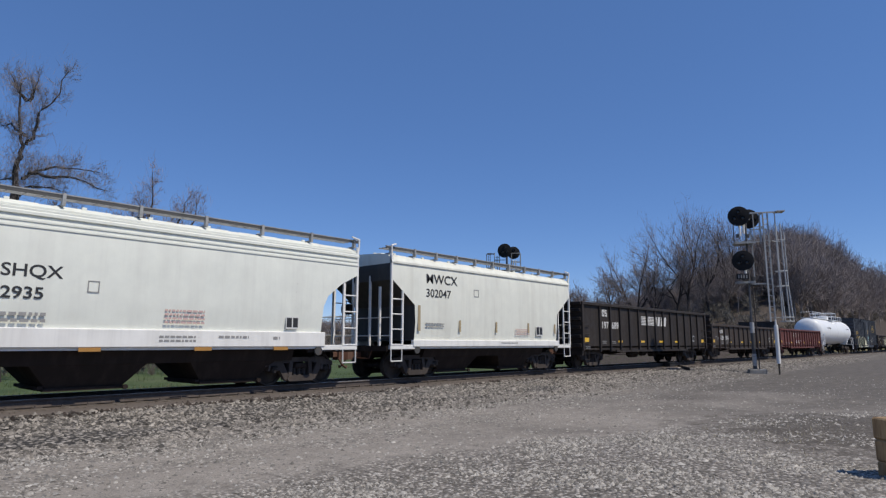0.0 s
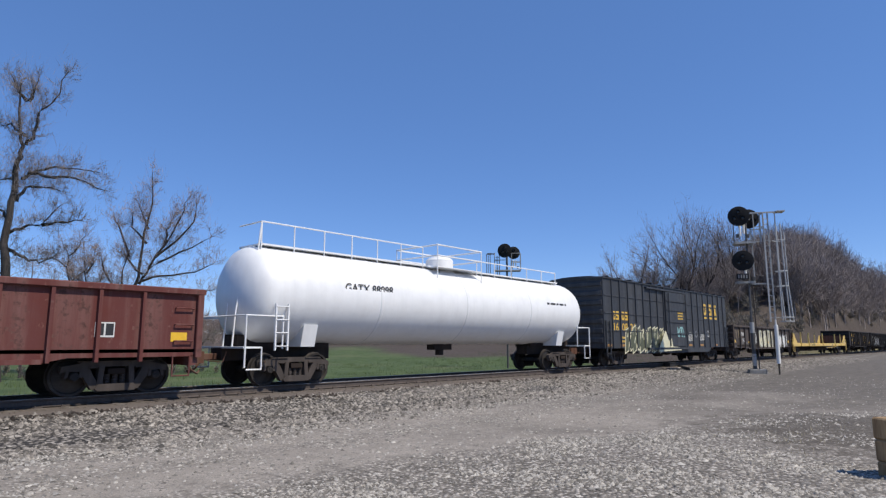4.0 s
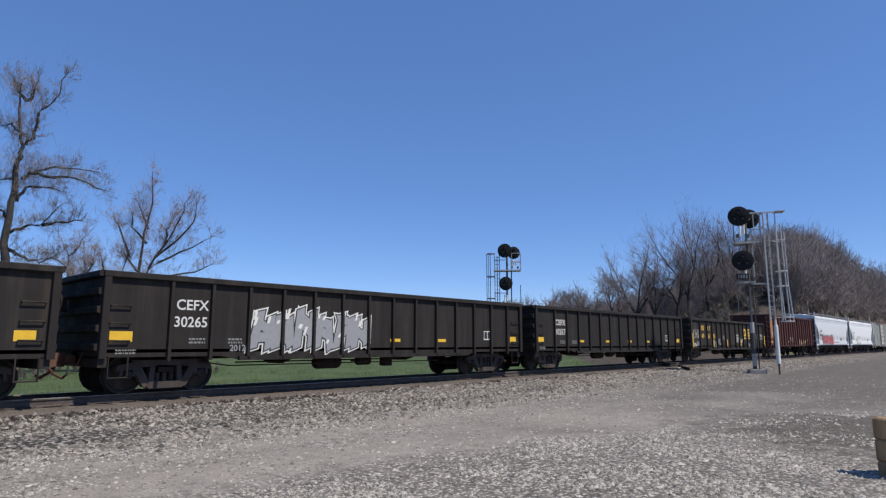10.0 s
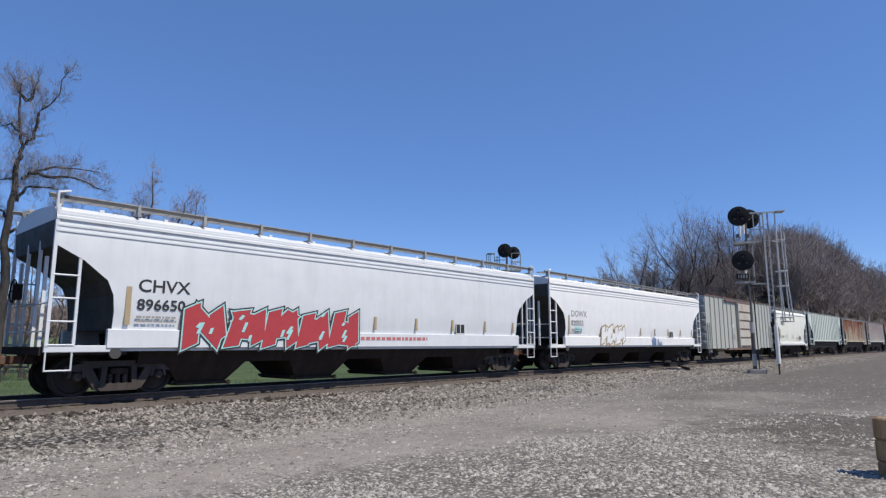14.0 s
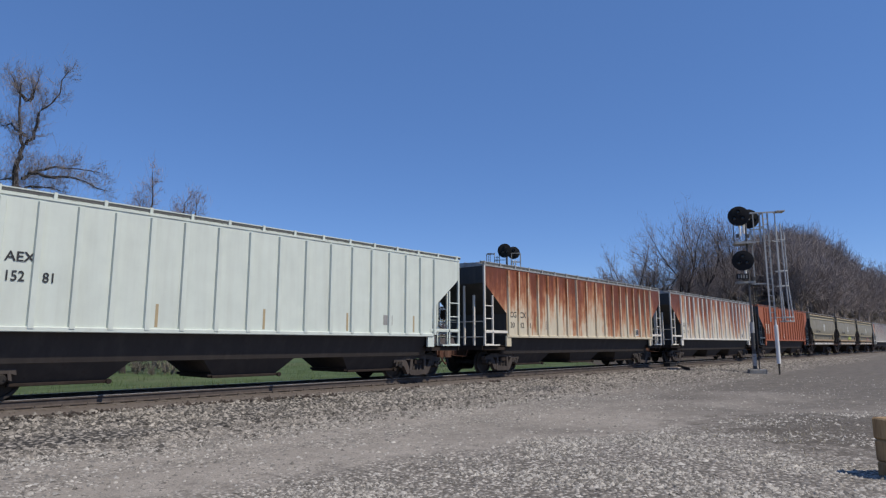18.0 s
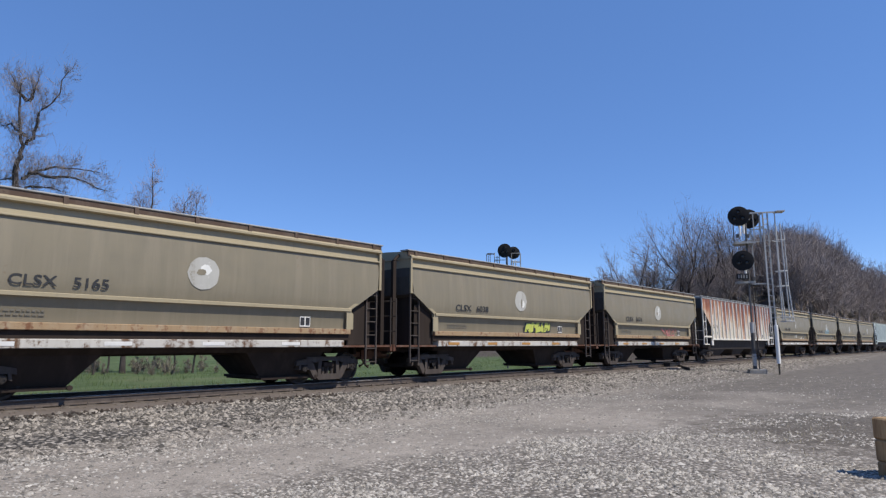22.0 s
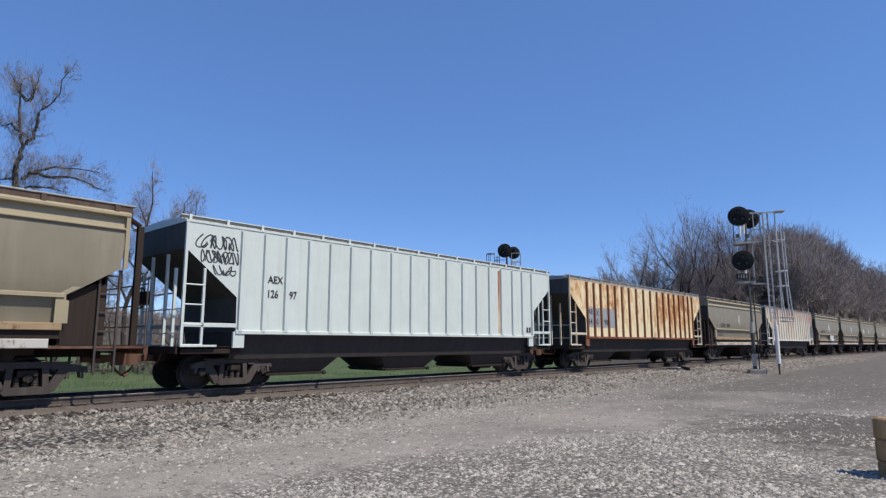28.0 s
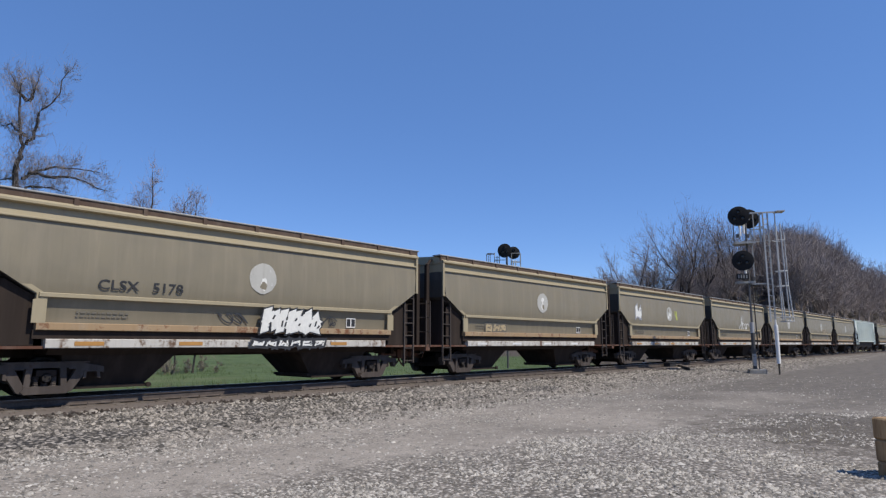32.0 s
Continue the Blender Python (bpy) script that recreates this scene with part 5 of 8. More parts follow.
def small_print(car, x, y, z, w, h, mat, rows=2, seed=0):
    """Lines of small illegible stencilling, as bars."""
    g = random.Random(seed)
    mb = MB()
    for r in range(rows):
        q = x
        zz = z - r * h * 1.9
        while q < x + w:
            d = g.uniform(0.8, 2.6) * h
            mb.box(q, min(q + d, x + w), y - 0.005, y - 0.002, zz, zz + h)
            q += d + h * 0.6
    part("small_print", mb, mat, car, kind="stuff")


def stencil_plate(car, x, y, z, s=0.42, dark=M_LBLACK, pale=M_LWHITE):
    """The little two-panel maintenance plate."""
    p = part("stencil_plate", MB().box(x - s / 2, x + s / 2, y - 0.006, y - 0.002, z - s * 0.4, z + s * 0.4), pale, car)
    part("stencil_panel", MB().box(x - s * 0.44, x - 0.02, y - 0.010, y - 0.007, z - s * 0.3, z + s * 0.33).box(x + 0.02, x + s * 0.44, y - 0.010, y - 0.007, z - s * 0.3, z + s * 0.33), dark, p)


def blob(cx, cz, rx, rz, g, n=14, rag=0.22):
    return [(cx + rx * (1 + g.uniform(-rag, rag)) * math.cos(2 * math.pi * i / n), cz + rz * (1 + g.uniform(-rag, rag)) * math.sin(2 * math.pi * i / n)) for i in range(n)]


def ribbon(mb, pts, w, y):
    """A flat painted stroke along a line of points."""
    vs = []
    for i, (x, z) in enumerate(pts):
        (x0, z0), (x1, z1) = pts[max(i - 1, 0)], pts[min(i + 1, len(pts) - 1)]
        d = math.hypot(x1 - x0, z1 - z0) or 1
        px, pz = -(z1 - z0) / d * w / 2, (x1 - x0) / d * w / 2
        vs += [(x - px, y - 0.00004 * i, z - pz), (x + px, y - 0.00004 * i, z + pz)]
    mb.add(vs, [(2 * i, 2 * i + 1, 2 * i + 3, 2 * i + 2) for i in range(len(pts) - 1)])


def scribble(car, x, y, z, w, h, mat, seed, strokes=5, weight=0.035):
    """A sprayed scrawl: one looping stroke with no words in it."""
    g = random.Random(seed)
    mb = MB()
    pts = []
    for s in range(strokes):
        cx = x + w * (s + 0.5) / strokes
        a, kx, kz, ph = g.uniform(0, 6), g.uniform(0.8, 2.2), g.uniform(0.9, 2.0), g.uniform(0, 6)
        for i in range(15):
            t = i / 14
            pts.append((cx + w / strokes * 0.75 * math.sin(a + kx * 3.2 * t) + (t - 0.5) * w / strokes * 0.6, z + h / 2 + h / 2 * math.sin(ph + kz * 4.5 * t)))
    ribbon(mb, pts, weight, y - 0.005)
    part("graffiti", mb, mat, car, "sprayed scrawl")


def bar(mb, p, q, w, y, grow=0.0):
    """A flat painted bar from p to q with slanted ends."""
    d = math.hypot(q[0] - p[0], q[1] - p[1]) or 1
    ux, uz = (q[0] - p[0]) / d, (q[1] - p[1]) / d
    h = w / 2 + grow
    p, q = (p[0] - ux * grow, p[1] - uz * grow), (q[0] + ux * grow, q[1] + uz * grow)
    k = h * 0.5
    mb.add([(p[0] - uz * h - ux * k, y, p[1] + ux * h - uz * k), (p[0] + uz * h + ux * k, y, p[1] - ux * h + uz * k),
            (q[0] + uz * h + ux * k, y, q[1] - ux * h + uz * k), (q[0] - uz * h - ux * k, y, q[1] + ux * h - uz * k)], [(0, 1, 2, 3)])


def mural(car, x, y, z, w, h, fill, line, seed, n=5, shine=None, edge=None):
    """Large sprayed piece: slabs of thick crossing strokes with outlines and glints, no readable words."""
    g = random.Random(seed)
    u = w / n
    for i in range(n):
        cx = x + u * (i + 0.5)
        top = h * g.uniform(0.82, 1.0)
        lean = g.uniform(-0.1, 0.28) * u
        strokes = [((cx - u * 0.36, z + 0.05 * h), (cx - u * 0.30 + lean, z + top))]
        strokes.append(((cx + u * 0.34, z + g.uniform(0, 0.2) * h), (cx + u * g.uniform(0.1, 0.36) + lean, z + top * g.uniform(0.8, 1))))
        for _ in range(2):
            strokes.append(((cx - u * 0.3, z + g.uniform(0.15, 0.9) * top), (cx + u * 0.36, z + g.uniform(0.1, 0.95) * top)))
        wd = min(u * 0.36, h * 0.34)
        lay = lambda grow, dy: [bar(mb, p, q, wd, y - dy - 0.0002 * (4 * i + j), grow) for j, (p, q) in enumerate(strokes)]
        mb = MB()
        lay(0.075, 0.003)
        p = part("graffiti", mb, line, car, "outline of a sprayed piece")
        if edge:
            mb = MB()
            lay(0.035, 0.009)
            part("graffiti_edge", mb, edge, p)
        mb = MB()
        lay(0.0, 0.015)
        part("graffiti_fill", mb, fill, p)
        mb = MB()
        for j in range(3):
            c = (cx + g.uniform(-0.35, 0.3) * u, z + g.uniform(0.1, 0.8) * h)
            bar(mb, c, (c[0] + g.uniform(0.03, 0.15) * u, c[1] + g.uniform(0.08, 0.25) * h), 0.05 * h + 0.02, y - 0.022 - 0.0002 * (3 * i + j))
        part("graffiti_slash", mb, shine or line, p)


def hull(L, rows, sides=(0, 1, 2, 3), caps=True):
    """A body from rows of (half width, height, inset of both ends), lowest first. sides: 0 near, 1 rear end, 2 far, 3 leading end."""
    mb = MB()
    vs, fs = [], []
    for y, z, e in rows:
        vs += [(-L / 2 + e, -y, z), (L / 2 - e, -y, z), (L / 2 - e, y, z), (-L / 2 + e, y, z)]
    for i in range(len(rows) - 1):
        for k in sides:
            j = (k + 1) % 4
            fs.append((i * 4 + k, i * 4 + j, i * 4 + 4 + j, i * 4 + 4 + k))
    n = len(rows) * 4
    if caps:
        fs += [(0, 3, 2, 1), (n - 4, n - 3, n - 2, n - 1)]
    return mb.add(vs, fs)


def end_sheet(L, rows, k):
    """The sheet that closes one end of a hull: one strip across the car."""
    s = -1 if k == 3 else 1
    vs = []
    for y, z, e in rows:
        vs += [(s * (L / 2 - e), -y, z), (s * (L / 2 - e), y, z)]
    return MB().add(vs, [(2 * i, 2 * i + 1, 2 * i + 3, 2 * i + 2) for i in range(len(rows) - 1)])


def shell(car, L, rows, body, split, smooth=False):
    """Bowed side sheets; end walls, and slope sheets below row number split, in greys darkened for shade."""
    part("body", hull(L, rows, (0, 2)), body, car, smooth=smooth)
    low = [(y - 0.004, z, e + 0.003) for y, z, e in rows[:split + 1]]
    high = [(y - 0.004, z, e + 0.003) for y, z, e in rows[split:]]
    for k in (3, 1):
        part("slope_sheet", end_sheet(L, low, k), M_SLOPE, car, "dusty end slope sheet with shade in its grey")
        part("end_wall", end_sheet(L, high, k), M_ENDW, car, "dusty end wall with shade in its grey")


def hopper_bays(car, L, z_top, z_low, z_gap, start, bays, flat, mat, half=1.42, out=0.0):
    """Discharge hoppers: a row of steep funnels below the body, each with its gate."""
    x0, x1 = -L / 2 + start, L / 2 - start
    pitch = (x1 - x0) / bays
    for i in range(bays):
        c = x0 + pitch * (i + 0.5)
        vs = []
        d = out * (-1 if c < 0 else 1)
        for z, hx, hy, o in ((z_top, pitch / 2, half, 0), (z_gap, pitch / 2, half - 0.25, 0), (z_gap - 0.01, flat / 2 + 0.42, half - 0.27, d * 0.8), (z_low, flat / 2, half - 0.55, d)):
            vs += [(c + o - hx, -hy, z), (c + o + hx, -hy, z), (c + o + hx, hy, z), (c + o - hx, hy, z)]
        fs = [(k + 4 * r, (k + 1) % 4 + 4 * r, (k + 1) % 4 + 4 * r + 4, k + 4 * r + 4) for r in range(3) for k in range(4)] + [(0, 1, 2, 3), (12, 13, 14, 15)]
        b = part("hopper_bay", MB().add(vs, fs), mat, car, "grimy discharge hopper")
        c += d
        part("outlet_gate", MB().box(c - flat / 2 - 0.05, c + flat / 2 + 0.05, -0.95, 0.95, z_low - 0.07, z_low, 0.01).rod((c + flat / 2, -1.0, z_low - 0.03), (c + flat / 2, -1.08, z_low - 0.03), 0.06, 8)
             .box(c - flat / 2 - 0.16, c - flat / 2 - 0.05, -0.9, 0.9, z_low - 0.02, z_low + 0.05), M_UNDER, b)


def roof_walk(car, L, z, y, mat, step=1.05, width=0.55, drop=0.16):
    """Grating walk along one roof edge on short brackets."""
    mb = MB()
    for k in range(4):
        yy = y + width * k / 3.0 * (1 if y < 0 else -1)
        mb.box(-L / 2 + 0.05, L / 2 - 0.05, yy - 0.03, yy + 0.03, z, z + 0.035)
    n = int(L / 0.35)
    for i in range(n):
        x = -L / 2 + 0.1 + (L - 0.2) * i / (n - 1)
        mb.box(x - 0.012, x + 0.012, min(y, y + width * (1 if y < 0 else -1)), max(y, y + width * (1 if y < 0 else -1)), z + 0.005, z + 0.03)
    w = part("roof_walk", mb, mat, car, "steel grating roof walk")
    o = -1 if y < 0 else 1
    part("walk_fascia", MB().box(-L / 2 - 0.14, L / 2 + 0.14, min(y + o * 0.02, y + o * 0.05), max(y + o * 0.02, y + o * 0.05), z - 0.05, z + 0.02), M_GRATE, w, "dark mesh edge of the roof walk")
    part("walk_edge", MB().box(-L / 2 - 0.14, L / 2 + 0.14, min(y, y + o * 0.06), max(y, y + o * 0.06), z + 0.02, z + 0.045), mat, w)
    me = shared(("bracket", drop, mat.name), lambda: MB().box(-0.035, 0.035, -0.085, 0.03, -drop, 0.06).box(-0.03, 0.03, -0.03, 0.25, -drop, -drop + 0.05).mesh("walk_bracket"))
    k = max(2, int(L / step))
    for i in range(k + 1):
        part("walk_bracket", me, mat, w, at=pose(-L / 2 + 0.1 + (L - 0.2) * i / k, y, z, 0, 0, 0 if y < 0 else 180))


def hatches(car, L, z, n, mat):
    me = shared(("hatch", mat.name), lambda: MB().box(-0.62, 0.62, -0.36, 0.36, 0, 0.10, 0.03).box(-0.05, 0.05, -0.40, -0.34, 0.03, 0.14).box(-0.66, 0.66, -0.03, 0.03, 0.10, 0.13).mesh("roof_hatch"))
    for i in range(n):
        part("roof_hatch", me, mat, car, at=(-L / 2 + L * (i + 0.5) / n, 0, z))


def end_platform(car, L, depth, mat, z=1.10, half=1.45):
    """End sills with posts under the overhanging slope sheets."""
    for s in (-1, 1):
        x0, x1 = sorted((s * L / 2, s * (L / 2 - depth)))
        part("end_platform", MB().box(x0, x1, -half, half, z - 0.04, z).box(x0, x1, -half, -half + 0.07, z - 0.16, z + 0.02).box(x0, x1, half - 0.07, half, z - 0.16, z + 0.02)
             .box(s * L / 2 - 0.06, s * L / 2 + 0.06, -half, half, z - 0.16, z + 0.02), mat, car)


def end_gear(car, L, top, mat, body, s, half=1.50, brake=False, foot=True):
    """Corner ladders, posts and handrails at one end; s is -1 for the leading end."""
    e = s * L / 2
    q = lambda a: e - s * a
    for y, o in ((-half, -1), (half, 1)):
        a, b = sorted((q(0.03), q(0.55)))
        lad = part("corner_post", MB().box(min(q(0.0), q(0.07)), max(q(0.0), q(0.07)), y - 0.035, y + 0.035, 1.13, top), mat, car)
        part("ladder_stile", MB().box(min(q(0.52), q(0.58)), max(q(0.52), q(0.58)), y - 0.03, y + 0.03, 1.13, 3.1), mat, lad)
        rung = shared(("corner_rung", mat.name), lambda: MB().rod((-0.26, 0, 0), (0.26, 0, 0), 0.022, 5).mesh("rung"))
        for i in range(4):
            part("rung", rung, mat, lad, at=((a + b) / 2, y + 0.02 * o, 1.16 + i * 0.5))
        if foot:
            sill_step(car, q(0.29), y, 0.62, 1.15, mat, 0.5)
        else:
            part("corner_rail", MB().box(min(q(0.0), q(1.58)), max(q(0.0), q(1.58)), y - 0.03, y + 0.03, 1.60, 1.71, 0.012).box(min(q(0.0), q(0.95)), max(q(0.0), q(0.95)), y - 0.05, y + 0.05, 1.11, 1.16), mat, car)
    tall = shared(("end_post", mat.name), lambda: MB().box(-0.035, 0.035, -0.035, 0.035, 1.0, 3.5).mesh("end_post"))
    low = shared(("end_post_low", mat.name), lambda: MB().box(-0.035, 0.035, -0.035, 0.035, 1.0, 3.1).mesh("end_post"))
    for y in (-0.95, -0.45, 0.45, 0.95):
        part("end_post", low if abs(y) > 0.6 else tall, mat, car, at=(q(0.06), y, 0))
    bar_mesh = shared(("end_bar", half, mat.name), lambda: MB().rod((0, -half, 0), (0, half, 0), 0.018, 5).mesh("end_handrail"))
    for z in (1.45, 2.05):
        part("end_handrail", bar_mesh, mat, car, at=(q(0.02), 0, z))
    if brake:
        brake_wheel(car, e, 0.55, 2.4, M_UNDER, s)


# ---- railcar kinds ----
def gondola(name, at, L, H, ribs, body, label, tone=None, zb=0.76, end_rise=0.0, wide_rib=0.10, group="gondolas", heavy=0, tc=1.72, grab_mat=None):
    """Open gondola: sheet sides between vertical stakes, corrugated ends, heavy top chord."""
    car = thing(name, at, label, "gondola car", group)
    tone = tone or body
    grab_mat = grab_mat or tone
    W = 1.50
    part("floor", MB().box(-L / 2 + 0.1, L / 2 - 0.1, -W, W, 0.98, 1.06), M_UNDER, car)
    for s in (-1, 1):
        y0, y1 = sorted((s * W, s * (W - 0.02)))
        part("side_panel", MB().prism([(-L / 2, zb + 0.12), (-L / 2 + 2.9, zb + 0.12), (-L / 2 + 3.5, zb), (L / 2 - 3.5, zb), (L / 2 - 2.9, zb + 0.12), (L / 2, zb + 0.12), (L / 2, H), (-L / 2, H)], y0, y1), body, car)
        y0, y1 = sorted((s * (W - 0.05), s * (W + 0.11)))
        part("top_chord", MB().box(-L / 2 - 0.03, L / 2 + 0.03, y0, y1, H - 0.03, H + 0.12, 0.02), tone, car)
        y0, y1 = sorted((s * W, s * (W + 0.09)))
        part("side_sill", MB().box(-L / 2 + 3.4, L / 2 - 3.4, y0, y1, zb, zb + 0.10), tone, car)
    rm = shared(("stake", H, zb, wide_rib, tone.name), lambda: MB().prism([(-wide_rib / 2, 0), (-wide_rib * 0.38, -0.09), (wide_rib * 0.38, -0.09), (wide_rib / 2, 0)], zb + 0.02, H, "z").mesh("stake"))
    hm = shared(("heavy", H, zb, tone.name), lambda: MB().prism([(-0.09, 0), (-0.075, -0.12), (0.075, -0.12), (0.09, 0)], zb - 0.1, H, "z").mesh("stake"))
    for i, a in enumerate(ribs):
        me = hm if heavy and i % heavy == 0 else rm
        part("stake", me, tone, car, at=(a - L / 2, -W, 0))
        part("stake", me, tone, car, at=pose(a - L / 2, W, 0, 0, 0, 180))
    cm = shared(("corner", H, zb, tone.name), lambda: MB().box(-0.06, 0.10, -0.10, 0.02, zb + 0.1, H, 0.015).mesh("corner_post"))
    for s in (-1, 1):
        e = s * L / 2
        hi = H + (end_rise if s < 0 or end_rise < 0.5 else end_rise)
        part("end_panel", MB().box(min(e, e - s * 0.03), max(e, e - s * 0.03), -W, W, zb + 0.1, hi), body, car)
        er = shared(("end_rib", tone.name), lambda: MB().prism([(0, -0.10), (-0.10, -0.06), (-0.10, 0.06), (0, 0.10)], -1.5, 1.5, "y").mesh("end_rib"))
        k = int((hi - zb) / 0.42)
        for i in range(k):
            part("end_rib", er, tone, car, at=pose(e, 0, zb + 0.35 + i * 0.42, 0, 0, 0 if s < 0 else 180))
        part("end_chord", MB().box(min(e - s * 0.02, e + s * 0.12), max(e - s * 0.02, e + s * 0.12), -W - 0.05, W + 0.05, hi - 0.02, hi + 0.12, 0.02), tone, car)
        for y, r in ((-W, 0), (W, 180)):
            part("corner_post", cm, tone, car, at=pose(e - s * 0.04, y, 0, 0, 0, r))
        for z in (1.25, 1.65, 2.05):
            grab(car, *sorted((e - s * 0.18, e - s * 0.62)), -W - 0.005, z, grab_mat)
        sill_step(car, e - s * 0.42, -W - 0.02, 0.42, zb + 0.14, tone)
        part("end_sill", MB().box(min(e, e - s * 0.2), max(e, e - s * 0.2), -W, W, zb - 0.1, zb + 0.14), tone, car)
    for a in (0.34, 0.66):
        part("cross_bearer", MB().prism([(-W, zb + 0.2), (-0.3, zb - 0.15), (0.3, zb - 0.15), (W, zb + 0.2)], L * (a - 0.5) - 0.08, L * (a - 0.5) + 0.08, "x"), M_UNDER, car)
    brake_wheel(car, -L / 2 - 0.1, 0.7, H - 0.55, M_UNDER)
    brake_gear(car, -1.2)
    running_gear(car, L, tc)
    return car


def even_ribs(L, n, first, last=None):
    last = first if last is None else last
    return [first + (L - first - last) * i / (n - 1) for i in range(n)]


def ribbed_hopper(name, at, body, rib, label, L=16.7, top=4.24, walk=None, gear=None, bay=M_BAY, group="covered hoppers"):
    """Three-bay covered hopper with vertical side posts."""
    car = thing(name, at, label, "hopper car", group)
    walk, gear = walk or rib, gear or rib
    W = 1.52
    shell(car, L, [(W, 1.50, 1.48), (W, 2.40, 1.46), (W, 3.56, 0.02), (W, top, 0.0)], body, 2)
    part("roof", hull(L, [(W + 0.02, top, -0.02), (W + 0.02, top + 0.05, -0.02), (1.0, top + 0.16, -0.02), (0.03, top + 0.2, -0.02)]), walk, car)
    part("side_sill", MB().box(-L / 2 + 1.46, L / 2 - 1.46, -W - 0.06, -W + 0.02, 1.43, 1.54, 0.015).box(-L / 2 + 1.46, L / 2 - 1.46, W - 0.02, W + 0.06, 1.43, 1.54, 0.015), rib, car)
    rm = shared(("side_post", top, rib.name), lambda: MB().prism([(-0.075, 0), (-0.055, -0.075), (0.055, -0.075), (0.075, 0)], 1.5, top - 0.06, "z").mesh("side_post"))
    for a in [L / 2 + 0.07 + k * d for d in (0.46, 1.37, 2.27, 3.1, 3.9, 4.68, 5.45, 6.15, 6.85) for k in (-1, 1)]:
        part("side_post", rm, rib, car, at=(a - L / 2, -W, 0))
        part("side_post", rm, rib, car, at=pose(a - L / 2, W, 0, 0, 0, 180))
    for s in (-1, 1):
        e = s * L / 2
        part("corner_plate", MB().box(min(e - s * 1.72, e - s * 1.40), max(e - s * 1.72, e - s * 1.40), -W - 0.03, -W + 0.04, 1.08, 1.5), rib, car)
        end_gear(car, L, top, gear, body, s, W - 0.02, s < 0, False)
    end_platform(car, L, 1.7, M_UNDER)
    hopper_bays(car, L, 1.50, 0.36, 0.78, 1.5, 3, 1.9, bay)
    roof_walk(car, L, top + 0.14, -1.42, walk, 1.0, 0.5, 0.14)
    roof_walk(car, L, top + 0.14, 1.42, walk, 1.0, 0.5, 0.14)
    hatches(car, L - 1.0, top + 0.18, 10, walk)
    running_gear(car, L, 1.72)
    return car


def smooth_hopper(name, at, body, label, L, bays, sill, top=4.28, low=1.30, inset=1.15, dark=M_UNDER, group="covered hoppers", sill_h=0.22, gear=None, walk=None, round_cut=False, flat=1.6):
    """Smooth-sided covered hopper with bowed sides and a rolled roof edge."""
    car = thing(name, at, label, "hopper car", group)
    gear, walk = gear or sill, walk or M_GALV
    W = 1.56
    k = 2.28 if round_cut else 2.5
    rows = [(W - 0.06, low, inset), (W, 1.9, inset), (W + 0.01, k, inset - 0.04)]
    if round_cut:
        rows += [(W + 0.02, 2.6, inset * 0.86), (W + 0.02, 3.0, inset * 0.48)]
    rows += [(W + 0.02, 3.30, 0.05), (W, 3.72, 0.0), (W - 0.02, 3.86, 0.0)]
    shell(car, L, rows, body, 5 if round_cut else 3, True)
    part("roof", hull(L, [(W - 0.04, 3.86, 0.0), (W + 0.03, 3.87, 0.0), (W + 0.03, 3.93, 0.0), (W - 0.06, 4.06, 0.0), (W - 0.22, 4.17, 0.0), (0.9, top - 0.05, 0.0), (0.03, top, 0.0)]), body, car, smooth=True)
    part("side_sill", MB().box(-L / 2 + inset - 0.1, L / 2 - inset + 0.1, -W - 0.03, -W + 0.10, low - sill_h, low + 0.02, 0.02)
         .box(-L / 2 + inset - 0.1, L / 2 - inset + 0.1, W - 0.10, W + 0.03, low - sill_h, low + 0.02, 0.02), sill, car, "white side sill")
    part("sill_shadow_rail", MB().box(-L / 2 + 0.1, L / 2 - 0.1, -W + 0.05, -W + 0.14, low - sill_h - 0.06, low - sill_h), gear, car)
    for s in (-1, 1):
        end_gear(car, L, 4.2, gear, body, s, W - 0.02, s < 0)
        e = s * L / 2
        part("corner_sill", MB().box(min(e, e - s * inset), max(e, e - s * inset), -W, -W + 0.09, 1.0, 1.15, 0.015), gear, car)
        part("jacking_pad", MB().turn([(0.03, -0.03), (0.13, -0.03), (0.13, 0.03), (0.03, 0.03)], (e - s * (inset + 0.1), -W + 0.02, 0.98), "y", 12), M_ENDW, car)
        part("end_stanchion", MB().pipe([(e, -W, 4.1), (e, -W - 0.01, 4.45), (e - s * 0.25, -W + 0.05, 4.52)], 0.03, 6), gear, car)
    end_platform(car, L, inset + 0.4, dark)
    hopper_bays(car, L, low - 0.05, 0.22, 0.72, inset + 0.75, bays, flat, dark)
    for y in (-1.40, 1.40):
        roof_walk(car, L, 4.40, y, walk, 1.55 if L > 15 else 1.08, 0.5, 0.22)
    if L > 15:
        for z, y in ((3.62, W + 0.012), (3.74, W + 0.004), (3.985, W - 0.005), (4.05, W - 0.05)):
            for o in (-1, 1):
                part("roof_ridge", MB().box(-L / 2 + 0.02, L / 2 - 0.02, o * y - 0.018, o * y + 0.018, z - 0.02, z + 0.02), body, car)
    hatches(car, L - 1.0, top, max(6, int(L / 1.6)), body)
    running_gear(car, L, 1.72)
    return car


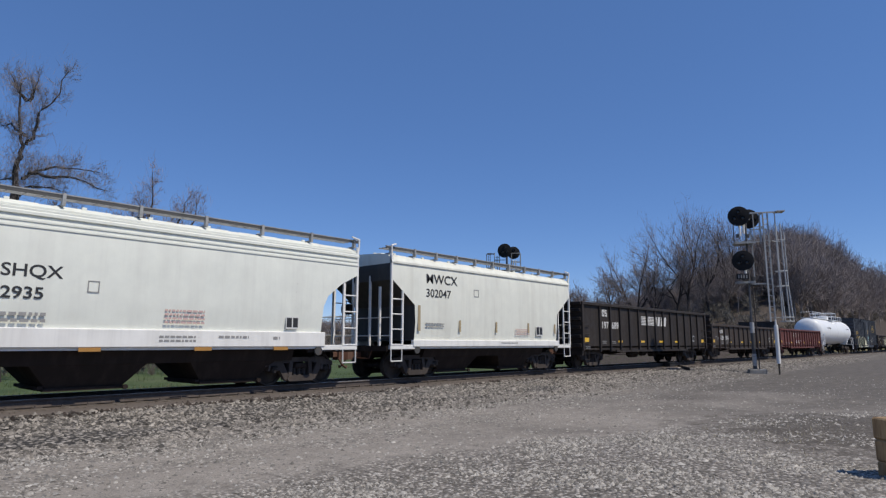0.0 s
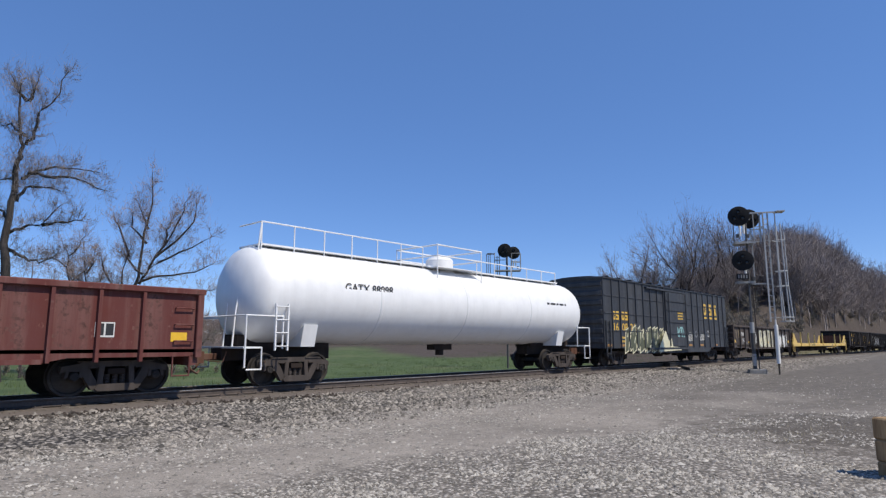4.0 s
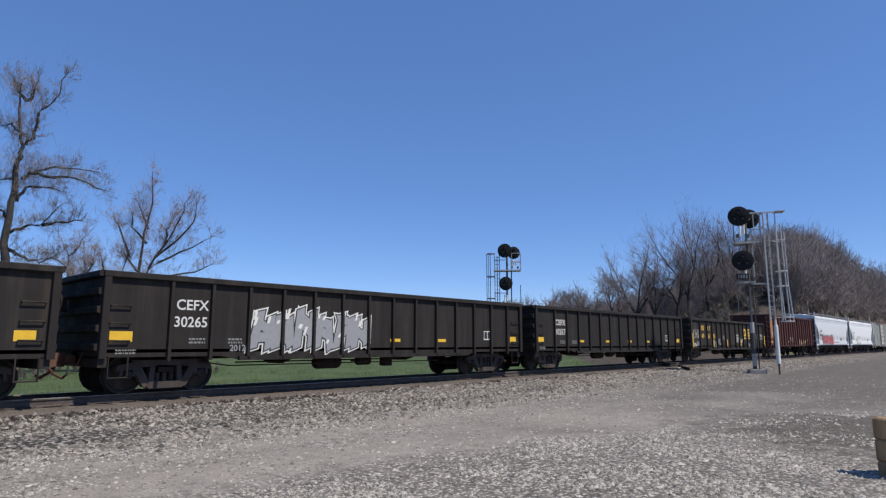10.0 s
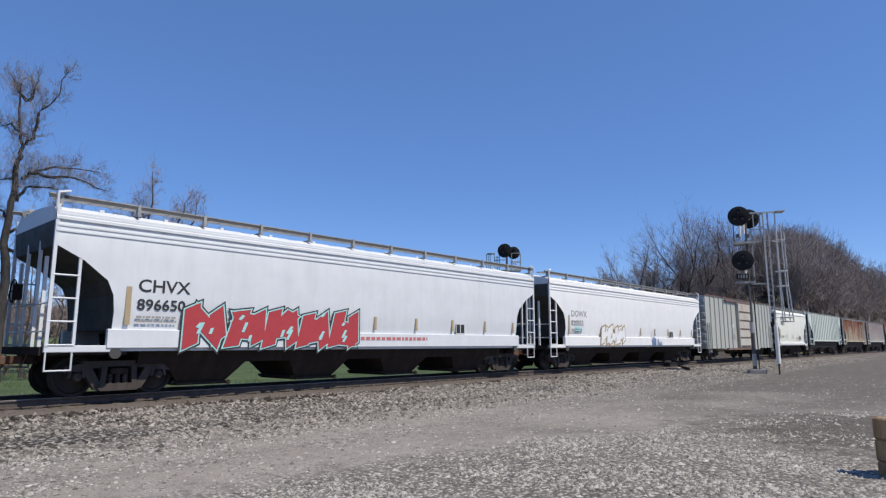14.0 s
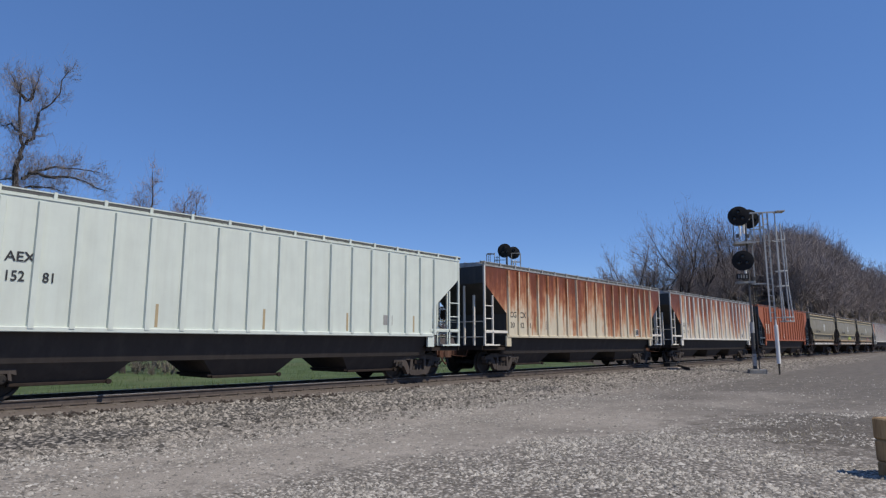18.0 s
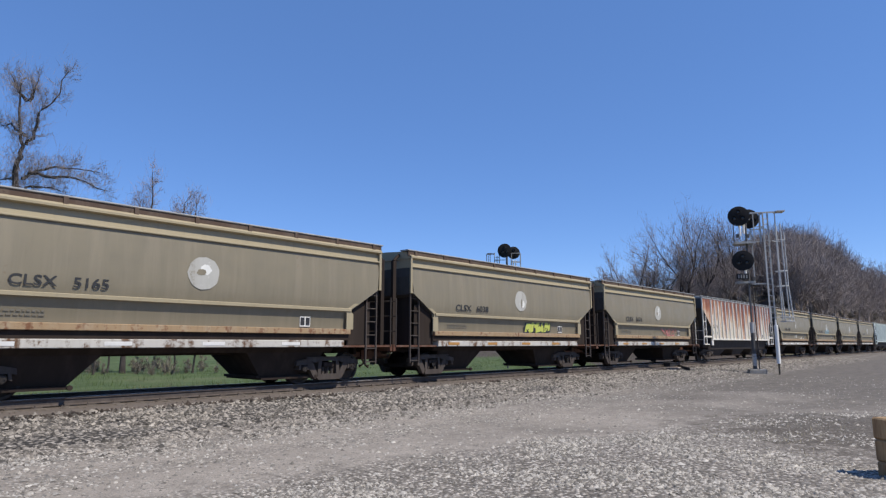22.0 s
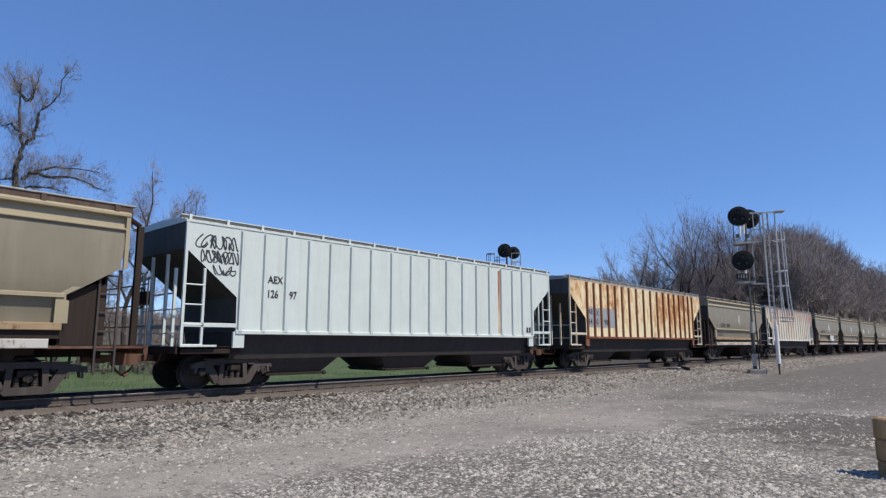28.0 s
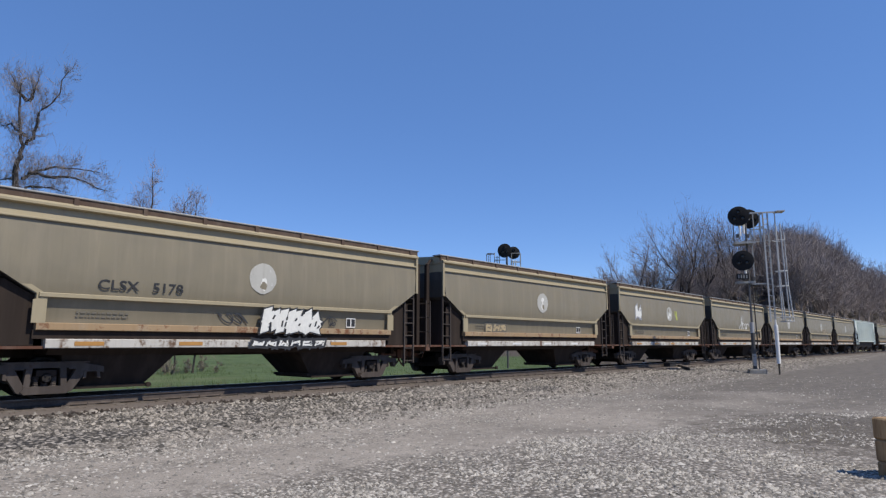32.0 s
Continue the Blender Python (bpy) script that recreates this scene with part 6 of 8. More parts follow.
def flow_hopper(name, at, body, cap, label, sill, ledge, L=12.55, group="tan covered hoppers"):
    """Two-bay covered hopper with ledged, slightly bowed sides and sheeted end frames."""
    car = thing(name, at, label, "hopper car", group)
    W = 1.56
    shell(car, L, [(W - 0.12, 1.50, 1.24), (W - 0.10, 2.02, 1.24), (W - 0.02, 2.20, 1.22), (W + 0.02, 2.55, 0.68), (W + 0.03, 2.88, 0.16), (W, 3.50, 0.08), (W - 0.03, 3.80, 0.06)], body, 5, True)
    part("upper_side", hull(L, [(W - 0.04, 3.80, 0.06), (W - 0.09, 4.10, 0.04)]), cap, car)
    part("roof", hull(L, [(W - 0.02, 4.10, 0.0), (W + 0.05, 4.12, 0.0), (W + 0.05, 4.17, 0.0), (W - 0.25, 4.36, 0.0), (0.03, 4.44, 0.0)]), cap, car)
    for s in (-1, 1):
        for z, h, o, m in ((3.79, 0.05, 0.03, cap), (2.16, 0.10, 0.05, cap), (1.47, 0.16, 0.02, ledge)):
            y0, y1 = sorted((s * (W - 0.22), s * (W + o)))
            part("side_ledge", MB().box(-L / 2 + (1.24 if z < 3 else 0.06), L / 2 - (1.24 if z < 3 else 0.06), y0, y1, z, z + h, 0.012), m, car)
        y0, y1 = sorted((s * (W - 0.02), s * (W - 0.30)))
        part("side_sill", MB().box(-L / 2 + 1.45, L / 2 - 1.45, y0, y1, 1.09, 1.29, 0.015), sill, car, "chalky white side sill")
        y0, y1 = sorted((s * (W - 0.06), s * (W - 0.25)))
        part("sill_web", MB().box(-L / 2 + 1.2, L / 2 - 1.2, y0, y1, 1.29, 1.48), M_UNDER, car)
        e = s * L / 2
        for y in (-1, 1):
            mb = MB().prism([(e - s * 0.10, 2.92), (e - s * 1.20, 2.24), (e - s * 1.20, 2.06), (e - s * 1.36, 2.06), (e - s * 1.36, 2.24), (e - s * 0.20, 3.02)], y * (W + 0.005) if y < 0 else W - 0.10, y * (W - 0.10) if y < 0 else W + 0.005)
            part("edge_strap", mb, cap, car)
            part("corner_gusset", MB().prism([(e - s * 1.14, 1.62), (e - s * 1.14, 2.1), (e - s * 1.40, 2.2), (e - s * 1.40, 1.62)], y * W - 0.02, y * W + 0.02), cap, car)
            part("corner_web", MB().prism([(e - s * 0.34, 1.15), (e - s * 1.26, 1.15), (e - s * 1.26, 2.15), (e - s * 0.62, 2.52), (e - s * 0.34, 2.52)], y * (W - 0.16) - 0.02, y * (W - 0.16) + 0.02), M_UNDER, car)
        part("corner_strip", MB().box(min(e, e - s * 0.09), max(e, e - s * 0.09), -W - 0.03, -W + 0.03, 2.9, 4.2), cap, car)
        # inset end frame: two tall posts and a platform with rails
        posts = MB()
        for y in (-1.15, 1.15):
            posts.box(e + s * 0.40 - 0.07, e + s * 0.40 + 0.07, y - 0.06, y + 0.06, 1.1, 4.0)
            posts.rod((e + s * 0.40, y, 4.0), (e + s * 0.05, y * 0.9, 4.25), 0.06, 6)
        part("end_frame", posts, M_UNDER, car, "slanted end frame posts")
        rails = MB()
        for y in (-1.46, 1.46):
            for a in (0.1, 0.52):
                rails.box(e - s * a - 0.022, e - s * a + 0.022, y - 0.03, y + 0.03, 0.55, 2.9 - 0.35 * a)
            for i in range(6):
                rails.rod((e - s * 0.1, y, 0.62 + i * 0.42), (e - s * 0.52, y, 0.62 + i * 0.42), 0.018, 5)
            rails.rod((e + s * 0.55, y, 1.1), (e + s * 0.55, y, 2.7), 0.02, 5)
        for z in (1.6, 2.1, 2.6):
            rails.rod((e + s * 0.55, -1.46, z), (e + s * 0.55, 1.46, z), 0.018, 5)
        part("end_ladder", rails, M_TRUCK, car, "dark end ladders and handrails")
        part("slope_sheet_stiffener", MB().box(min(e - s * 0.3, e - s * 0.36), max(e - s * 0.3, e - s * 0.36), -1.3, 1.3, 1.1, 3.2), M_UNDER, car)
        part("end_platform", MB().box(min(e + s * 0.62, e - s * 1.5), max(e + s * 0.62, e - s * 1.5), -1.45, 1.45, 1.08, 1.14).box(e + s * 0.6 - 0.05, e + s * 0.6 + 0.05, -1.45, 1.45, 0.95, 1.16), M_RUSTY, car)
        if s < 0:
            brake_wheel(car, e - 0.5, 0.5, 2.3, M_UNDER, s)
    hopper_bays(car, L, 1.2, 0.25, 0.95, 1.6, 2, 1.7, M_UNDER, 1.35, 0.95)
    for s in (-1, 1):
        y0, y1 = sorted((s * (W - 0.02), s * (W - 0.42)))
        board = part("running_board", MB().box(-L / 2 - 0.1, L / 2 + 0.1, y0, y1, 4.37, 4.41, 0.01), M_GALV, car, "grey running board along the roof edge")
        y0, y1 = sorted((s * (W - 0.05), s * (W - 0.09)))
        part("board_fascia", MB().box(-L / 2 - 0.05, L / 2 + 0.05, y0, y1, 4.19, 4.37), P_EAVE, board, "rusty brown strip below the running board")
        tab = shared("board_bracket", lambda: MB().box(-0.05, 0.05, -0.02, 0.02, 4.15, 4.38).mesh("board_bracket"))
        for i in range(9):
            part("board_bracket", tab, P_EAVE, board, at=(-L / 2 + 0.3 + (L - 0.6) * i / 8, s * (W - 0.03), 0))
    hatches(car, L - 1.0, 4.42, 6, M_RUSTY)
    running_gear(car, L, 1.65, sill=(0.88, 1.10))
    return car


def boxcar(name, at, L, H, body, trim, label, door_x, door_w, ribs, zb=0.95, style="panel", drop=0.3):
    """Steel boxcar with side posts and a sliding plug door."""
    car = thing(name, at, label, "boxcar", "boxcars")
    W = 1.52
    part("body", MB().prism([(-L / 2, zb), (-L / 2 + 3.3, zb), (-L / 2 + 3.9, zb - drop), (L / 2 - 3.9, zb - drop), (L / 2 - 3.3, zb), (L / 2, zb), (L / 2, H), (-L / 2, H)], -W, W), body, car)
    part("roof", hull(L, [(W + 0.06, H, -0.06), (W + 0.06, H + 0.05, -0.06), (0.8, H + 0.14, -0.06), (0.03, H + 0.16, -0.06)]), trim, car)
    cm = shared(("roof_rib", trim.name), lambda: MB().box(-0.04, 0.04, -1.54, 1.54, 0, 0.10).mesh("roof_rib"))
    for i in range(14):
        part("roof_rib", cm, trim, car, at=(-L / 2 + L * (i + 0.5) / 14, 0, H + 0.05))
    rm = shared(("post", H, zb, body.name), lambda: MB().prism([(-0.05, 0), (-0.035, -0.06), (0.035, -0.06), (0.05, 0)], zb, H - 0.03, "z").mesh("side_post"))
    for a in ribs:
        part("side_post", rm, body, car, at=(a - L / 2, -W, 0))
        part("side_post", rm, body, car, at=pose(a - L / 2, W, 0, 0, 0, 180))
    d0, d1 = door_x - L / 2, door_x + door_w - L / 2
    door = part("door", MB().box(d0, d1, -W - 0.13, -W - 0.02, zb + 0.08, H - 0.25, 0.02), body if style == "panel" else P_GBD, car, "large sliding door")
    if style == "panel":
        for z in (1.75, 2.45, 3.15, 3.7):
            part("door_rail", MB().box(d0 + 0.05, d1 - 0.05, -W - 0.17, -W - 0.12, z, z + 0.07), body, door)
        for x in (d0 + 0.3, d1 - 0.25):
            part("locking_bar", MB().rod((x, -W - 0.20, zb + 0.1), (x, -W - 0.20, H - 0.3), 0.035, 8), body, door)
    else:
        n = 5
        for i in range(n):
            z0 = zb + 0.1 + (H - zb - 0.4) * i / n
            part("door_panel", MB().prism([(-W - 0.12, z0 + 0.04), (-W - 0.20, z0 + 0.10), (-W - 0.14, z0 + (H - zb - 0.4) / n - 0.03), (-W - 0.12, z0 + (H - zb - 0.4) / n)], d0 + 0.08, d1 - 0.08, "x"), P_GBD, door)
            part("door_seam", MB().box(d0 + 0.06, d1 - 0.06, -W - 0.145, -W - 0.12, z0 - 0.015, z0 + 0.03), trim, door, "rusty seam between door panels")
        for x in (d0 + 0.05, d1 - 0.05):
            part("locking_bar", MB().box(x - 0.05, x + 0.05, -W - 0.22, -W - 0.12, zb + 0.05, H - 0.3), body, door)
    part("door_track", MB().box(d0 - 2.6, d1 + 0.3, -W - 0.16, -W, zb - 0.10, zb + 0.02), trim, car)
    part("door_track", MB().box(d0 - 2.6, d1 + 0.3, -W - 0.14, -W, H - 0.22, H - 0.12), trim, car)
    if style == "panel":
        g = shared(("bump", body.name), lambda: MB().box(-0.36, 0.36, -0.03, 0.0, -0.035, 0.035, 0.01).mesh("side_corrugation"))
        xs = [0.0] + list(ribs) + [L]
        for a, b in zip(xs, xs[1:]):
            c = (a + b) / 2
            if b - a < 1.6 and not door_x - 0.4 < c < door_x + door_w + 0.4:
                for z in (1.85, 2.75, 3.65):
                    part("side_corrugation", g, body, car, at=(c - L / 2, -W, z))
    for s in (-1, 1):
        e = s * L / 2
        er = shared(("box_end_rib", trim.name), lambda: MB().prism([(0, -0.16), (-0.07, -0.08), (-0.07, 0.08), (0, 0.16)], -1.45, 1.45, "y").mesh("end_rib"))
        for i in range(7):
            part("end_rib", er, body, car, at=pose(e, 0, zb + 0.4 + i * 0.48, 0, 0, 0 if s < 0 else 180))
        ladder(car, *sorted((e - s * 0.12, e - s * 0.52)), -W - 0.06, 0.55, 2.35 if style == "panel" else 2.6, 5, body)
        part("coupler_housing", MB().box(min(e, e + s * 0.25), max(e, e + s * 0.25), -0.32, 0.32, 0.66, 1.04), M_UNDER, car)
    brake_wheel(car, -L / 2, 0.6, 2.6, M_UNDER)
    brake_gear(car, -1.0)
    running_gear(car, L, 2.2)
    return car


def tank_car(name, at, body, label):
    car = thing(name, at, label, "tank car", "tank cars")
    R, C, h = 1.46, 2.62, 8.55
    prof = [(0.03, -h - 0.5), (0.6, -h - 0.45), (1.05, -h - 0.30), (1.32, -h - 0.12), (1.42, -h + 0.06), (R, -h + 0.25), (R, -4.4), (R + 0.015, -4.38), (R + 0.015, -4.30), (R, -4.28), (R, 0.0), (R + 0.015, 0.02), (R + 0.015, 0.1), (R, 0.12), (R, 4.28),
            (R + 0.015, 4.3), (R + 0.015, 4.38), (R, 4.4), (R, h - 0.25), (1.42, h - 0.06), (1.32, h + 0.12), (1.05, h + 0.30), (0.6, h + 0.45), (0.03, h + 0.5)]
    part("tank", MB().turn(prof, (0, 0, C), "x", 40), body, car, "white cylindrical tank shell", smooth=True)
    for s in (-1, 1):
        e = s * 9.3
        part("stub_sill", MB().box(min(s * 5.6, e), max(s * 5.6, e), -0.3, 0.3, 0.72, 1.08).prism([(s * 5.7, 1.05), (s * 8.9, 1.05), (s * 8.9, 1.45), (s * 5.7, 1.2)], -0.42, 0.42), M_UNDER, car)
        part("saddle", MB().prism([(-1.1, 1.1), (-1.25, 1.75), (-0.7, 1.35), (0.7, 1.35), (1.25, 1.75), (1.1, 1.1)], s * 7.0 - 0.25, s * 7.0 + 0.25, "x"), body, car)
        part("end_platform", MB().box(min(s * 8.75, e), max(s * 8.75, e), -1.45, 1.45, 1.06, 1.11), body, car)
        hand = MB()
        for y in (-1.45, 1.45):
            hand.pipe([(s * 8.1, y, 1.05), (s * 8.1, y, 1.95), (s * 9.25, y, 1.95), (s * 9.25, y, 0.55)], 0.025, 6)
            hand.pipe([(s * 8.75, y, 1.1), (s * 8.75, y, 0.5), (s * 9.2, y, 0.5)], 0.022, 6)
        hand.pipe([(s * 9.25, -1.45, 1.95), (s * 9.25, 1.45, 1.95)], 0.025, 6)
        part("end_handrail", hand, body, car, "white tubular end handrail")
        truck(car, s * 7.35)
        part("coupler", shared("coupler", coupler_mesh), M_RUSTY, car, "rusty knuckle coupler with air hose", pose(s * 9.3, 0, 0, 0, 0, 0 if s < 0 else 180))
    ladder(car, -8.35, -7.95, -1.47, 1.0, 2.3, 4, body)
    part("head_ladder", MB().pipe([(-8.9, -0.5, 3.2), (-9.05, -0.5, 2.0), (-9.1, -0.5, 1.1)], 0.025).pipe([(-8.9, 0.0, 3.2), (-9.05, 0, 2.0), (-9.1, 0, 1.1)], 0.025), body, car)
    rail = MB()
    for x in np.linspace(-8.4, -1.6, 7):
        rail.rod((x, -0.62, 3.9), (x, -0.62, 4.75), 0.022, 6)
    for x in np.linspace(1.6, 7.6, 6):
        rail.rod((x, -0.62, 3.9), (x, -0.62, 4.55), 0.022, 6)
    rail.pipe([(-8.4, -0.62, 4.75), (-1.6, -0.62, 4.75)], 0.022).pipe([(1.6, -0.62, 4.55), (7.6, -0.62, 4.55)], 0.022)
    rail.pipe([(-8.4, 0.62, 4.75), (-8.4, -0.62, 4.75), (-8.55, -0.62, 3.4)], 0.022)
    part("top_handrail", rail, body, car, "white safety rail along the tank top")
    part("running_board", MB().box(-8.4, 7.8, -0.62, 0.62, 4.06, 4.11), body, car)
    part("dome", MB().turn([(0.55, 3.98), (0.55, 4.45), (0.45, 4.56), (0.03, 4.6)], (0, 0, 0), "z", 20), body, car, "valve bonnet", smooth=True)
    g = MB()
    for x in (-1.3, 1.3):
        for y in (-1.1, 1.1):
            g.rod((x, y, 3.6), (x, y, 4.85), 0.022, 6)
    for z in (4.45, 4.85):
        g.pipe([(-1.3, -1.1, z), (1.3, -1.1, z), (1.3, 1.1, z), (-1.3, 1.1, z), (-1.3, -1.1, z)], 0.022)
    g.box(-1.3, 1.3, -1.1, 1.1, 4.02, 4.05)
    part("dome_platform", g, body, car, "guard rail around the valve bonnet")
    part("bottom_outlet", MB().rod((0, 0, 1.2), (0, 0, 0.75), 0.16, 12).box(-0.5, 0.5, -0.2, 0.2, 0.95, 1.2), M_UNDER, car)
    return car


def stake_flat(name, at, body, label, L=26.45):
    """Long flat car with low wing-walled end bulkheads and side stakes."""
    car = thing(name, at, label, "flat car", "flat cars")
    W = 1.42
    part("deck", MB().box(-L / 2 + 0.3, L / 2 - 0.3, -W + 0.02, W - 0.02, 1.08, 1.16), rough_mat("deck_boards", (0.10, 0.08, 0.06), (0.2, 0.17, 0.13), 2.0, 0.9, squash=(1, 6, 1)), car)
    for s in (-1, 1):
        y0, y1 = sorted((s * W, s * (W - 0.09)))
        part("side_sill", MB().box(-L / 2 + 0.3, L / 2 - 0.3, y0, y1, 0.92, 1.22, 0.02), body, car, "long yellow side sill")
        e = s * L / 2
        for y in (-W + 0.06, W - 0.06):
            part("wing_wall", MB().prism([(e, 0.95), (e - s * 3.0, 0.95), (e - s * 3.0, 1.24), (e - s * 1.75, 1.28), (e - s * 1.68, 1.40), (e - s * 0.50, 2.18), (e - s * 0.35, 2.22), (e - s * 0.35, 1.35), (e, 1.30)], y - 0.05, y + 0.05), body, car)
        # bulkhead colour holds its shade: dark rust brown instead of the car's yellow
        part("bulkhead", MB().box(min(e - s * 0.35, e - s * 0.45), max(e - s * 0.35, e - s * 0.45), -W + 0.05, W - 0.05, 1.1, 2.20), M_RUSTY, car)
        for z in (1.25, 1.6, 1.95):
            part("bulkhead_rib", MB().box(min(e - s * 0.22, e - s * 0.36), max(e - s * 0.22, e - s * 0.36), -W + 0.08, W - 0.08, z, z + 0.13), M_RUSTY, car, "bulkhead brace, its shade put into dark brown")
        rails = MB().pipe([(e, -W, 1.3), (e, -W, 1.75), (e - s * 0.55, -W, 1.75)], 0.02).pipe([(e + s * 0.1, -W, 0.5), (e + s * 0.1, -W, 1.6), (e + s * 0.1, W, 1.6), (e + s * 0.1, W, 0.5)], 0.02)
        part("end_handrail", rails, body, car)
        part("end_sill", MB().box(min(e, e - s * 0.25), max(e, e - s * 0.25), -W, W, 0.8, 1.12), M_RUSTY, car)
        sill_step(car, e - s * 0.3, -W - 0.01, 0.45, 0.95, body)
    part("fish_belly", MB().prism([(-9.0, 0.92), (9.0, 0.92), (7.0, 0.42), (-7.0, 0.42)], -0.36, 0.36), M_UNDER, car, "deep dark centre sill")
    st = shared("stake_post", lambda: MB().prism([(-0.085, 1.1), (0.085, 1.1), (0.045, 2.3), (-0.045, 2.3)], -0.05, 0.05).box(-0.11, 0.11, -0.08, 0.03, 0.95, 1.25).mesh("stake"))
    for a in (3.25, 6.6, 13.1, 19.75, 23.1):
        part("stake", st, body, car, "upright yellow stake", (a - L / 2, -W + 0.02, 0))
        part("stake", st, body, car, "upright yellow stake", pose(a + 0.15 - L / 2, W - 0.02, 0, 0, 0, 180))
    tie = shared("tie_down", lambda: MB().box(-0.09, 0.09, -0.04, 0.04, -0.09, 0.09, 0.02).mesh("tie_down"))
    for i in range(8):
        part("tie_down", tie, M_LGREY, car, "", (2.0 + i * 0.9 - (0.3 if i % 3 else 0), -W + 0.1, 0.80 - 0.05 * (i % 2)))
    part("brake_pipe", MB().pipe([(1.8, -W + 0.05, 0.72), (4.5, -W + 0.05, 0.75), (9.5, -W + 0.05, 0.95)], 0.022), body, car)
    brake_gear(car, -3.0)
    running_gear(car, L, 2.6)
    return car

# ---- the train ----
CARS = []


def spot(x):
    return (x, TRACK_Y, RAIL_Z)


def put(car, x):
    CARS.append((car, x))
    return car


G_W, H_W = -1.50, -1.52          # near faces of gondola and hopper sides
P_SHQ = paint("pale_grey_paint", (0.775, 0.785, 0.705), amount=0.02, streak=0.10, dusty=0.16, dust=(0.46, 0.44, 0.40))
P_MWC = paint("chalk_white_paint", (0.755, 0.755, 0.665), amount=0.03, streak=0.14, dusty=0.25, dust=(0.46, 0.43, 0.36))
P_CHV = paint("cool_grey_paint", (0.655, 0.675, 0.69), amount=0.02, streak=0.10, dusty=0.08)
P_DOW = paint("bright_white_paint", (0.78, 0.78, 0.77), amount=0.02, streak=0.08, dusty=0.06)
P_NS = paint("faded_black_brown", (0.024, 0.018, 0.015), rust=(0.05, 0.022, 0.013), amount=0.3, dusty=0.5, dust=(0.055, 0.043, 0.034), rough=0.7)
P_NW = paint("rust_black", (0.040, 0.030, 0.025), rust=(0.075, 0.030, 0.018), amount=0.5, dusty=0.45, dust=(0.085, 0.062, 0.048), rough=0.75)
P_SOU = paint("dark_red_brown", (0.115, 0.030, 0.025), rust=(0.05, 0.022, 0.016), amount=0.5, dusty=0.6, dust=(0.20, 0.105, 0.09), pale=(0.26, 0.14, 0.12), pale_amount=0.5, rough=0.75)
P_AMG = paint("maroon_brown", (0.085, 0.024, 0.019), rust=(0.032, 0.014, 0.011), amount=0.45, dusty=0.4, dust=(0.12, 0.055, 0.038), rough=0.75)
P_AMGT = paint("maroon_trim", (0.062, 0.022, 0.020), rust=(0.05, 0.022, 0.018), amount=0.3, dusty=0.3, dust=(0.13, 0.07, 0.06), rough=0.75)
P_PATCH = paint("orange_primer", (0.42, 0.17, 0.055), rust=(0.16, 0.055, 0.025), amount=0.25, dusty=0.2, rough=0.7)
P_GON = paint("weathered_black", (0.022, 0.019, 0.0175), rust=(0.055, 0.03, 0.022), amount=0.5, dusty=0.65, dust=(0.070, 0.055, 0.045), rough=0.75, spec=0.25)
P_GON2 = paint("weathered_charcoal", (0.021, 0.018, 0.0165), rust=(0.05, 0.03, 0.023), amount=0.35, dusty=0.45, dust=(0.054, 0.045, 0.039), rough=0.75, spec=0.25)
P_YARR = paint("patchy_black", (0.045, 0.034, 0.030), rust=(0.085, 0.038, 0.024), amount=0.55, dusty=0.3, rough=0.75)
P_BOX = paint("slate_blue_black", (0.037, 0.040, 0.047), rust=(0.08, 0.05, 0.035), amount=0.12, dusty=0.4, dust=(0.10, 0.10, 0.102), rough=0.6)
P_GBX = paint("rusting_grey", (0.42, 0.43, 0.39), rust=(0.23, 0.095, 0.045), amount=0.42, streak=0.35, dusty=0.3, dust=(0.34, 0.31, 0.25), rough=0.65)
P_GBD = paint("rusting_grey_door", (0.44, 0.435, 0.385), rust=(0.21, 0.07, 0.028), amount=0.45, streak=0.35, dusty=0.3, rough=0.7, fall=0.90, zspan=(0.5, 5.0), mixin=(0.1, 0.15, 0.9, 2.6), stain=(0.40, 0.22, 0.12))
P_GBR = paint("rusty_roof", (0.20, 0.13, 0.10), rust=(0.13, 0.05, 0.03), amount=0.8, dusty=0.3, rough=0.8)
P_FLAT = paint("faded_yellow", (0.66, 0.45, 0.13), rust=(0.25, 0.12, 0.05), amount=0.12, streak=0.2, dusty=0.15, pale=(0.78, 0.50, 0.06), pale_amount=0.8, rough=0.55)
P_TANK = paint("tank_white", (0.80, 0.80, 0.79), amount=0.0, streak=0.08, dusty=0.06, rough=0.4)
P_AEX1 = paint("mint_white_paint", (0.60, 0.645, 0.58), amount=0.03, streak=0.12, dusty=0.12)
P_AEX2 = paint("cool_white_paint", (0.57, 0.62, 0.58), amount=0.08, streak=0.25, dusty=0.22, dust=(0.42, 0.42, 0.36))
P_CG1 = paint("cream_rust_heavy", (0.60, 0.53, 0.40), rust=(0.215, 0.056, 0.024), amount=0.15, streak=0.3, fall=0.94, mixin=(1.25, 0.75, 0.7, 1.5), zspan=(1.5, 4.3), dusty=0.2)
P_CG2 = paint("cream_rust_runs", (0.61, 0.56, 0.45), rust=(0.195, 0.050, 0.021), amount=0.12, streak=0.3, fall=0.76, mixin=(1.25, 0.75, 0.7, 1.5), zspan=(1.5, 4.3), dusty=0.2)
P_CGR = paint("cream_post", (0.70, 0.66, 0.58), rust=(0.20, 0.07, 0.03), amount=0.30, streak=0.2, dusty=0.15)
P_CG3 = paint("cream_light_rust", (0.60, 0.53, 0.385), rust=(0.26, 0.085, 0.03), amount=0.12, streak=0.25, fall=0.56, zspan=(1.5, 4.3), dusty=0.2)
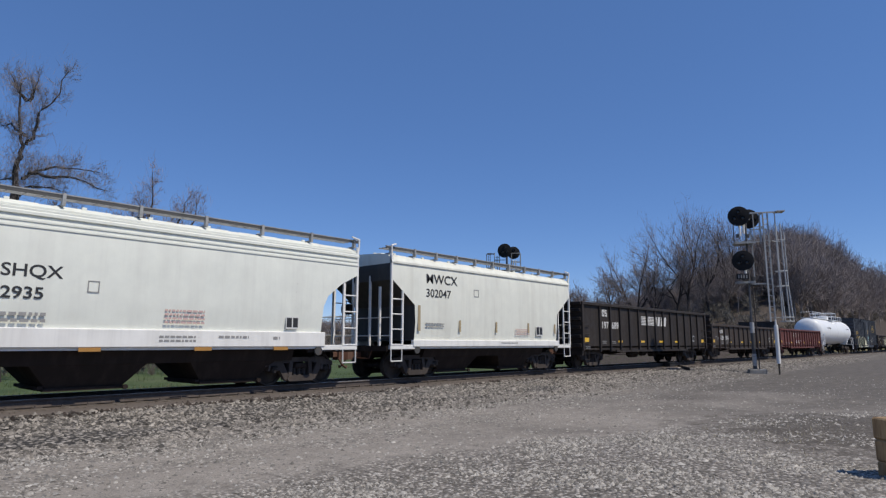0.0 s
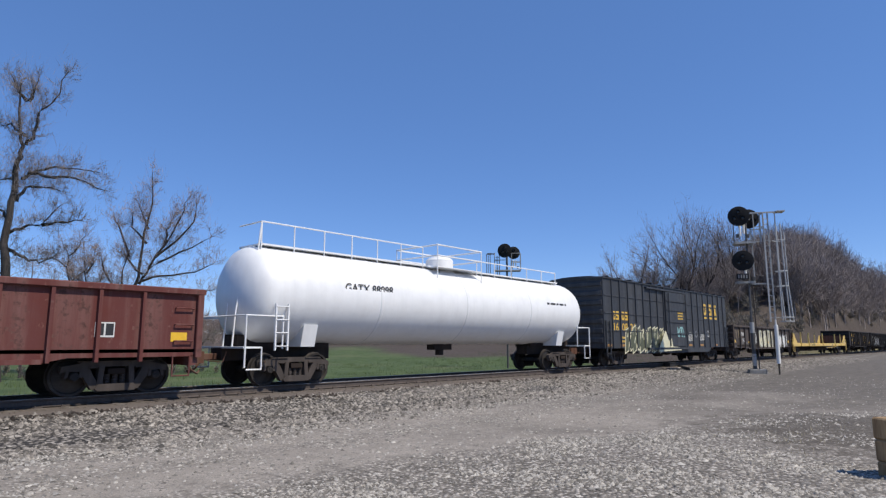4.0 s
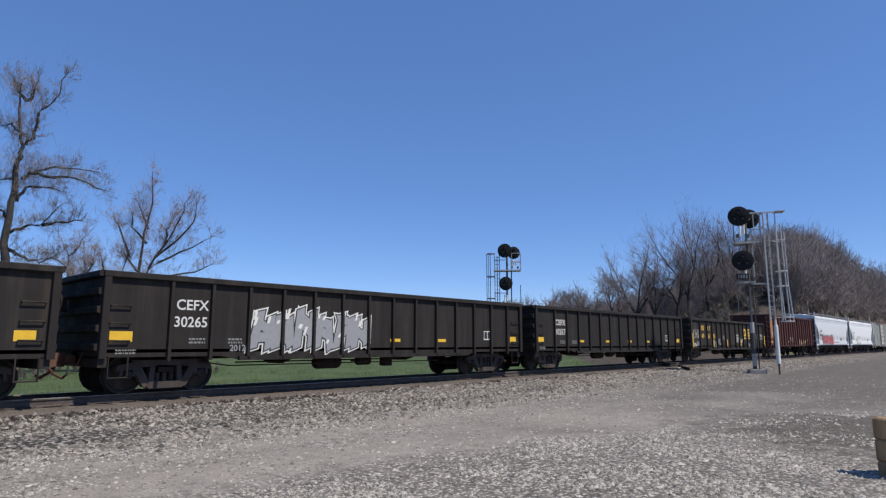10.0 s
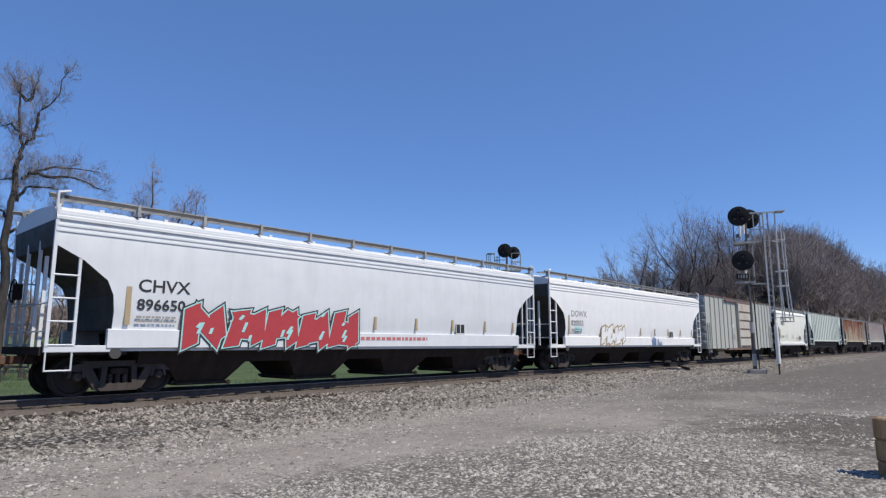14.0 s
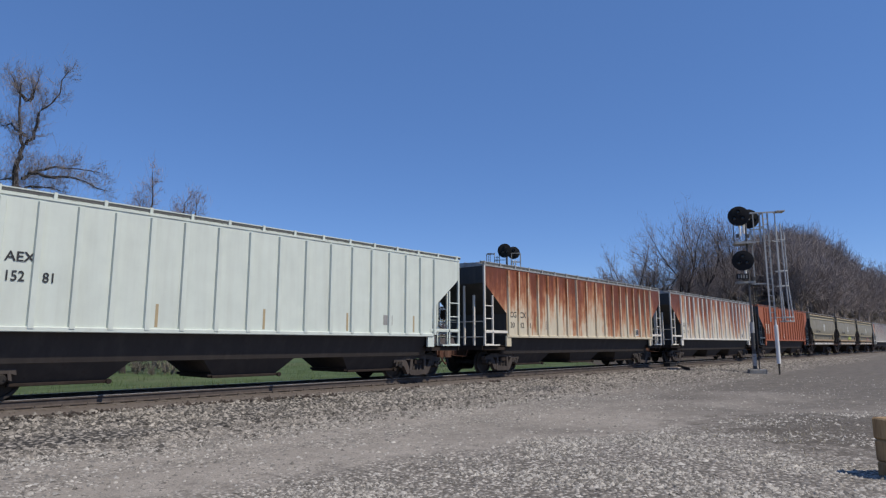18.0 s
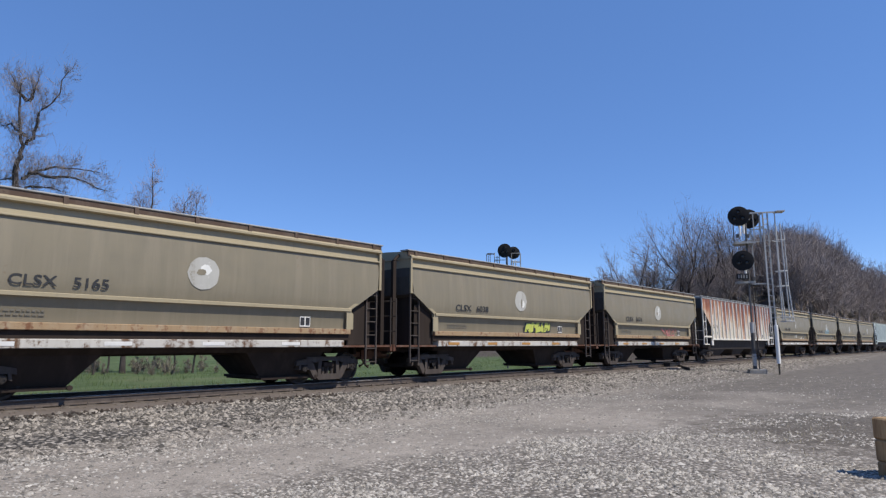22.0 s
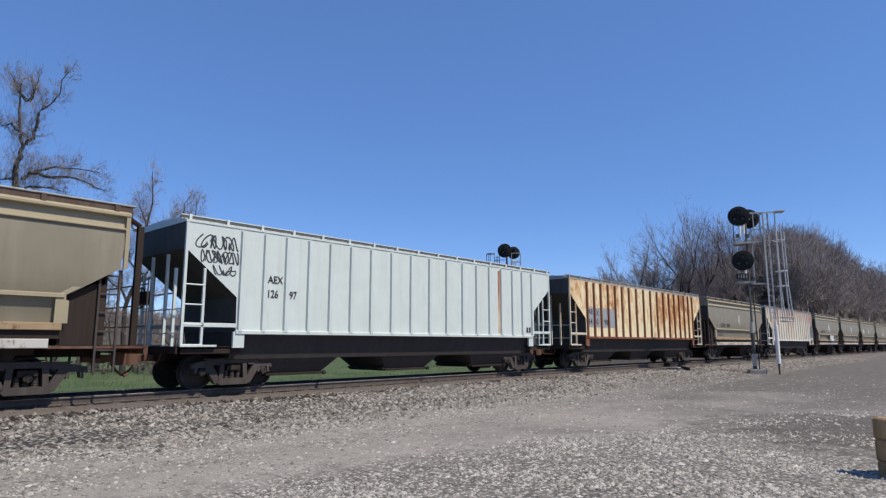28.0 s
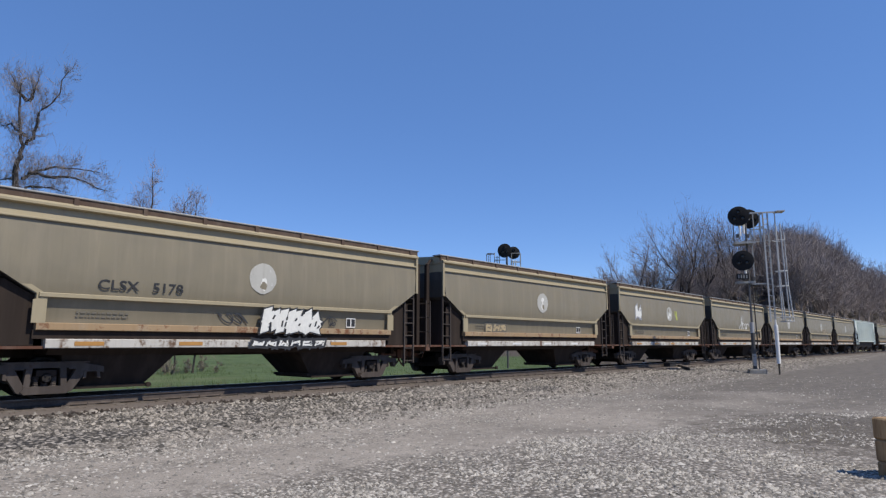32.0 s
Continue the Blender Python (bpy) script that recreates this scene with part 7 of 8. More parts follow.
P_AE9 = paint("straw_rust_bloom", (0.76, 0.66, 0.42), rust=(0.24, 0.062, 0.018), amount=0.15, streak=0.3, fall=0.80, zspan=(1.5, 2.9), dusty=0.15, mixin=(0.38, 0.25, 1.3, 0.9), stain=(0.52, 0.24, 0.06))
P_AE9R = paint("rusted_straw_post", (0.17, 0.050, 0.022), rust=(0.10, 0.03, 0.014), amount=0.4, streak=0.3, dusty=0.2, dust=(0.5, 0.38, 0.2), rough=0.8)
P_ORG = paint("faded_brick_red", (0.33, 0.098, 0.045), rust=(0.17, 0.06, 0.035), amount=0.18, streak=0.2, dusty=0.25, dust=(0.36, 0.15, 0.10), pale=(0.55, 0.42, 0.36), pale_amount=0.5, rough=0.7)
P_CLS = paint("olive_tan_paint", (0.205, 0.178, 0.124), rust=(0.15, 0.08, 0.04), amount=0.16, streak=0.22, dusty=0.45, dust=(0.265, 0.228, 0.163), rough=0.5)
P_CAP = paint("dusty_buff_paint", (0.335, 0.282, 0.182), rust=(0.16, 0.085, 0.04), amount=0.15, streak=0.3, dusty=0.3, dust=(0.35, 0.30, 0.21), rough=0.65)
P_LEDGE = paint("ochre_ledge", (0.33, 0.225, 0.125), rust=(0.17, 0.075, 0.035), amount=0.75, streak=0.5, dusty=0.5, dust=(0.40, 0.35, 0.26), rough=0.7)
P_SILL = paint("chalky_sill", (0.50, 0.475, 0.43), rust=(0.12, 0.065, 0.035), amount=0.8, streak=0.3, dusty=0.3, rough=0.7)
P_MED = paint("worn_medallion", (0.44, 0.43, 0.39), rust=(0.22, 0.20, 0.155), amount=0.5, streak=0.3, dusty=0.3, dust=(0.24, 0.21, 0.16), pale=(0.70, 0.69, 0.66), pale_amount=0.9)
P_MED2 = paint("faint_medallion", (0.27, 0.25, 0.205), amount=0.0, streak=0.4, dusty=0.4, dust=(0.24, 0.21, 0.16), pale=(0.45, 0.44, 0.40), pale_amount=0.6)
P_EAVE = paint("rusty_eave", (0.085, 0.055, 0.040), rust=(0.05, 0.03, 0.022), amount=0.5, streak=0.4, dusty=0.5, dust=(0.16, 0.125, 0.095), rough=0.85)
P_BLUE = paint("dark_teal_end", (0.05, 0.07, 0.085), amount=0.3, dusty=0.3)
S_CREAM = plain("spray_cream", (0.68, 0.64, 0.44), 0.5)
S_OLIVE = plain("spray_olive", (0.095, 0.10, 0.055), 0.5)
S_RED = plain("spray_red", (0.42, 0.045, 0.05), 0.5)
S_CYAN = plain("spray_cyan", (0.36, 0.66, 0.64), 0.5)
S_WHITE = plain("spray_white", (0.72, 0.71, 0.66), 0.5)
S_GREY = plain("spray_grey", (0.30, 0.30, 0.31), 0.5)
S_LIME = plain("spray_lime", (0.46, 0.50, 0.09), 0.5)
S_PINK = plain("spray_rose", (0.50, 0.16, 0.15), 0.5)
S_BLUE = plain("spray_blue", (0.20, 0.40, 0.50), 0.5)
S_DARK = plain("spray_black", (0.03, 0.03, 0.032), 0.5)
S_TAN = plain("spray_tan", (0.40, 0.31, 0.18), 0.5)
S_FRED = plain("faded_red_print", (0.58, 0.40, 0.36), 0.6)
S_OLD = plain("faded_stencil", (0.14, 0.125, 0.095), 0.6)
S_AMBER = plain("amber_strip", (0.42, 0.21, 0.05), 0.5)


def glyph_blocks(car, x, y, z, size, n, mat, gap=0.35):
    """Initials kept as plain shapes: a cut-cornered ring and an hourglass in turn."""
    for i in range(n):
        emblem_shape(car, x + i * size * (0.75 + gap), y, z, size, mat, i % 3)


def emblem_shape(car, x, y, z, size, mat, form, wide=1.0):
    w, h = size * 0.68 * wide, size
    t = size * 0.22
    mb = MB()
    pt = lambda p, q: (x + p * w, z + q * h)
    if form == 0:
        mb.prism([pt(1, 0.12), pt(1, 0.46), pt(0.70, 0.46), pt(0.70, 0.24), pt(0.34, 0.24), pt(0.34, 0.76), pt(0.70, 0.76), pt(0.70, 0.54), pt(1, 0.54), pt(1, 0.88), pt(0.84, 1), pt(0.16, 1), pt(0, 0.88), pt(0, 0.12), pt(0.16, 0), pt(0.84, 0)], y - 0.006, y - 0.002)
    elif form == 1:
        mb.prism([pt(0, 0), pt(1, 0), pt(1, 0.58), pt(0.36, 0.62), pt(0.36, 0.78), pt(1, 0.78), pt(1, 1), pt(0, 1), pt(0, 0.44), pt(0.64, 0.38), pt(0.64, 0.22), pt(0, 0.22)], y - 0.006, y - 0.002)
    else:
        mb.prism([pt(0, 0), pt(0.38, 0), pt(0.5, 0.26), pt(0.62, 0), pt(1, 0), pt(0.72, 0.5), pt(1, 1), pt(0.62, 1), pt(0.5, 0.74), pt(0.38, 1), pt(0, 1), pt(0.28, 0.5)], y - 0.006, y - 0.002)
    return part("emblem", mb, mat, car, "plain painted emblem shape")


def emblem(car, xs, y, z, size, mat, wide=1.0):
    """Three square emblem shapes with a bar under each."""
    for i, x in enumerate(xs):
        p = emblem_shape(car, x, y, z, size, mat, i, wide)
        part("emblem_bar", MB().box(x - 0.03, x + size * 0.68 * wide + 0.03, y - 0.006, y - 0.002, z - size * 0.34, z - size * 0.16), mat, p)


def gon_marks(car, L, H, seed, y=G_W):
    """Reflectors, plates and stencilling that each gondola carries."""
    reflectors(car, [a - L / 2 for a in (0.45,)], y, 1.35, M_YELLOW, 0.5, 0.24)
    reflectors(car, [L * f - L / 2 for f in (0.245, 0.41, 0.56, 0.70)], y, 1.30)
    reflectors(car, [L / 2 - 0.5], y, 1.35, M_YELLOW, 0.4, 0.22)
    small_print(car, -L / 2 + 2.05, y, 1.28, 0.42, 0.045, M_LGREY, 2, seed)
    small_print(car, -L / 2 + 3.1, y, 1.28, 0.4, 0.045, M_LGREY, 2, seed + 1)
    small_print(car, -L / 2 + 0.35, y, 1.02, 0.45, 0.035, M_LGREY, 2, seed + 2)
    stencil_plate(car, L / 2 - 2.2, y, 1.5, 0.42, M_LBLACK)


def yellow_gon(x, number, seed, L=16.3, plates=True):
    ribs = [a * L / 16.2 for a in (1.58, 2.92, 3.91, 4.87, 5.82, 6.68, 7.58, 8.85, 9.8, 10.72, 11.7, 12.58, 13.62, 14.87)]
    c = put(gondola("gondola", spot(x), L, 2.72, ribs, P_GON, "black steel gondola with yellow block numbers and grime"), x)
    if plates:
        gon_marks(c, L, 2.72, seed)
    a = -L / 2
    glyph_blocks(c, a + 2.0, G_W, 2.08, 0.30, 2, M_LYEL, 0.1)
    emblem_shape(c, a + 3.12, G_W, 2.08, 0.30, M_LYEL, 2)
    part("emblem", MB().box(a + 3.46, a + 3.72, G_W - 0.006, G_W - 0.002, 2.32, 2.38).box(a + 3.56, a + 3.62, G_W - 0.006, G_W - 0.002, 2.08, 2.32), M_LYEL, c)
    for t, o in ((number[:2], 2.0), (number[2:4], 3.12), (number[4:], 4.10)):
        letters(c, t, a + o, G_W, 1.56, 0.29, M_LYEL, 1.1)
    emblem(c, (a + 10.88, a + 11.83, a + 12.72), G_W, 1.74, 0.57, M_LYEL, 1.6)
    return c


def mark_hopper(c, L, y, text, number, o, z, size, mat=M_LBLACK, width=1.0, strips=(), strip_mat=S_AMBER, seed=0, plate=None):
    """Reporting marks, conspicuity strips and stencils on a smooth hopper side."""
    a = -L / 2
    letters(c, text, a + o, y, z, size, mat, width)
    letters(c, number, a + o, y, z - size * 1.45, size * 0.85, mat, width)
    small_print(c, a + o, y, min(1.86, z - 0.62), 0.95, 0.05, M_LFADE, 2, seed)
    me = shared("upright_strip", lambda: MB().box(-0.05, 0.05, -0.004, 0.004, 0, 0.42).mesh("reflector"))
    tall = shared("tall_strip", lambda: MB().box(-0.06, 0.06, -0.004, 0.004, 0, 0.88).mesh("reflector"))
    for i, s in enumerate(strips):
        part("reflector", me if i else tall, strip_mat, c, "", (a + s, y - 0.003, 1.62))
    if plate:
        stencil_plate(c, a + plate, y, 1.72, 0.5)


def medallion(car, x, y, z, r, seed):
    g = random.Random(seed)
    disc = part("medallion", MB().add([(p, y - 0.006, q) for p, q in blob(x, z, r, r, g, 22, 0.03)], [tuple(range(22))]), P_MED if seed % 4 else P_MED2, car, "worn pale round emblem")
    for k in range(3):
        bx, bz = x + g.uniform(-0.4, 0.4) * r, z + g.uniform(-0.5, 0.5) * r
        part("worn_patch", MB().add([(p, y - 0.008 - 0.001 * k, q) for p, q in blob(bx, bz, r * g.uniform(0.12, 0.3), r * g.uniform(0.2, 0.4), g, 9, 0.3)], [tuple(range(9))]), S_WHITE if k < 2 else P_CLS, disc)


def build_train_front():
    L = 18.3
    c = put(smooth_hopper("covered_hopper", spot(3.4), P_SHQ, "long pale grey covered hopper with a white sill", L, 4, M_WHITE, inset=1.35, low=1.50, sill_h=0.40, round_cut=True), 3.4)
    letters(c, "SHQX", L / 2 - 9.38, -1.58, 2.57, 0.26, M_LBLACK, 1.12)
    letters(c, "2935", L / 2 - 9.35, -1.58, 2.12, 0.24, M_LBLACK, 1.15)
    small_print(c, L / 2 - 9.6, -1.58, 1.76, 1.1, 0.07, M_LFADE, 2, 3)
    small_print(c, L / 2 - 6.0, -1.58, 1.96, 1.0, 0.05, S_FRED, 4, 4)
    stencil_plate(c, L / 2 - 2.4, -1.58, 1.77, 0.42)
    part("stencil_frame", MB().box(-L / 2 + 10.56, -L / 2 + 10.8, -1.588, -1.584, 2.31, 2.33).box(-L / 2 + 10.56, -L / 2 + 10.8, -1.588, -1.584, 2.55, 2.57).box(-L / 2 + 10.56, -L / 2 + 10.58, -1.588, -1.584, 2.33, 2.55).box(-L / 2 + 10.78, -L / 2 + 10.8, -1.588, -1.584, 2.33, 2.55), M_LFADE, c)
    reflectors(c, [L / 2 - o for o in (7.6, 5.0, 2.75)], -1.595, 1.06, S_AMBER, 0.45, 0.09)
    small_print(c, L / 2 - 6.1, -1.595, 1.33, 0.9, 0.05, M_LFADE, 2, 5)
    small_print(c, L / 2 - 4.6, -1.595, 1.33, 0.85, 0.06, M_LFADE, 1, 6)
    small_print(c, L / 2 - 3.0, -1.595, 1.30, 0.2, 0.08, M_LFADE, 1, 9)

    L = 11.35
    c = put(smooth_hopper("covered_hopper", spot(19.64), P_MWC, "short chalk-white two-bay covered hopper with black lettering", L, 2, M_WHITE, group="short white hoppers"), 19.64)
    mark_hopper(c, L, -1.58, "MWCX", "302047", 1.65, 3.30, 0.33, width=1.1, strips=(1.32, 3.48, 5.7, 7.93, 10.0), strip_mat=S_TAN, seed=5, plate=8.75)
    part("stencil_frame", MB().box(-L / 2 + 4.3, -L / 2 + 4.6, -1.586, -1.582, 2.95, 2.98).box(-L / 2 + 4.3, -L / 2 + 4.6, -1.586, -1.582, 3.20, 3.23).box(-L / 2 + 4.3, -L / 2 + 4.33, -1.586, -1.582, 2.98, 3.20).box(-L / 2 + 4.57, -L / 2 + 4.6, -1.586, -1.582, 2.98, 3.20), M_LFADE, c)
    small_print(c, -L / 2 + 7.0, -1.58, 1.75, 1.0, 0.035, S_FRED, 4, 6)
    small_print(c, -L / 2 + 6.0, -1.595, 1.19, 1.1, 0.05, M_LFADE, 1, 7)

    L = 16.4
    c = put(gondola("gondola", spot(34.66), L, 3.08, even_ribs(L, 13, 1.75, 1.4), P_NS, "tall dark brown-black steel gondola with white block marks"), 34.66)
    gon_marks(c, L, 3.08, 11)
    a = -L / 2
    glyph_blocks(c, a + 2.1, G_W, 2.55, 0.34, 2, M_LWHITE, 0.05)
    letters(c, "197", a + 2.0, G_W, 1.95, 0.34, M_LWHITE, 1.05)
    letters(c, "689", a + 3.1, G_W, 1.95, 0.34, M_LWHITE, 1.05)
    stripes = MB()
    for i in range(6):
        stripes.box(a + 6.65, a + 8.35 - 0.0 * i, G_W - 0.006, G_W - 0.002, 2.22 + i * 0.085, 2.27 + i * 0.085)
    part("emblem", stripes, M_LWHITE, c, "faded white stripes")
    blk = MB()
    for i in range(4):
        blk.prism([(a + 8.35 + i * 0.45, 2.20), (a + 8.62 + i * 0.45, 2.20), (a + 8.74 + i * 0.45, 2.72), (a + 8.47 + i * 0.45, 2.72)], G_W - 0.006, G_W - 0.002)
    part("emblem", blk, M_LWHITE, c, "slanted white emblem blocks")

    L = 16.25
    c = put(gondola("gondola", spot(52.17), L, 2.42, even_ribs(L, 13, 1.55), P_NW, "low rusty black gondola with a raised end bulkhead", end_rise=0.62), 52.17)
    gon_marks(c, L, 2.42, 17)
    a = -L / 2
    letters(c, "NW", a + 1.75, G_W, 1.90, 0.28, M_LWHITE, 1.0)
    letters(c, "189", a + 1.9, G_W, 1.45, 0.30, M_LWHITE, 1.0)
    letters(c, "356", a + 2.95, G_W, 1.45, 0.30, M_LWHITE, 1.0)
    scribble(c, a + 0.9, G_W, 1.5, 3.2, 0.25, S_GREY, 4, 4, 0.025)
    letters(c, "10-23-14", a + 14.72, G_W, 1.55, 0.14, S_TAN, 0.95)
    letters(c, "BEAR", a + 14.75, G_W, 1.80, 0.24, S_TAN, 0.85)
    part("arrow", MB().prism([(a + 9.0, 1.0), (a + 9.1, 0.85), (a + 9.2, 1.0), (a + 9.12, 1.0), (a + 9.12, 1.3), (a + 9.08, 1.3), (a + 9.08, 1.0)], G_W - 0.008, G_W - 0.004), M_LWHITE, c)

    L = 16.2
    c = put(gondola("gondola", spot(69.67), L, 2.42, even_ribs(L, 15, 1.5, 1.4), P_SOU, "low red-brown gondola with faded white lettering", tone=P_SOU), 69.67)
    gon_marks(c, L, 2.42, 23)
    a = -L / 2
    for i, o in enumerate((4.75, 5.6, 6.5, 7.3, 8.2, 9.05, 9.95, 10.9)):
        glyph_blocks(c, a + o + 0.10, G_W, 1.85, 0.33, 1, P_SILL)
    for i, (t, o) in enumerate((("6", 5.6), ("6", 6.5), ("7", 7.3), ("2", 8.2), ("9", 9.05))):
        letters(c, t, a + o + 0.18, G_W, 1.22, 0.32, M_LWHITE, 1.1)

    c = put(tank_car("tank_car", spot(88.35), P_TANK, "glossy white pressure tank car with rails along its top"), 88.35)
    letters(c, "GATX 88898", -5.9, -1.43, 2.8, 0.26, M_LBLACK, 1.0)
    small_print(c, 5.6, -1.42, 2.85, 1.6, 0.16, M_LBLACK, 2, 8)

    L = 18.6
    ribs = [0.9, 1.8, 2.75, 3.7, 4.65, 5.6, 6.55, 7.45, 10.95, 12.0, 13.0, 14.0, 15.0, 16.0, 17.0, 17.9]
    c = put(boxcar("boxcar", spot(108.32), L, 4.52, P_BOX, P_BOX, "long slate-black steel boxcar with yellow blocks and cream graffiti", 7.55, 3.2, ribs), 108.32)
    a = -L / 2
    y = -1.52
    glyph_blocks(c, a + 0.95, y, 2.42, 0.45, 2, M_LYEL, 0.1)
    glyph_blocks(c, a + 1.98, y, 2.42, 0.45, 2, M_LYEL, 0.1)
    for t, o in (("16", 0.95), ("08", 1.98), ("21", 2.95)):
        letters(c, t, a + o, y, 1.84, 0.42, M_LYEL, 1.1)
    emblem(c, (a + 14.1, a + 15.15, a + 16.1), y, 3.1, 0.75, M_LYEL)
    mural(c, a + 2.3, y - 0.01, 0.72, 5.4, 1.35, S_OLIVE, S_CREAM, 61, 6, S_CREAM)
    part("graffiti", MB().prism([(a + 6.2, 0.72), (a + 9.6, 0.80), (a + 9.2, 0.98), (a + 8.3, 1.02), (a + 8.1, 1.5), (a + 7.7, 1.35), (a + 7.3, 1.95), (a + 6.9, 1.6), (a + 6.4, 1.1)], y - 0.155, y - 0.15), S_CREAM, c, "cream spray fading over the door edge")
    scribble(c, a + 11.15, y, 1.35, 0.7, 0.55, S_WHITE, 62, 4, 0.03)
    scribble(c, a + 13.2, y, 1.4, 0.75, 0.42, S_WHITE, 63, 5, 0.03)
    scribble(c, a + 12.1, y, 1.6, 0.6, 0.4, S_GREY, 64, 2, 0.03)
    scribble(c, a + 9.2, y - 0.13, 1.6, 0.9, 0.6, S_CYAN, 65, 4, 0.05)
    stencil_plate(c, a + 14.9, y, 1.85, 0.5)
    small_print(c, a + 9.3, y - 0.13, 3.0, 0.8, 0.09, M_LYEL, 3, 66)
    small_print(c, a + 1.9, y, 1.45, 0.7, 0.1, M_LYEL, 2, 67)
    reflectors(c, [a + o for o in (0.5, 2.0, 11.5, 13.5, 16.2)], y, 1.1, S_AMBER, 0.55, 0.12)

    L = 16.25
    c = put(gondola("gondola", spot(127.04), L, 2.45, even_ribs(L, 12, 1.6), P_YARR, "black gondola covered in pale peeling graffiti"), 127.04)
    gon_marks(c, L, 2.45, 31)
    a = -L / 2
    letters(c, "YARR", a + 2.0, G_W, 1.78, 0.28, M_LWHITE, 0.95)
    letters(c, "160", a + 2.2, G_W, 1.32, 0.28, M_LWHITE, 0.95)
    scribble(c, a + 7.2, G_W - 0.002, 1.0, 3.2, 1.1, S_DARK, 71, 6, 0.05)
    mural(c, a + 12.2, G_W, 0.9, 2.9, 1.2, S_WHITE, S_DARK, 72, 4, S_GREY, S_WHITE)
    scribble(c, a + 10.95, G_W, 1.75, 0.75, 0.35, S_TAN, 75, 4, 0.03)
    scribble(c, a + 10.95, G_W, 1.15, 0.8, 0.4, S_TAN, 77, 4, 0.03)
    mural(c, a + 6.6, G_W - 0.003, 0.95, 2.3, 1.2, S_CREAM, S_OLIVE, 78, 3, S_DARK, S_WHITE)
    part("buff_patch", MB().prism([(a + 6.9, 0.9), (a + 10.7, 0.9), (a + 10.6, 2.2), (a + 9.4, 2.35), (a + 7.9, 2.2), (a + 6.9, 2.3)], G_W - 0.0025, G_W - 0.001), paint("peeling_cream", (0.55, 0.52, 0.38), rust=(0.03, 0.026, 0.024), amount=0.6, dusty=0.3), c, "peeling cream overspray")
    scribble(c, a + 0.7, G_W, 1.6, 0.8, 0.6, S_TAN, 73, 3, 0.03)
    scribble(c, a + 5.4, G_W, 1.2, 1.2, 0.9, S_WHITE, 74, 4, 0.04)

    c = put(stake_flat("stake_flat_car", spot(149.93), P_FLAT, "long faded yellow flat car with upright side stakes"), 149.93)
    letters(c, "CW", -5.5, -1.42, 0.98, 0.20, M_LBLACK, 1.3)
    letters(c, "3219", -4.7, -1.42, 0.98, 0.20, M_LBLACK, 1.3)
    small_print(c, -6.6, -1.42, 1.10, 0.6, 0.05, S_AMBER, 2, 81)
    reflectors(c, [-10.2, -8.0, 8.8], -1.425, 1.08, M_YELLOW, 0.6, 0.12)
    stencil_plate(c, 4.9, -1.42, 1.06, 0.3)
    stencil_plate(c, 12.1, -1.43, 1.45, 0.35)

    yellow_gon(172.96, "486794", 41)
    for x, num, seed in ((190.14, "30265", 43), (207.45, "30257", 45)):
        L = 16.2
        c = put(gondola("gondola", spot(x), L, 2.72, even_ribs(L, 14, 1.55, 0.95), P_GON2, "black steel gondola with stencilled white marks" if seed > 43 else "black steel gondola with a large pale grey graffiti piece"), x)
        gon_marks(c, L, 2.72, seed)
        letters(c, "CEFX", -L / 2 + 1.68, G_W, 2.02, 0.25, M_LWHITE, 0.98)
        letters(c, num, -L / 2 + 1.64, G_W, 1.60, 0.25, M_LWHITE, 0.98)
        if seed == 43:
            mural(c, -L / 2 + 3.7, G_W, 1.0, 4.2, 1.2, S_GREY, S_WHITE, 76, 6, S_WHITE, S_DARK)
            letters(c, "2012", -L / 2 + 3.15, G_W, 1.0, 0.16, S_GREY, 1.0)
    c = yellow_gon(225.25, "486680", 47, 16.2, False)
    for o, z, w, h, m, k in ((0.35, 1.58, 1.25, 0.5, S_WHITE, 1), (0.36, 1.02, 0.6, 0.25, S_WHITE, 2), (1.05, 1.05, 0.4, 0.3, S_GREY, 8), (4.05, 0.95, 0.7, 0.4, S_GREY, 3), (5.0, 1.1, 0.65, 0.42, S_GREY, 4), (5.95, 1.45, 0.6, 0.3, M_LFADE, 9),
                             (8.95, 1.3, 0.75, 0.55, S_WHITE, 5), (9.95, 1.25, 0.65, 0.3, S_WHITE, 10), (13.8, 1.6, 0.9, 0.35, S_GREY, 6), (15.0, 1.5, 0.75, 0.45, S_WHITE, 7), (11.8, 0.95, 0.6, 0.3, S_GREY, 11)):
        scribble(c, -8.1 + o, G_W, z, w, h, m, 100 + k, 5, 0.028)
    up = shared("tall_yellow", lambda: MB().box(-0.06, 0.06, -0.004, 0.004, 0, 0.48).mesh("reflector"))
    for o in (3.98, 6.8, 9.87, 12.7):
        part("reflector", up, M_YELLOW, c, "", (o - 8.1, G_W - 0.10, 1.0))
    for o in (0.15, 16.05):
        part("reflector", shared("long_yellow", lambda: MB().box(-0.07, 0.07, -0.004, 0.004, 0, 0.84).mesh("reflector")), M_YELLOW, c, "", (o - 8.1, G_W - 0.11, 1.0))

    L = 15.85
    c = put(gondola("gondola", spot(243.15), L, 3.58, even_ribs(L, 17, 1.28, 1.2), P_AMG, "tall maroon scrap gondola with an orange primer patch", tone=P_AMGT, zb=0.95, heavy=2, wide_rib=0.09), 243.15)
    a = -L / 2
    part("paint_patch", MB().prism([(a + 0.12, 1.55), (a + 0.55, 1.6), (a + 0.75, 1.72), (a + 1.14, 1.66), (a + 1.16, 3.45), (a + 0.12, 3.5)], G_W - 0.005, G_W - 0.001), P_PATCH, c, "bright orange primer patch")
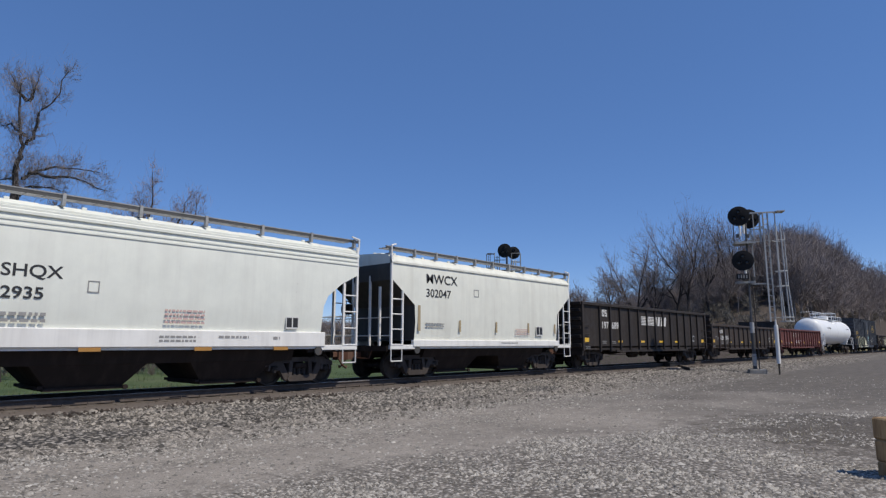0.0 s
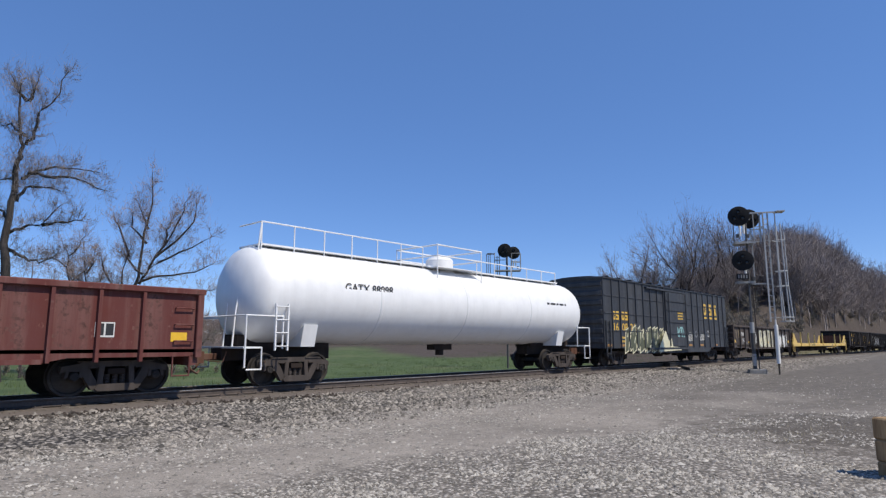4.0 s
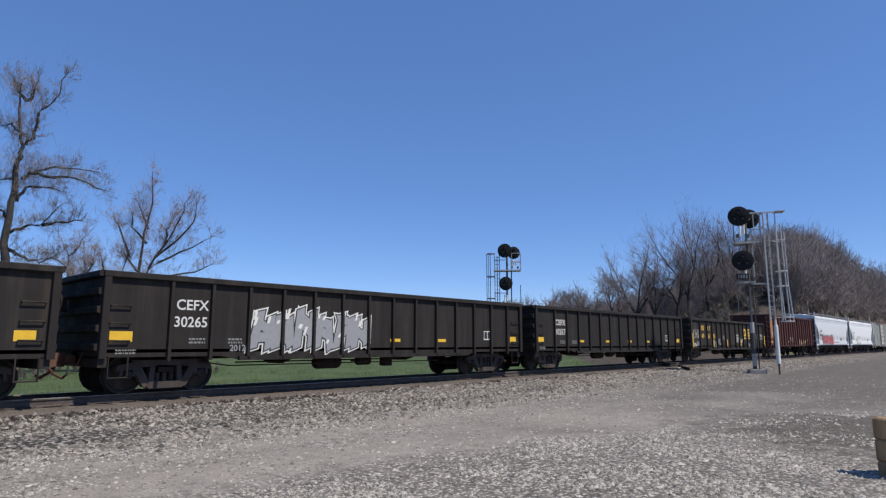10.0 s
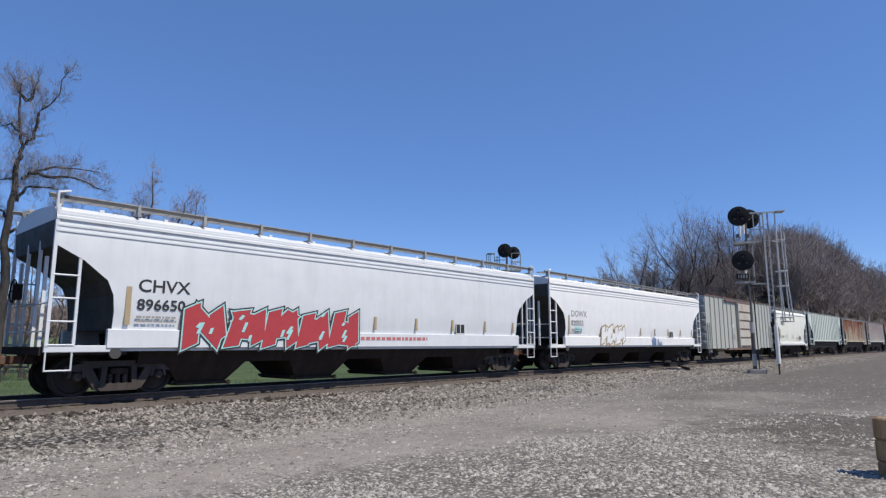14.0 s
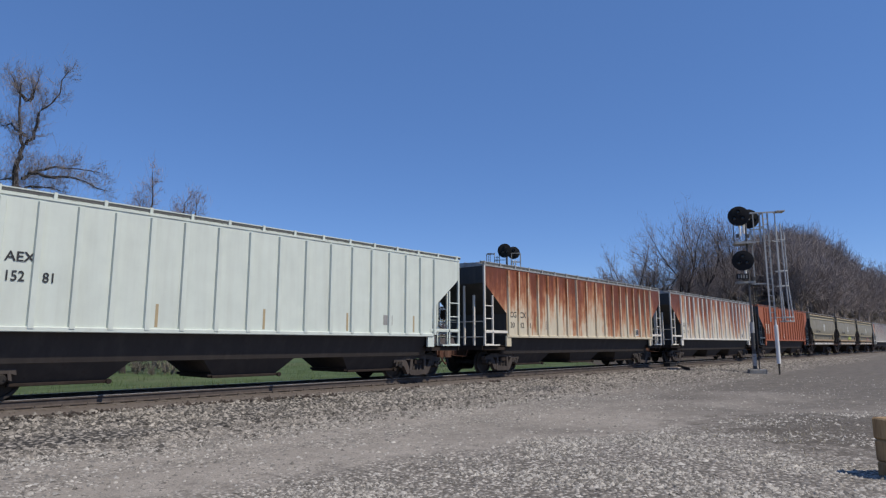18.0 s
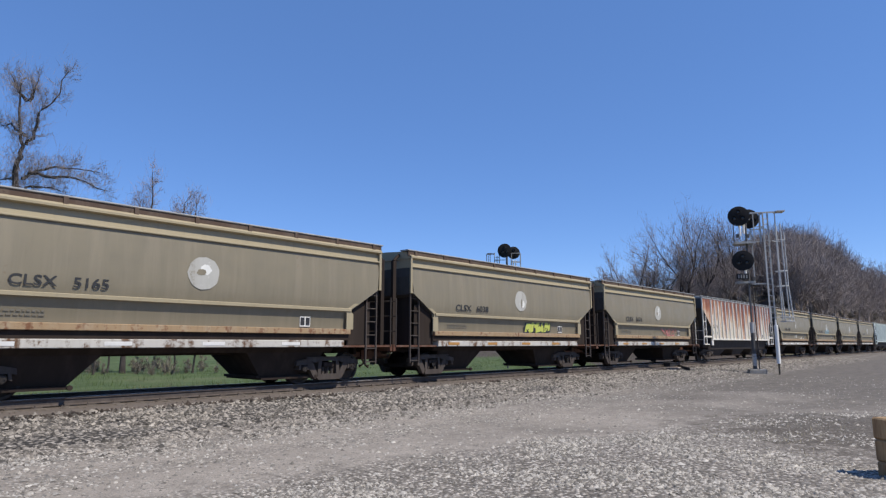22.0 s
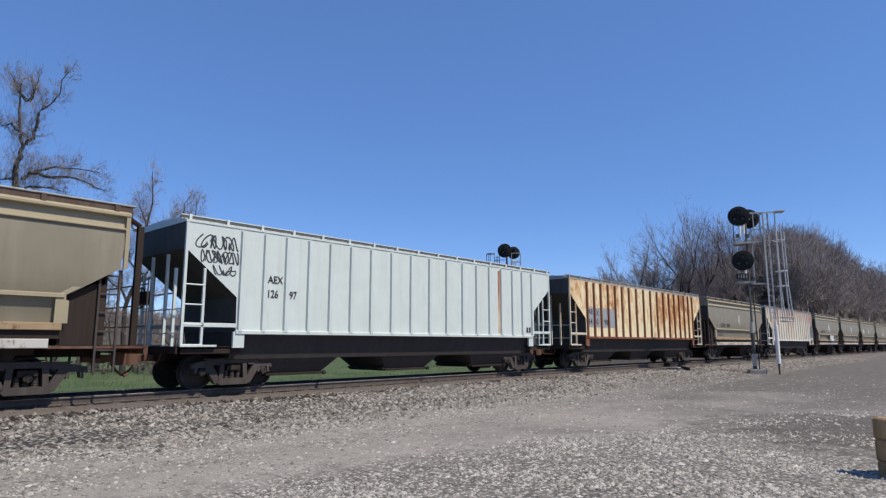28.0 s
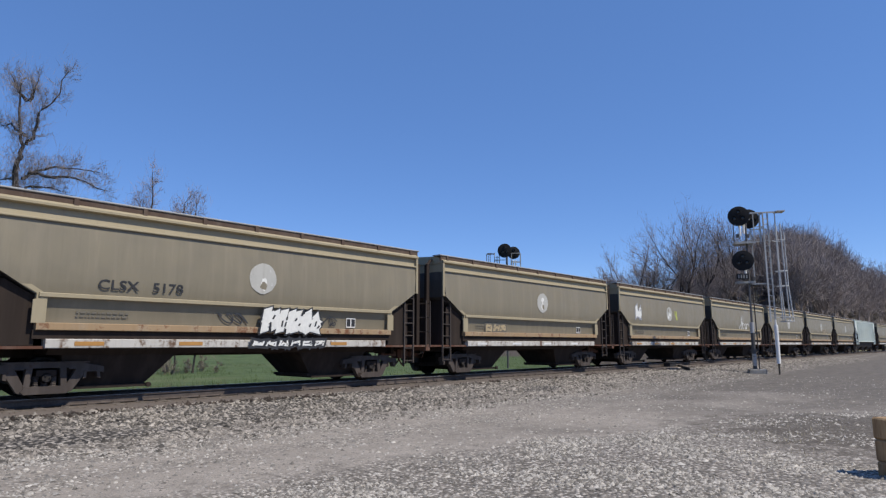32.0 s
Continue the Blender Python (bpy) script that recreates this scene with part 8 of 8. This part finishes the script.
    letters(c, "AM", a + 0.64, G_W - 0.004, 1.94, 0.24, M_LWHITE, 0.95)
    letters(c, "GX", a + 1.40, G_W - 0.004, 1.94, 0.24, M_LWHITE, 0.85)
    letters(c, "199844", a + 1.78, G_W, 1.95, 0.20, M_LGREY, 1.05)
    part("stripe", MB().box(a + 1.5, a + 2.9, G_W - 0.006, G_W - 0.002, 2.30, 2.33).box(a + 1.5, a + 2.9, G_W - 0.006, G_W - 0.002, 1.81, 1.84).box(a + 1.5, a + 2.9, G_W - 0.006, G_W - 0.002, 1.22, 1.25), M_LGREY, c)
    reflectors(c, [a + o for o in (0.70, 2.4, 6.3, 9.0, 12.7, 15.0)], G_W, 1.34, M_YELLOW, 0.46, 0.15)
    scribble(c, a + 6.6, G_W, 1.35, 1.1, 0.45, S_WHITE, 110, 4, 0.04)
    mural(c, a + 10.2, G_W, 1.08, 2.4, 0.55, S_TAN, P_AMG, 111, 4, P_AMG)
    stencil_plate(c, a + 13.9, G_W, 1.55, 0.36)
    for s in (-1, 1):
        part("end_rack", MB().pipe([(s * L / 2 + s * 0.35, -1.4, 0.9), (s * L / 2 + s * 0.35, -1.4, 3.5), (s * L / 2, -1.4, 3.5)], 0.04).pipe([(s * L / 2 + s * 0.35, 1.4, 0.9), (s * L / 2 + s * 0.35, 1.4, 3.5), (s * L / 2, 1.4, 3.5)], 0.04), P_AMGT, c)


def build_train_middle():
    L = 18.3
    c = put(smooth_hopper("covered_hopper", spot(261.79), P_CHV, "long cool grey covered hopper with red graffiti on its sill", L, 4, P_CHV, inset=1.32, low=1.50, sill_h=0.42, round_cut=True, group="long covered hoppers", flat=1.3), 261.79)
    a = -L / 2
    mark_hopper(c, L, -1.58, "CHVX", "896650", 1.80, 2.40, 0.29, width=1.1, strips=(1.61, 9.2, 11.07, 12.95, 14.86, 16.7), seed=15, plate=13.38)
    mural(c, a + 2.95, -1.60, 1.06, 5.5, 1.16, S_RED, S_DARK, 120, 5, S_CYAN, S_CYAN)
    small_print(c, a + 8.6, -1.595, 1.30, 3.0, 0.10, S_PINK, 1, 16)
    c = put(smooth_hopper("covered_hopper", spot(281.32), P_DOW, "long bright white covered hopper with tan graffiti", L, 4, P_DOW, inset=1.32, low=1.50, sill_h=0.42, round_cut=True, group="long covered hoppers", flat=1.3), 281.32)
    mark_hopper(c, L, -1.58, "DOWX", "020552", 1.80, 2.45, 0.28, M_LFADE, 1.1, (1.61, 9.2, 11.07, 12.95, 14.86, 16.7), S_TAN, 18, 13.4)
    mural(c, a + 4.6, -1.60, 1.15, 2.6, 1.05, P_DOW, S_TAN, 121, 3, S_TAN)
    small_print(c, a + 2.1, -1.58, 1.75, 0.7, 0.22, S_CYAN, 1, 19)

    L = 15.65
    ribs = [0.9, 1.8, 2.7, 3.55, 4.4, 5.3, 9.75, 10.6, 11.45, 12.3, 13.15, 14.0, 14.85]
    c = put(boxcar("boxcar", spot(299.60), L, 4.48, P_GBX, P_GBR, "weathered grey boxcar with heavy rust on its ribbed door", 6.4, 3.2, ribs, 0.85, "ribbed", 0.12), 299.60)
    a = -L / 2
    reflectors(c, [a + 14.85], -1.54, 1.9, M_LFADE, 0.32, 0.28)
    reflectors(c, [a + 5.6], -1.54, 2.5, M_LWHITE, 0.3, 0.25)
    reflectors(c, [a + 5.55], -1.54, 1.7, M_LFADE, 0.7, 0.35)

    L = 11.35
    c = put(smooth_hopper("covered_hopper", spot(314.49), P_MWC, "short chalk-white two-bay covered hopper with black marks", L, 2, M_WHITE, group="short white hoppers"), 314.49)
    mark_hopper(c, L, -1.58, "AOKX", "492873", 1.65, 3.31, 0.32, width=1.1, strips=(1.32, 3.48, 5.7, 7.93, 10.0), strip_mat=S_TAN, seed=25, plate=8.38)
    small_print(c, -L / 2 + 6.9, -1.58, 1.75, 1.0, 0.04, S_FRED, 4, 26)

    L = 16.6
    c = put(ribbed_hopper("ribbed_hopper", spot(329.87), P_AEX1, P_AEX1, "clean mint-white ribbed covered hopper", L), 329.87)
    a = -L / 2
    letters(c, "AEX", a + 2.36, H_W - 0.01, 2.88, 0.20, M_LBLACK, 1.0)
    letters(c, "152", a + 2.36, H_W - 0.01, 2.47, 0.21, M_LBLACK, 0.85)
    letters(c, "81", a + 3.06, H_W - 0.01, 2.47, 0.21, M_LBLACK, 0.85)
    stencil_plate(c, a + 13.0, H_W, 1.95, 0.4, M_LFADE, M_LFADE)
    reflectors(c, [a + o for o in (1.75, 5.5, 8.4, 11.3, 14.2)], H_W, 1.85, S_TAN, 0.07, 0.55)

    for x, body, num, tag, seed, lab in ((348.02, P_CG1, ("20", "42", "1"), None, 51, "cream ribbed covered hopper streaked with heavy red rust"),
                                         (366.31, P_CG2, ("20", "49", "5"), None, 53, "rust-streaked cream ribbed covered hopper with white posts"),
                                         (444.23, P_CG2, ("20", "36", "6"), None, 55, "rust-streaked cream ribbed covered hopper with white posts"),
                                         (568.68, P_CG3, ("20", "38", "4"), None, 57, "pale cream ribbed covered hopper with light rust runs")):
        L = 16.7
        c = put(ribbed_hopper("ribbed_hopper", spot(x), body, P_CG3 if seed == 51 else P_CGR, lab, L, walk=M_GALV, gear=P_CGR), x)
        a = -L / 2
        letters(c, "CG", a + 1.68, H_W, 2.26, 0.23, M_LBLACK, 1.0)
        letters(c, "CX", a + 2.36, H_W, 2.26, 0.23, M_LBLACK, 1.0)
        for t, o in zip([q for q in num if q], (1.68, 2.36, 3.08)):
            letters(c, t, a + o, H_W, 1.84, 0.22, M_LBLACK, 1.05)
        stencil_plate(c, a + 13.45, H_W, 1.78, 0.42)
        reflectors(c, [a + o for o in (1.49, 3.62, 7.2, 9.9, 12.45)], H_W, 2.0, S_TAN, 0.08, 0.7)
        small_print(c, a + 4.35, H_W, 2.1, 0.35, 0.05, M_LGREY, 4, seed)

    L = 16.75
    c = put(ribbed_hopper("ribbed_hopper", spot(384.55), P_ORG, P_ORG, "faded brick-red ribbed covered hopper with flaking paint", L, gear=P_BLUE), 384.55)
    a = -L / 2
    for t, o in (("AE", 1.70), ("X", 2.44)):
        letters(c, t, a + o, H_W - 0.004, 2.52, 0.24, M_LBLACK, 0.9)
    part("patch", MB().box(a + 1.66, a + 2.18, H_W - 0.004, H_W - 0.001, 2.05, 2.85).box(a + 2.36, a + 2.88, H_W - 0.004, H_W - 0.001, 2.05, 2.85).box(a + 3.08, a + 3.38, H_W - 0.004, H_W - 0.001, 2.05, 2.42), paint("patch_cream", (0.56, 0.46, 0.36), amount=0.2, dusty=0.2), c, "cream repainted number patch")
    for t, o in (("13", 1.72), ("43", 2.42), ("7", 3.14)):
        letters(c, t, a + o, H_W - 0.004, 2.12, 0.24, M_LBLACK, 1.0)
    scribble(c, a + 7.3, H_W, 1.7, 0.7, 0.5, S_WHITE, 130, 2, 0.025)
    stencil_plate(c, a + 14.2, H_W, 1.75, 0.36)

    c = put(ribbed_hopper("ribbed_hopper", spot(517.94), P_AEX2, P_AEX2, "pale blue-white ribbed covered hopper with black scrawl", 16.7), 517.94)
    a = -8.35
    letters(c, "AEX", a + 2.37, H_W - 0.01, 2.85, 0.20, M_LBLACK, 0.9)
    for t, o in (("126", 3.07), ("97", 3.80)):
        letters(c, t, a + o - 0.72, H_W - 0.01, 2.45, 0.21, M_LBLACK, 0.82)
    scribble(c, a + 0.3, H_W, 3.62, 1.1, 0.35, S_DARK, 131, 7, 0.035)
    scribble(c, a + 0.45, H_W, 3.25, 0.95, 0.32, S_DARK, 132, 7, 0.035)
    scribble(c, a + 0.8, H_W, 2.95, 0.6, 0.25, S_DARK, 133, 4, 0.03)
    part("patch", MB().box(a + 12.9, a + 13.1, H_W - 0.004, H_W - 0.001, 1.6, 4.1), P_CG3, c, "stained yellowish panel")
    stencil_plate(c, a + 15.0, H_W, 1.75, 0.36)

    c = put(ribbed_hopper("ribbed_hopper", spot(536.41), P_AE9, P_AE9R, "straw-coloured ribbed covered hopper blooming with orange rust", 16.75, walk=M_GALV, gear=P_CG3), 536.41)
    a = -8.375
    part("patch", MB().box(a + 1.66, a + 2.9, H_W - 0.004, H_W - 0.001, 1.98, 2.95).box(a + 3.2, a + 4.6, H_W - 0.004, H_W - 0.001, 1.98, 2.95), paint("patch_grey", (0.30, 0.32, 0.34), amount=0.25, dusty=0.2), c, "grey repainted number patch")
    letters(c, "AE", a + 1.72, H_W - 0.005, 2.62, 0.26, M_LBLACK, 1.0)
    letters(c, "X", a + 2.5, H_W - 0.005, 2.58, 0.26, M_LBLACK, 1.0)
    for t, o in (("14", 1.7), ("0", 2.5), ("90", 3.3)):
        letters(c, t, a + o, H_W - 0.005, 2.12, 0.28, M_LBLACK, 1.0)
    stencil_plate(c, a + 13.2, H_W, 1.85, 0.36)

    c = put(ribbed_hopper("ribbed_hopper", spot(684.0), P_AEX1, P_AEX1, "clean mint-white ribbed covered hopper", 16.6), 684.0)


def build_tan_hoppers():
    xs = ((400.45, "CLSX 5165"), (414.35, "CLSX 6038"), (428.20, "CLSX 5674"), (460.30, "CLSX 5080"), (474.15, "CLSX 5142"), (488.05, ""), (501.95, "CLSX 5252"), (552.50, "CLSX 5628"),
          (584.80, "CLSX 5178"), (598.65, ""), (612.50, ""), (626.40, ""), (640.30, ""), (654.15, ""), (668.05, ""), (701.0, ""))
    first = flow_hopper("covered_hopper", spot(xs[0][0]), P_CLS, P_CAP, "tan and grey covered hopper with stained ledges and black marks", P_SILL, P_LEDGE)
    L, a, y = 12.55, -6.275, -1.59
    cars = [first] + [copy_thing(first, Matrix.Translation(spot(x))) for x, _ in xs[1:]]
    for c in cars[1:]:
        for t in c.children:
            for w in t.children:
                if w.name.startswith("wheelset"):
                    WHEELSETS.append((c, w, w.matrix_local.translation.x))
    for k, (c, (x, text)) in enumerate(zip(cars, xs)):
        put(c, x)
        if text:
            letters(c, text[:4], a + 2.35, -1.59, 2.40, 0.22, M_LBLACK, 1.2)
            letters(c, text[5:], a + 3.55, -1.59, 2.40, 0.22, M_LBLACK, 1.2)
        medallion(c, a + 6.5, y, 2.95, 0.42, k + 1)
        stencil_plate(c, a + 9.7, y + 0.12, 1.82, 0.36)
        small_print(c, a + 2.0, y + 0.12, 1.85, 1.1, 0.045, S_OLD, 2, 300 + k)
        reflectors(c, [a + o for o in (2.3, 4.6, 6.9, 9.2)], y + 0.045, 1.19, S_AMBER if k % 3 else M_LWHITE, 0.6, 0.09)
        g = random.Random(400 + k)
        if k in (2, 4, 5, 11, 13):
            m = (S_CREAM, S_LIME, S_PINK, S_WHITE, S_BLUE, S_TAN, S_GREY, S_GREY, S_WHITE, S_WHITE, S_WHITE, S_WHITE, S_GREY, S_TAN)[k]
            scribble(c, a + g.uniform(5.5, 7.5), y + 0.11 if k in (1, 2, 3) else y, 1.66 if k in (1, 2, 3) else 2.3, 2.0, 0.42, m, 410 + k, 5, 0.05)
        if k == 1:
            mural(c, a + 6.9, y + 0.11, 1.66, 1.9, 0.45, S_LIME, S_DARK, 420, 4, S_DARK)
        if k == 8:
            mural(c, a + 6.5, y - 0.06, 1.50, 1.9, 0.66, S_WHITE, S_DARK, 421, 4, S_DARK, S_WHITE)
            mural(c, a + 6.2, y - 0.03, 1.12, 2.4, 0.16, S_WHITE, S_DARK, 423, 6, S_DARK)
            scribble(c, a + 5.4, y + 0.11, 1.72, 0.7, 0.25, S_DARK, 424, 3, 0.035)
            scribble(c, a + 8.5, y + 0.11, 1.72, 0.6, 0.25, S_DARK, 425, 3, 0.03)
        if k == 3:
            scribble(c, a + 6.3, y + 0.11, 1.78, 0.75, 0.22, S_WHITE, 426, 4, 0.04)
            scribble(c, a + 8.3, y + 0.11, 1.64, 0.7, 0.14, S_WHITE, 427, 4, 0.03)
        if k == 9:
            mural(c, a + 2.6, y + 0.11, 1.66, 1.3, 0.3, S_TAN, S_OLD, 422, 3, S_OLD)
        if k == 10:
            mural(c, a + 1.9, y, 2.6, 0.7, 0.75, S_WHITE, S_GREY, 428, 1, S_GREY)
            scribble(c, a + 7.4, y, 2.6, 0.35, 0.55, S_LIME, 429, 2, 0.06)


# ---- what moves ----
def run(t):
    """How far the train has rolled, in metres, at t seconds."""
    return 17.4994 * t + 0.0203 * t * t - 0.0001495 * t ** 3


def motions():
    for car, x in CARS:
        walk(car, [(t, pose(x - run(t), TRACK_Y, RAIL_Z)) for t in range(33)])
    where = {car: x for car, x in CARS}
    for car, w, dx in WHEELSETS:
        x = where[car]
        seen = [k for k in range(0, 961) if -14 < x - run(k / 30) < 48]
        if not seen:
            continue
        turn = lambda k: pose(dx, 0, WHEEL_R, 0, -math.degrees((run(k / 30) - run(seen[0] / 30)) / WHEEL_R), 0)
        rows = ([(0, turn(seen[0]))] if seen[0] > 0 else []) + [(k / 30, turn(k)) for k in seen]
        walk(w, rows + ([(32, turn(seen[-1]))] if seen[-1] < 960 else []))


build_ground()
build_ballast()
build_track()
build_lineside()
build_trees()
build_woods()
build_train_front()
build_train_middle()
build_tan_hoppers()
build_weeds()
build_stones()
motions()
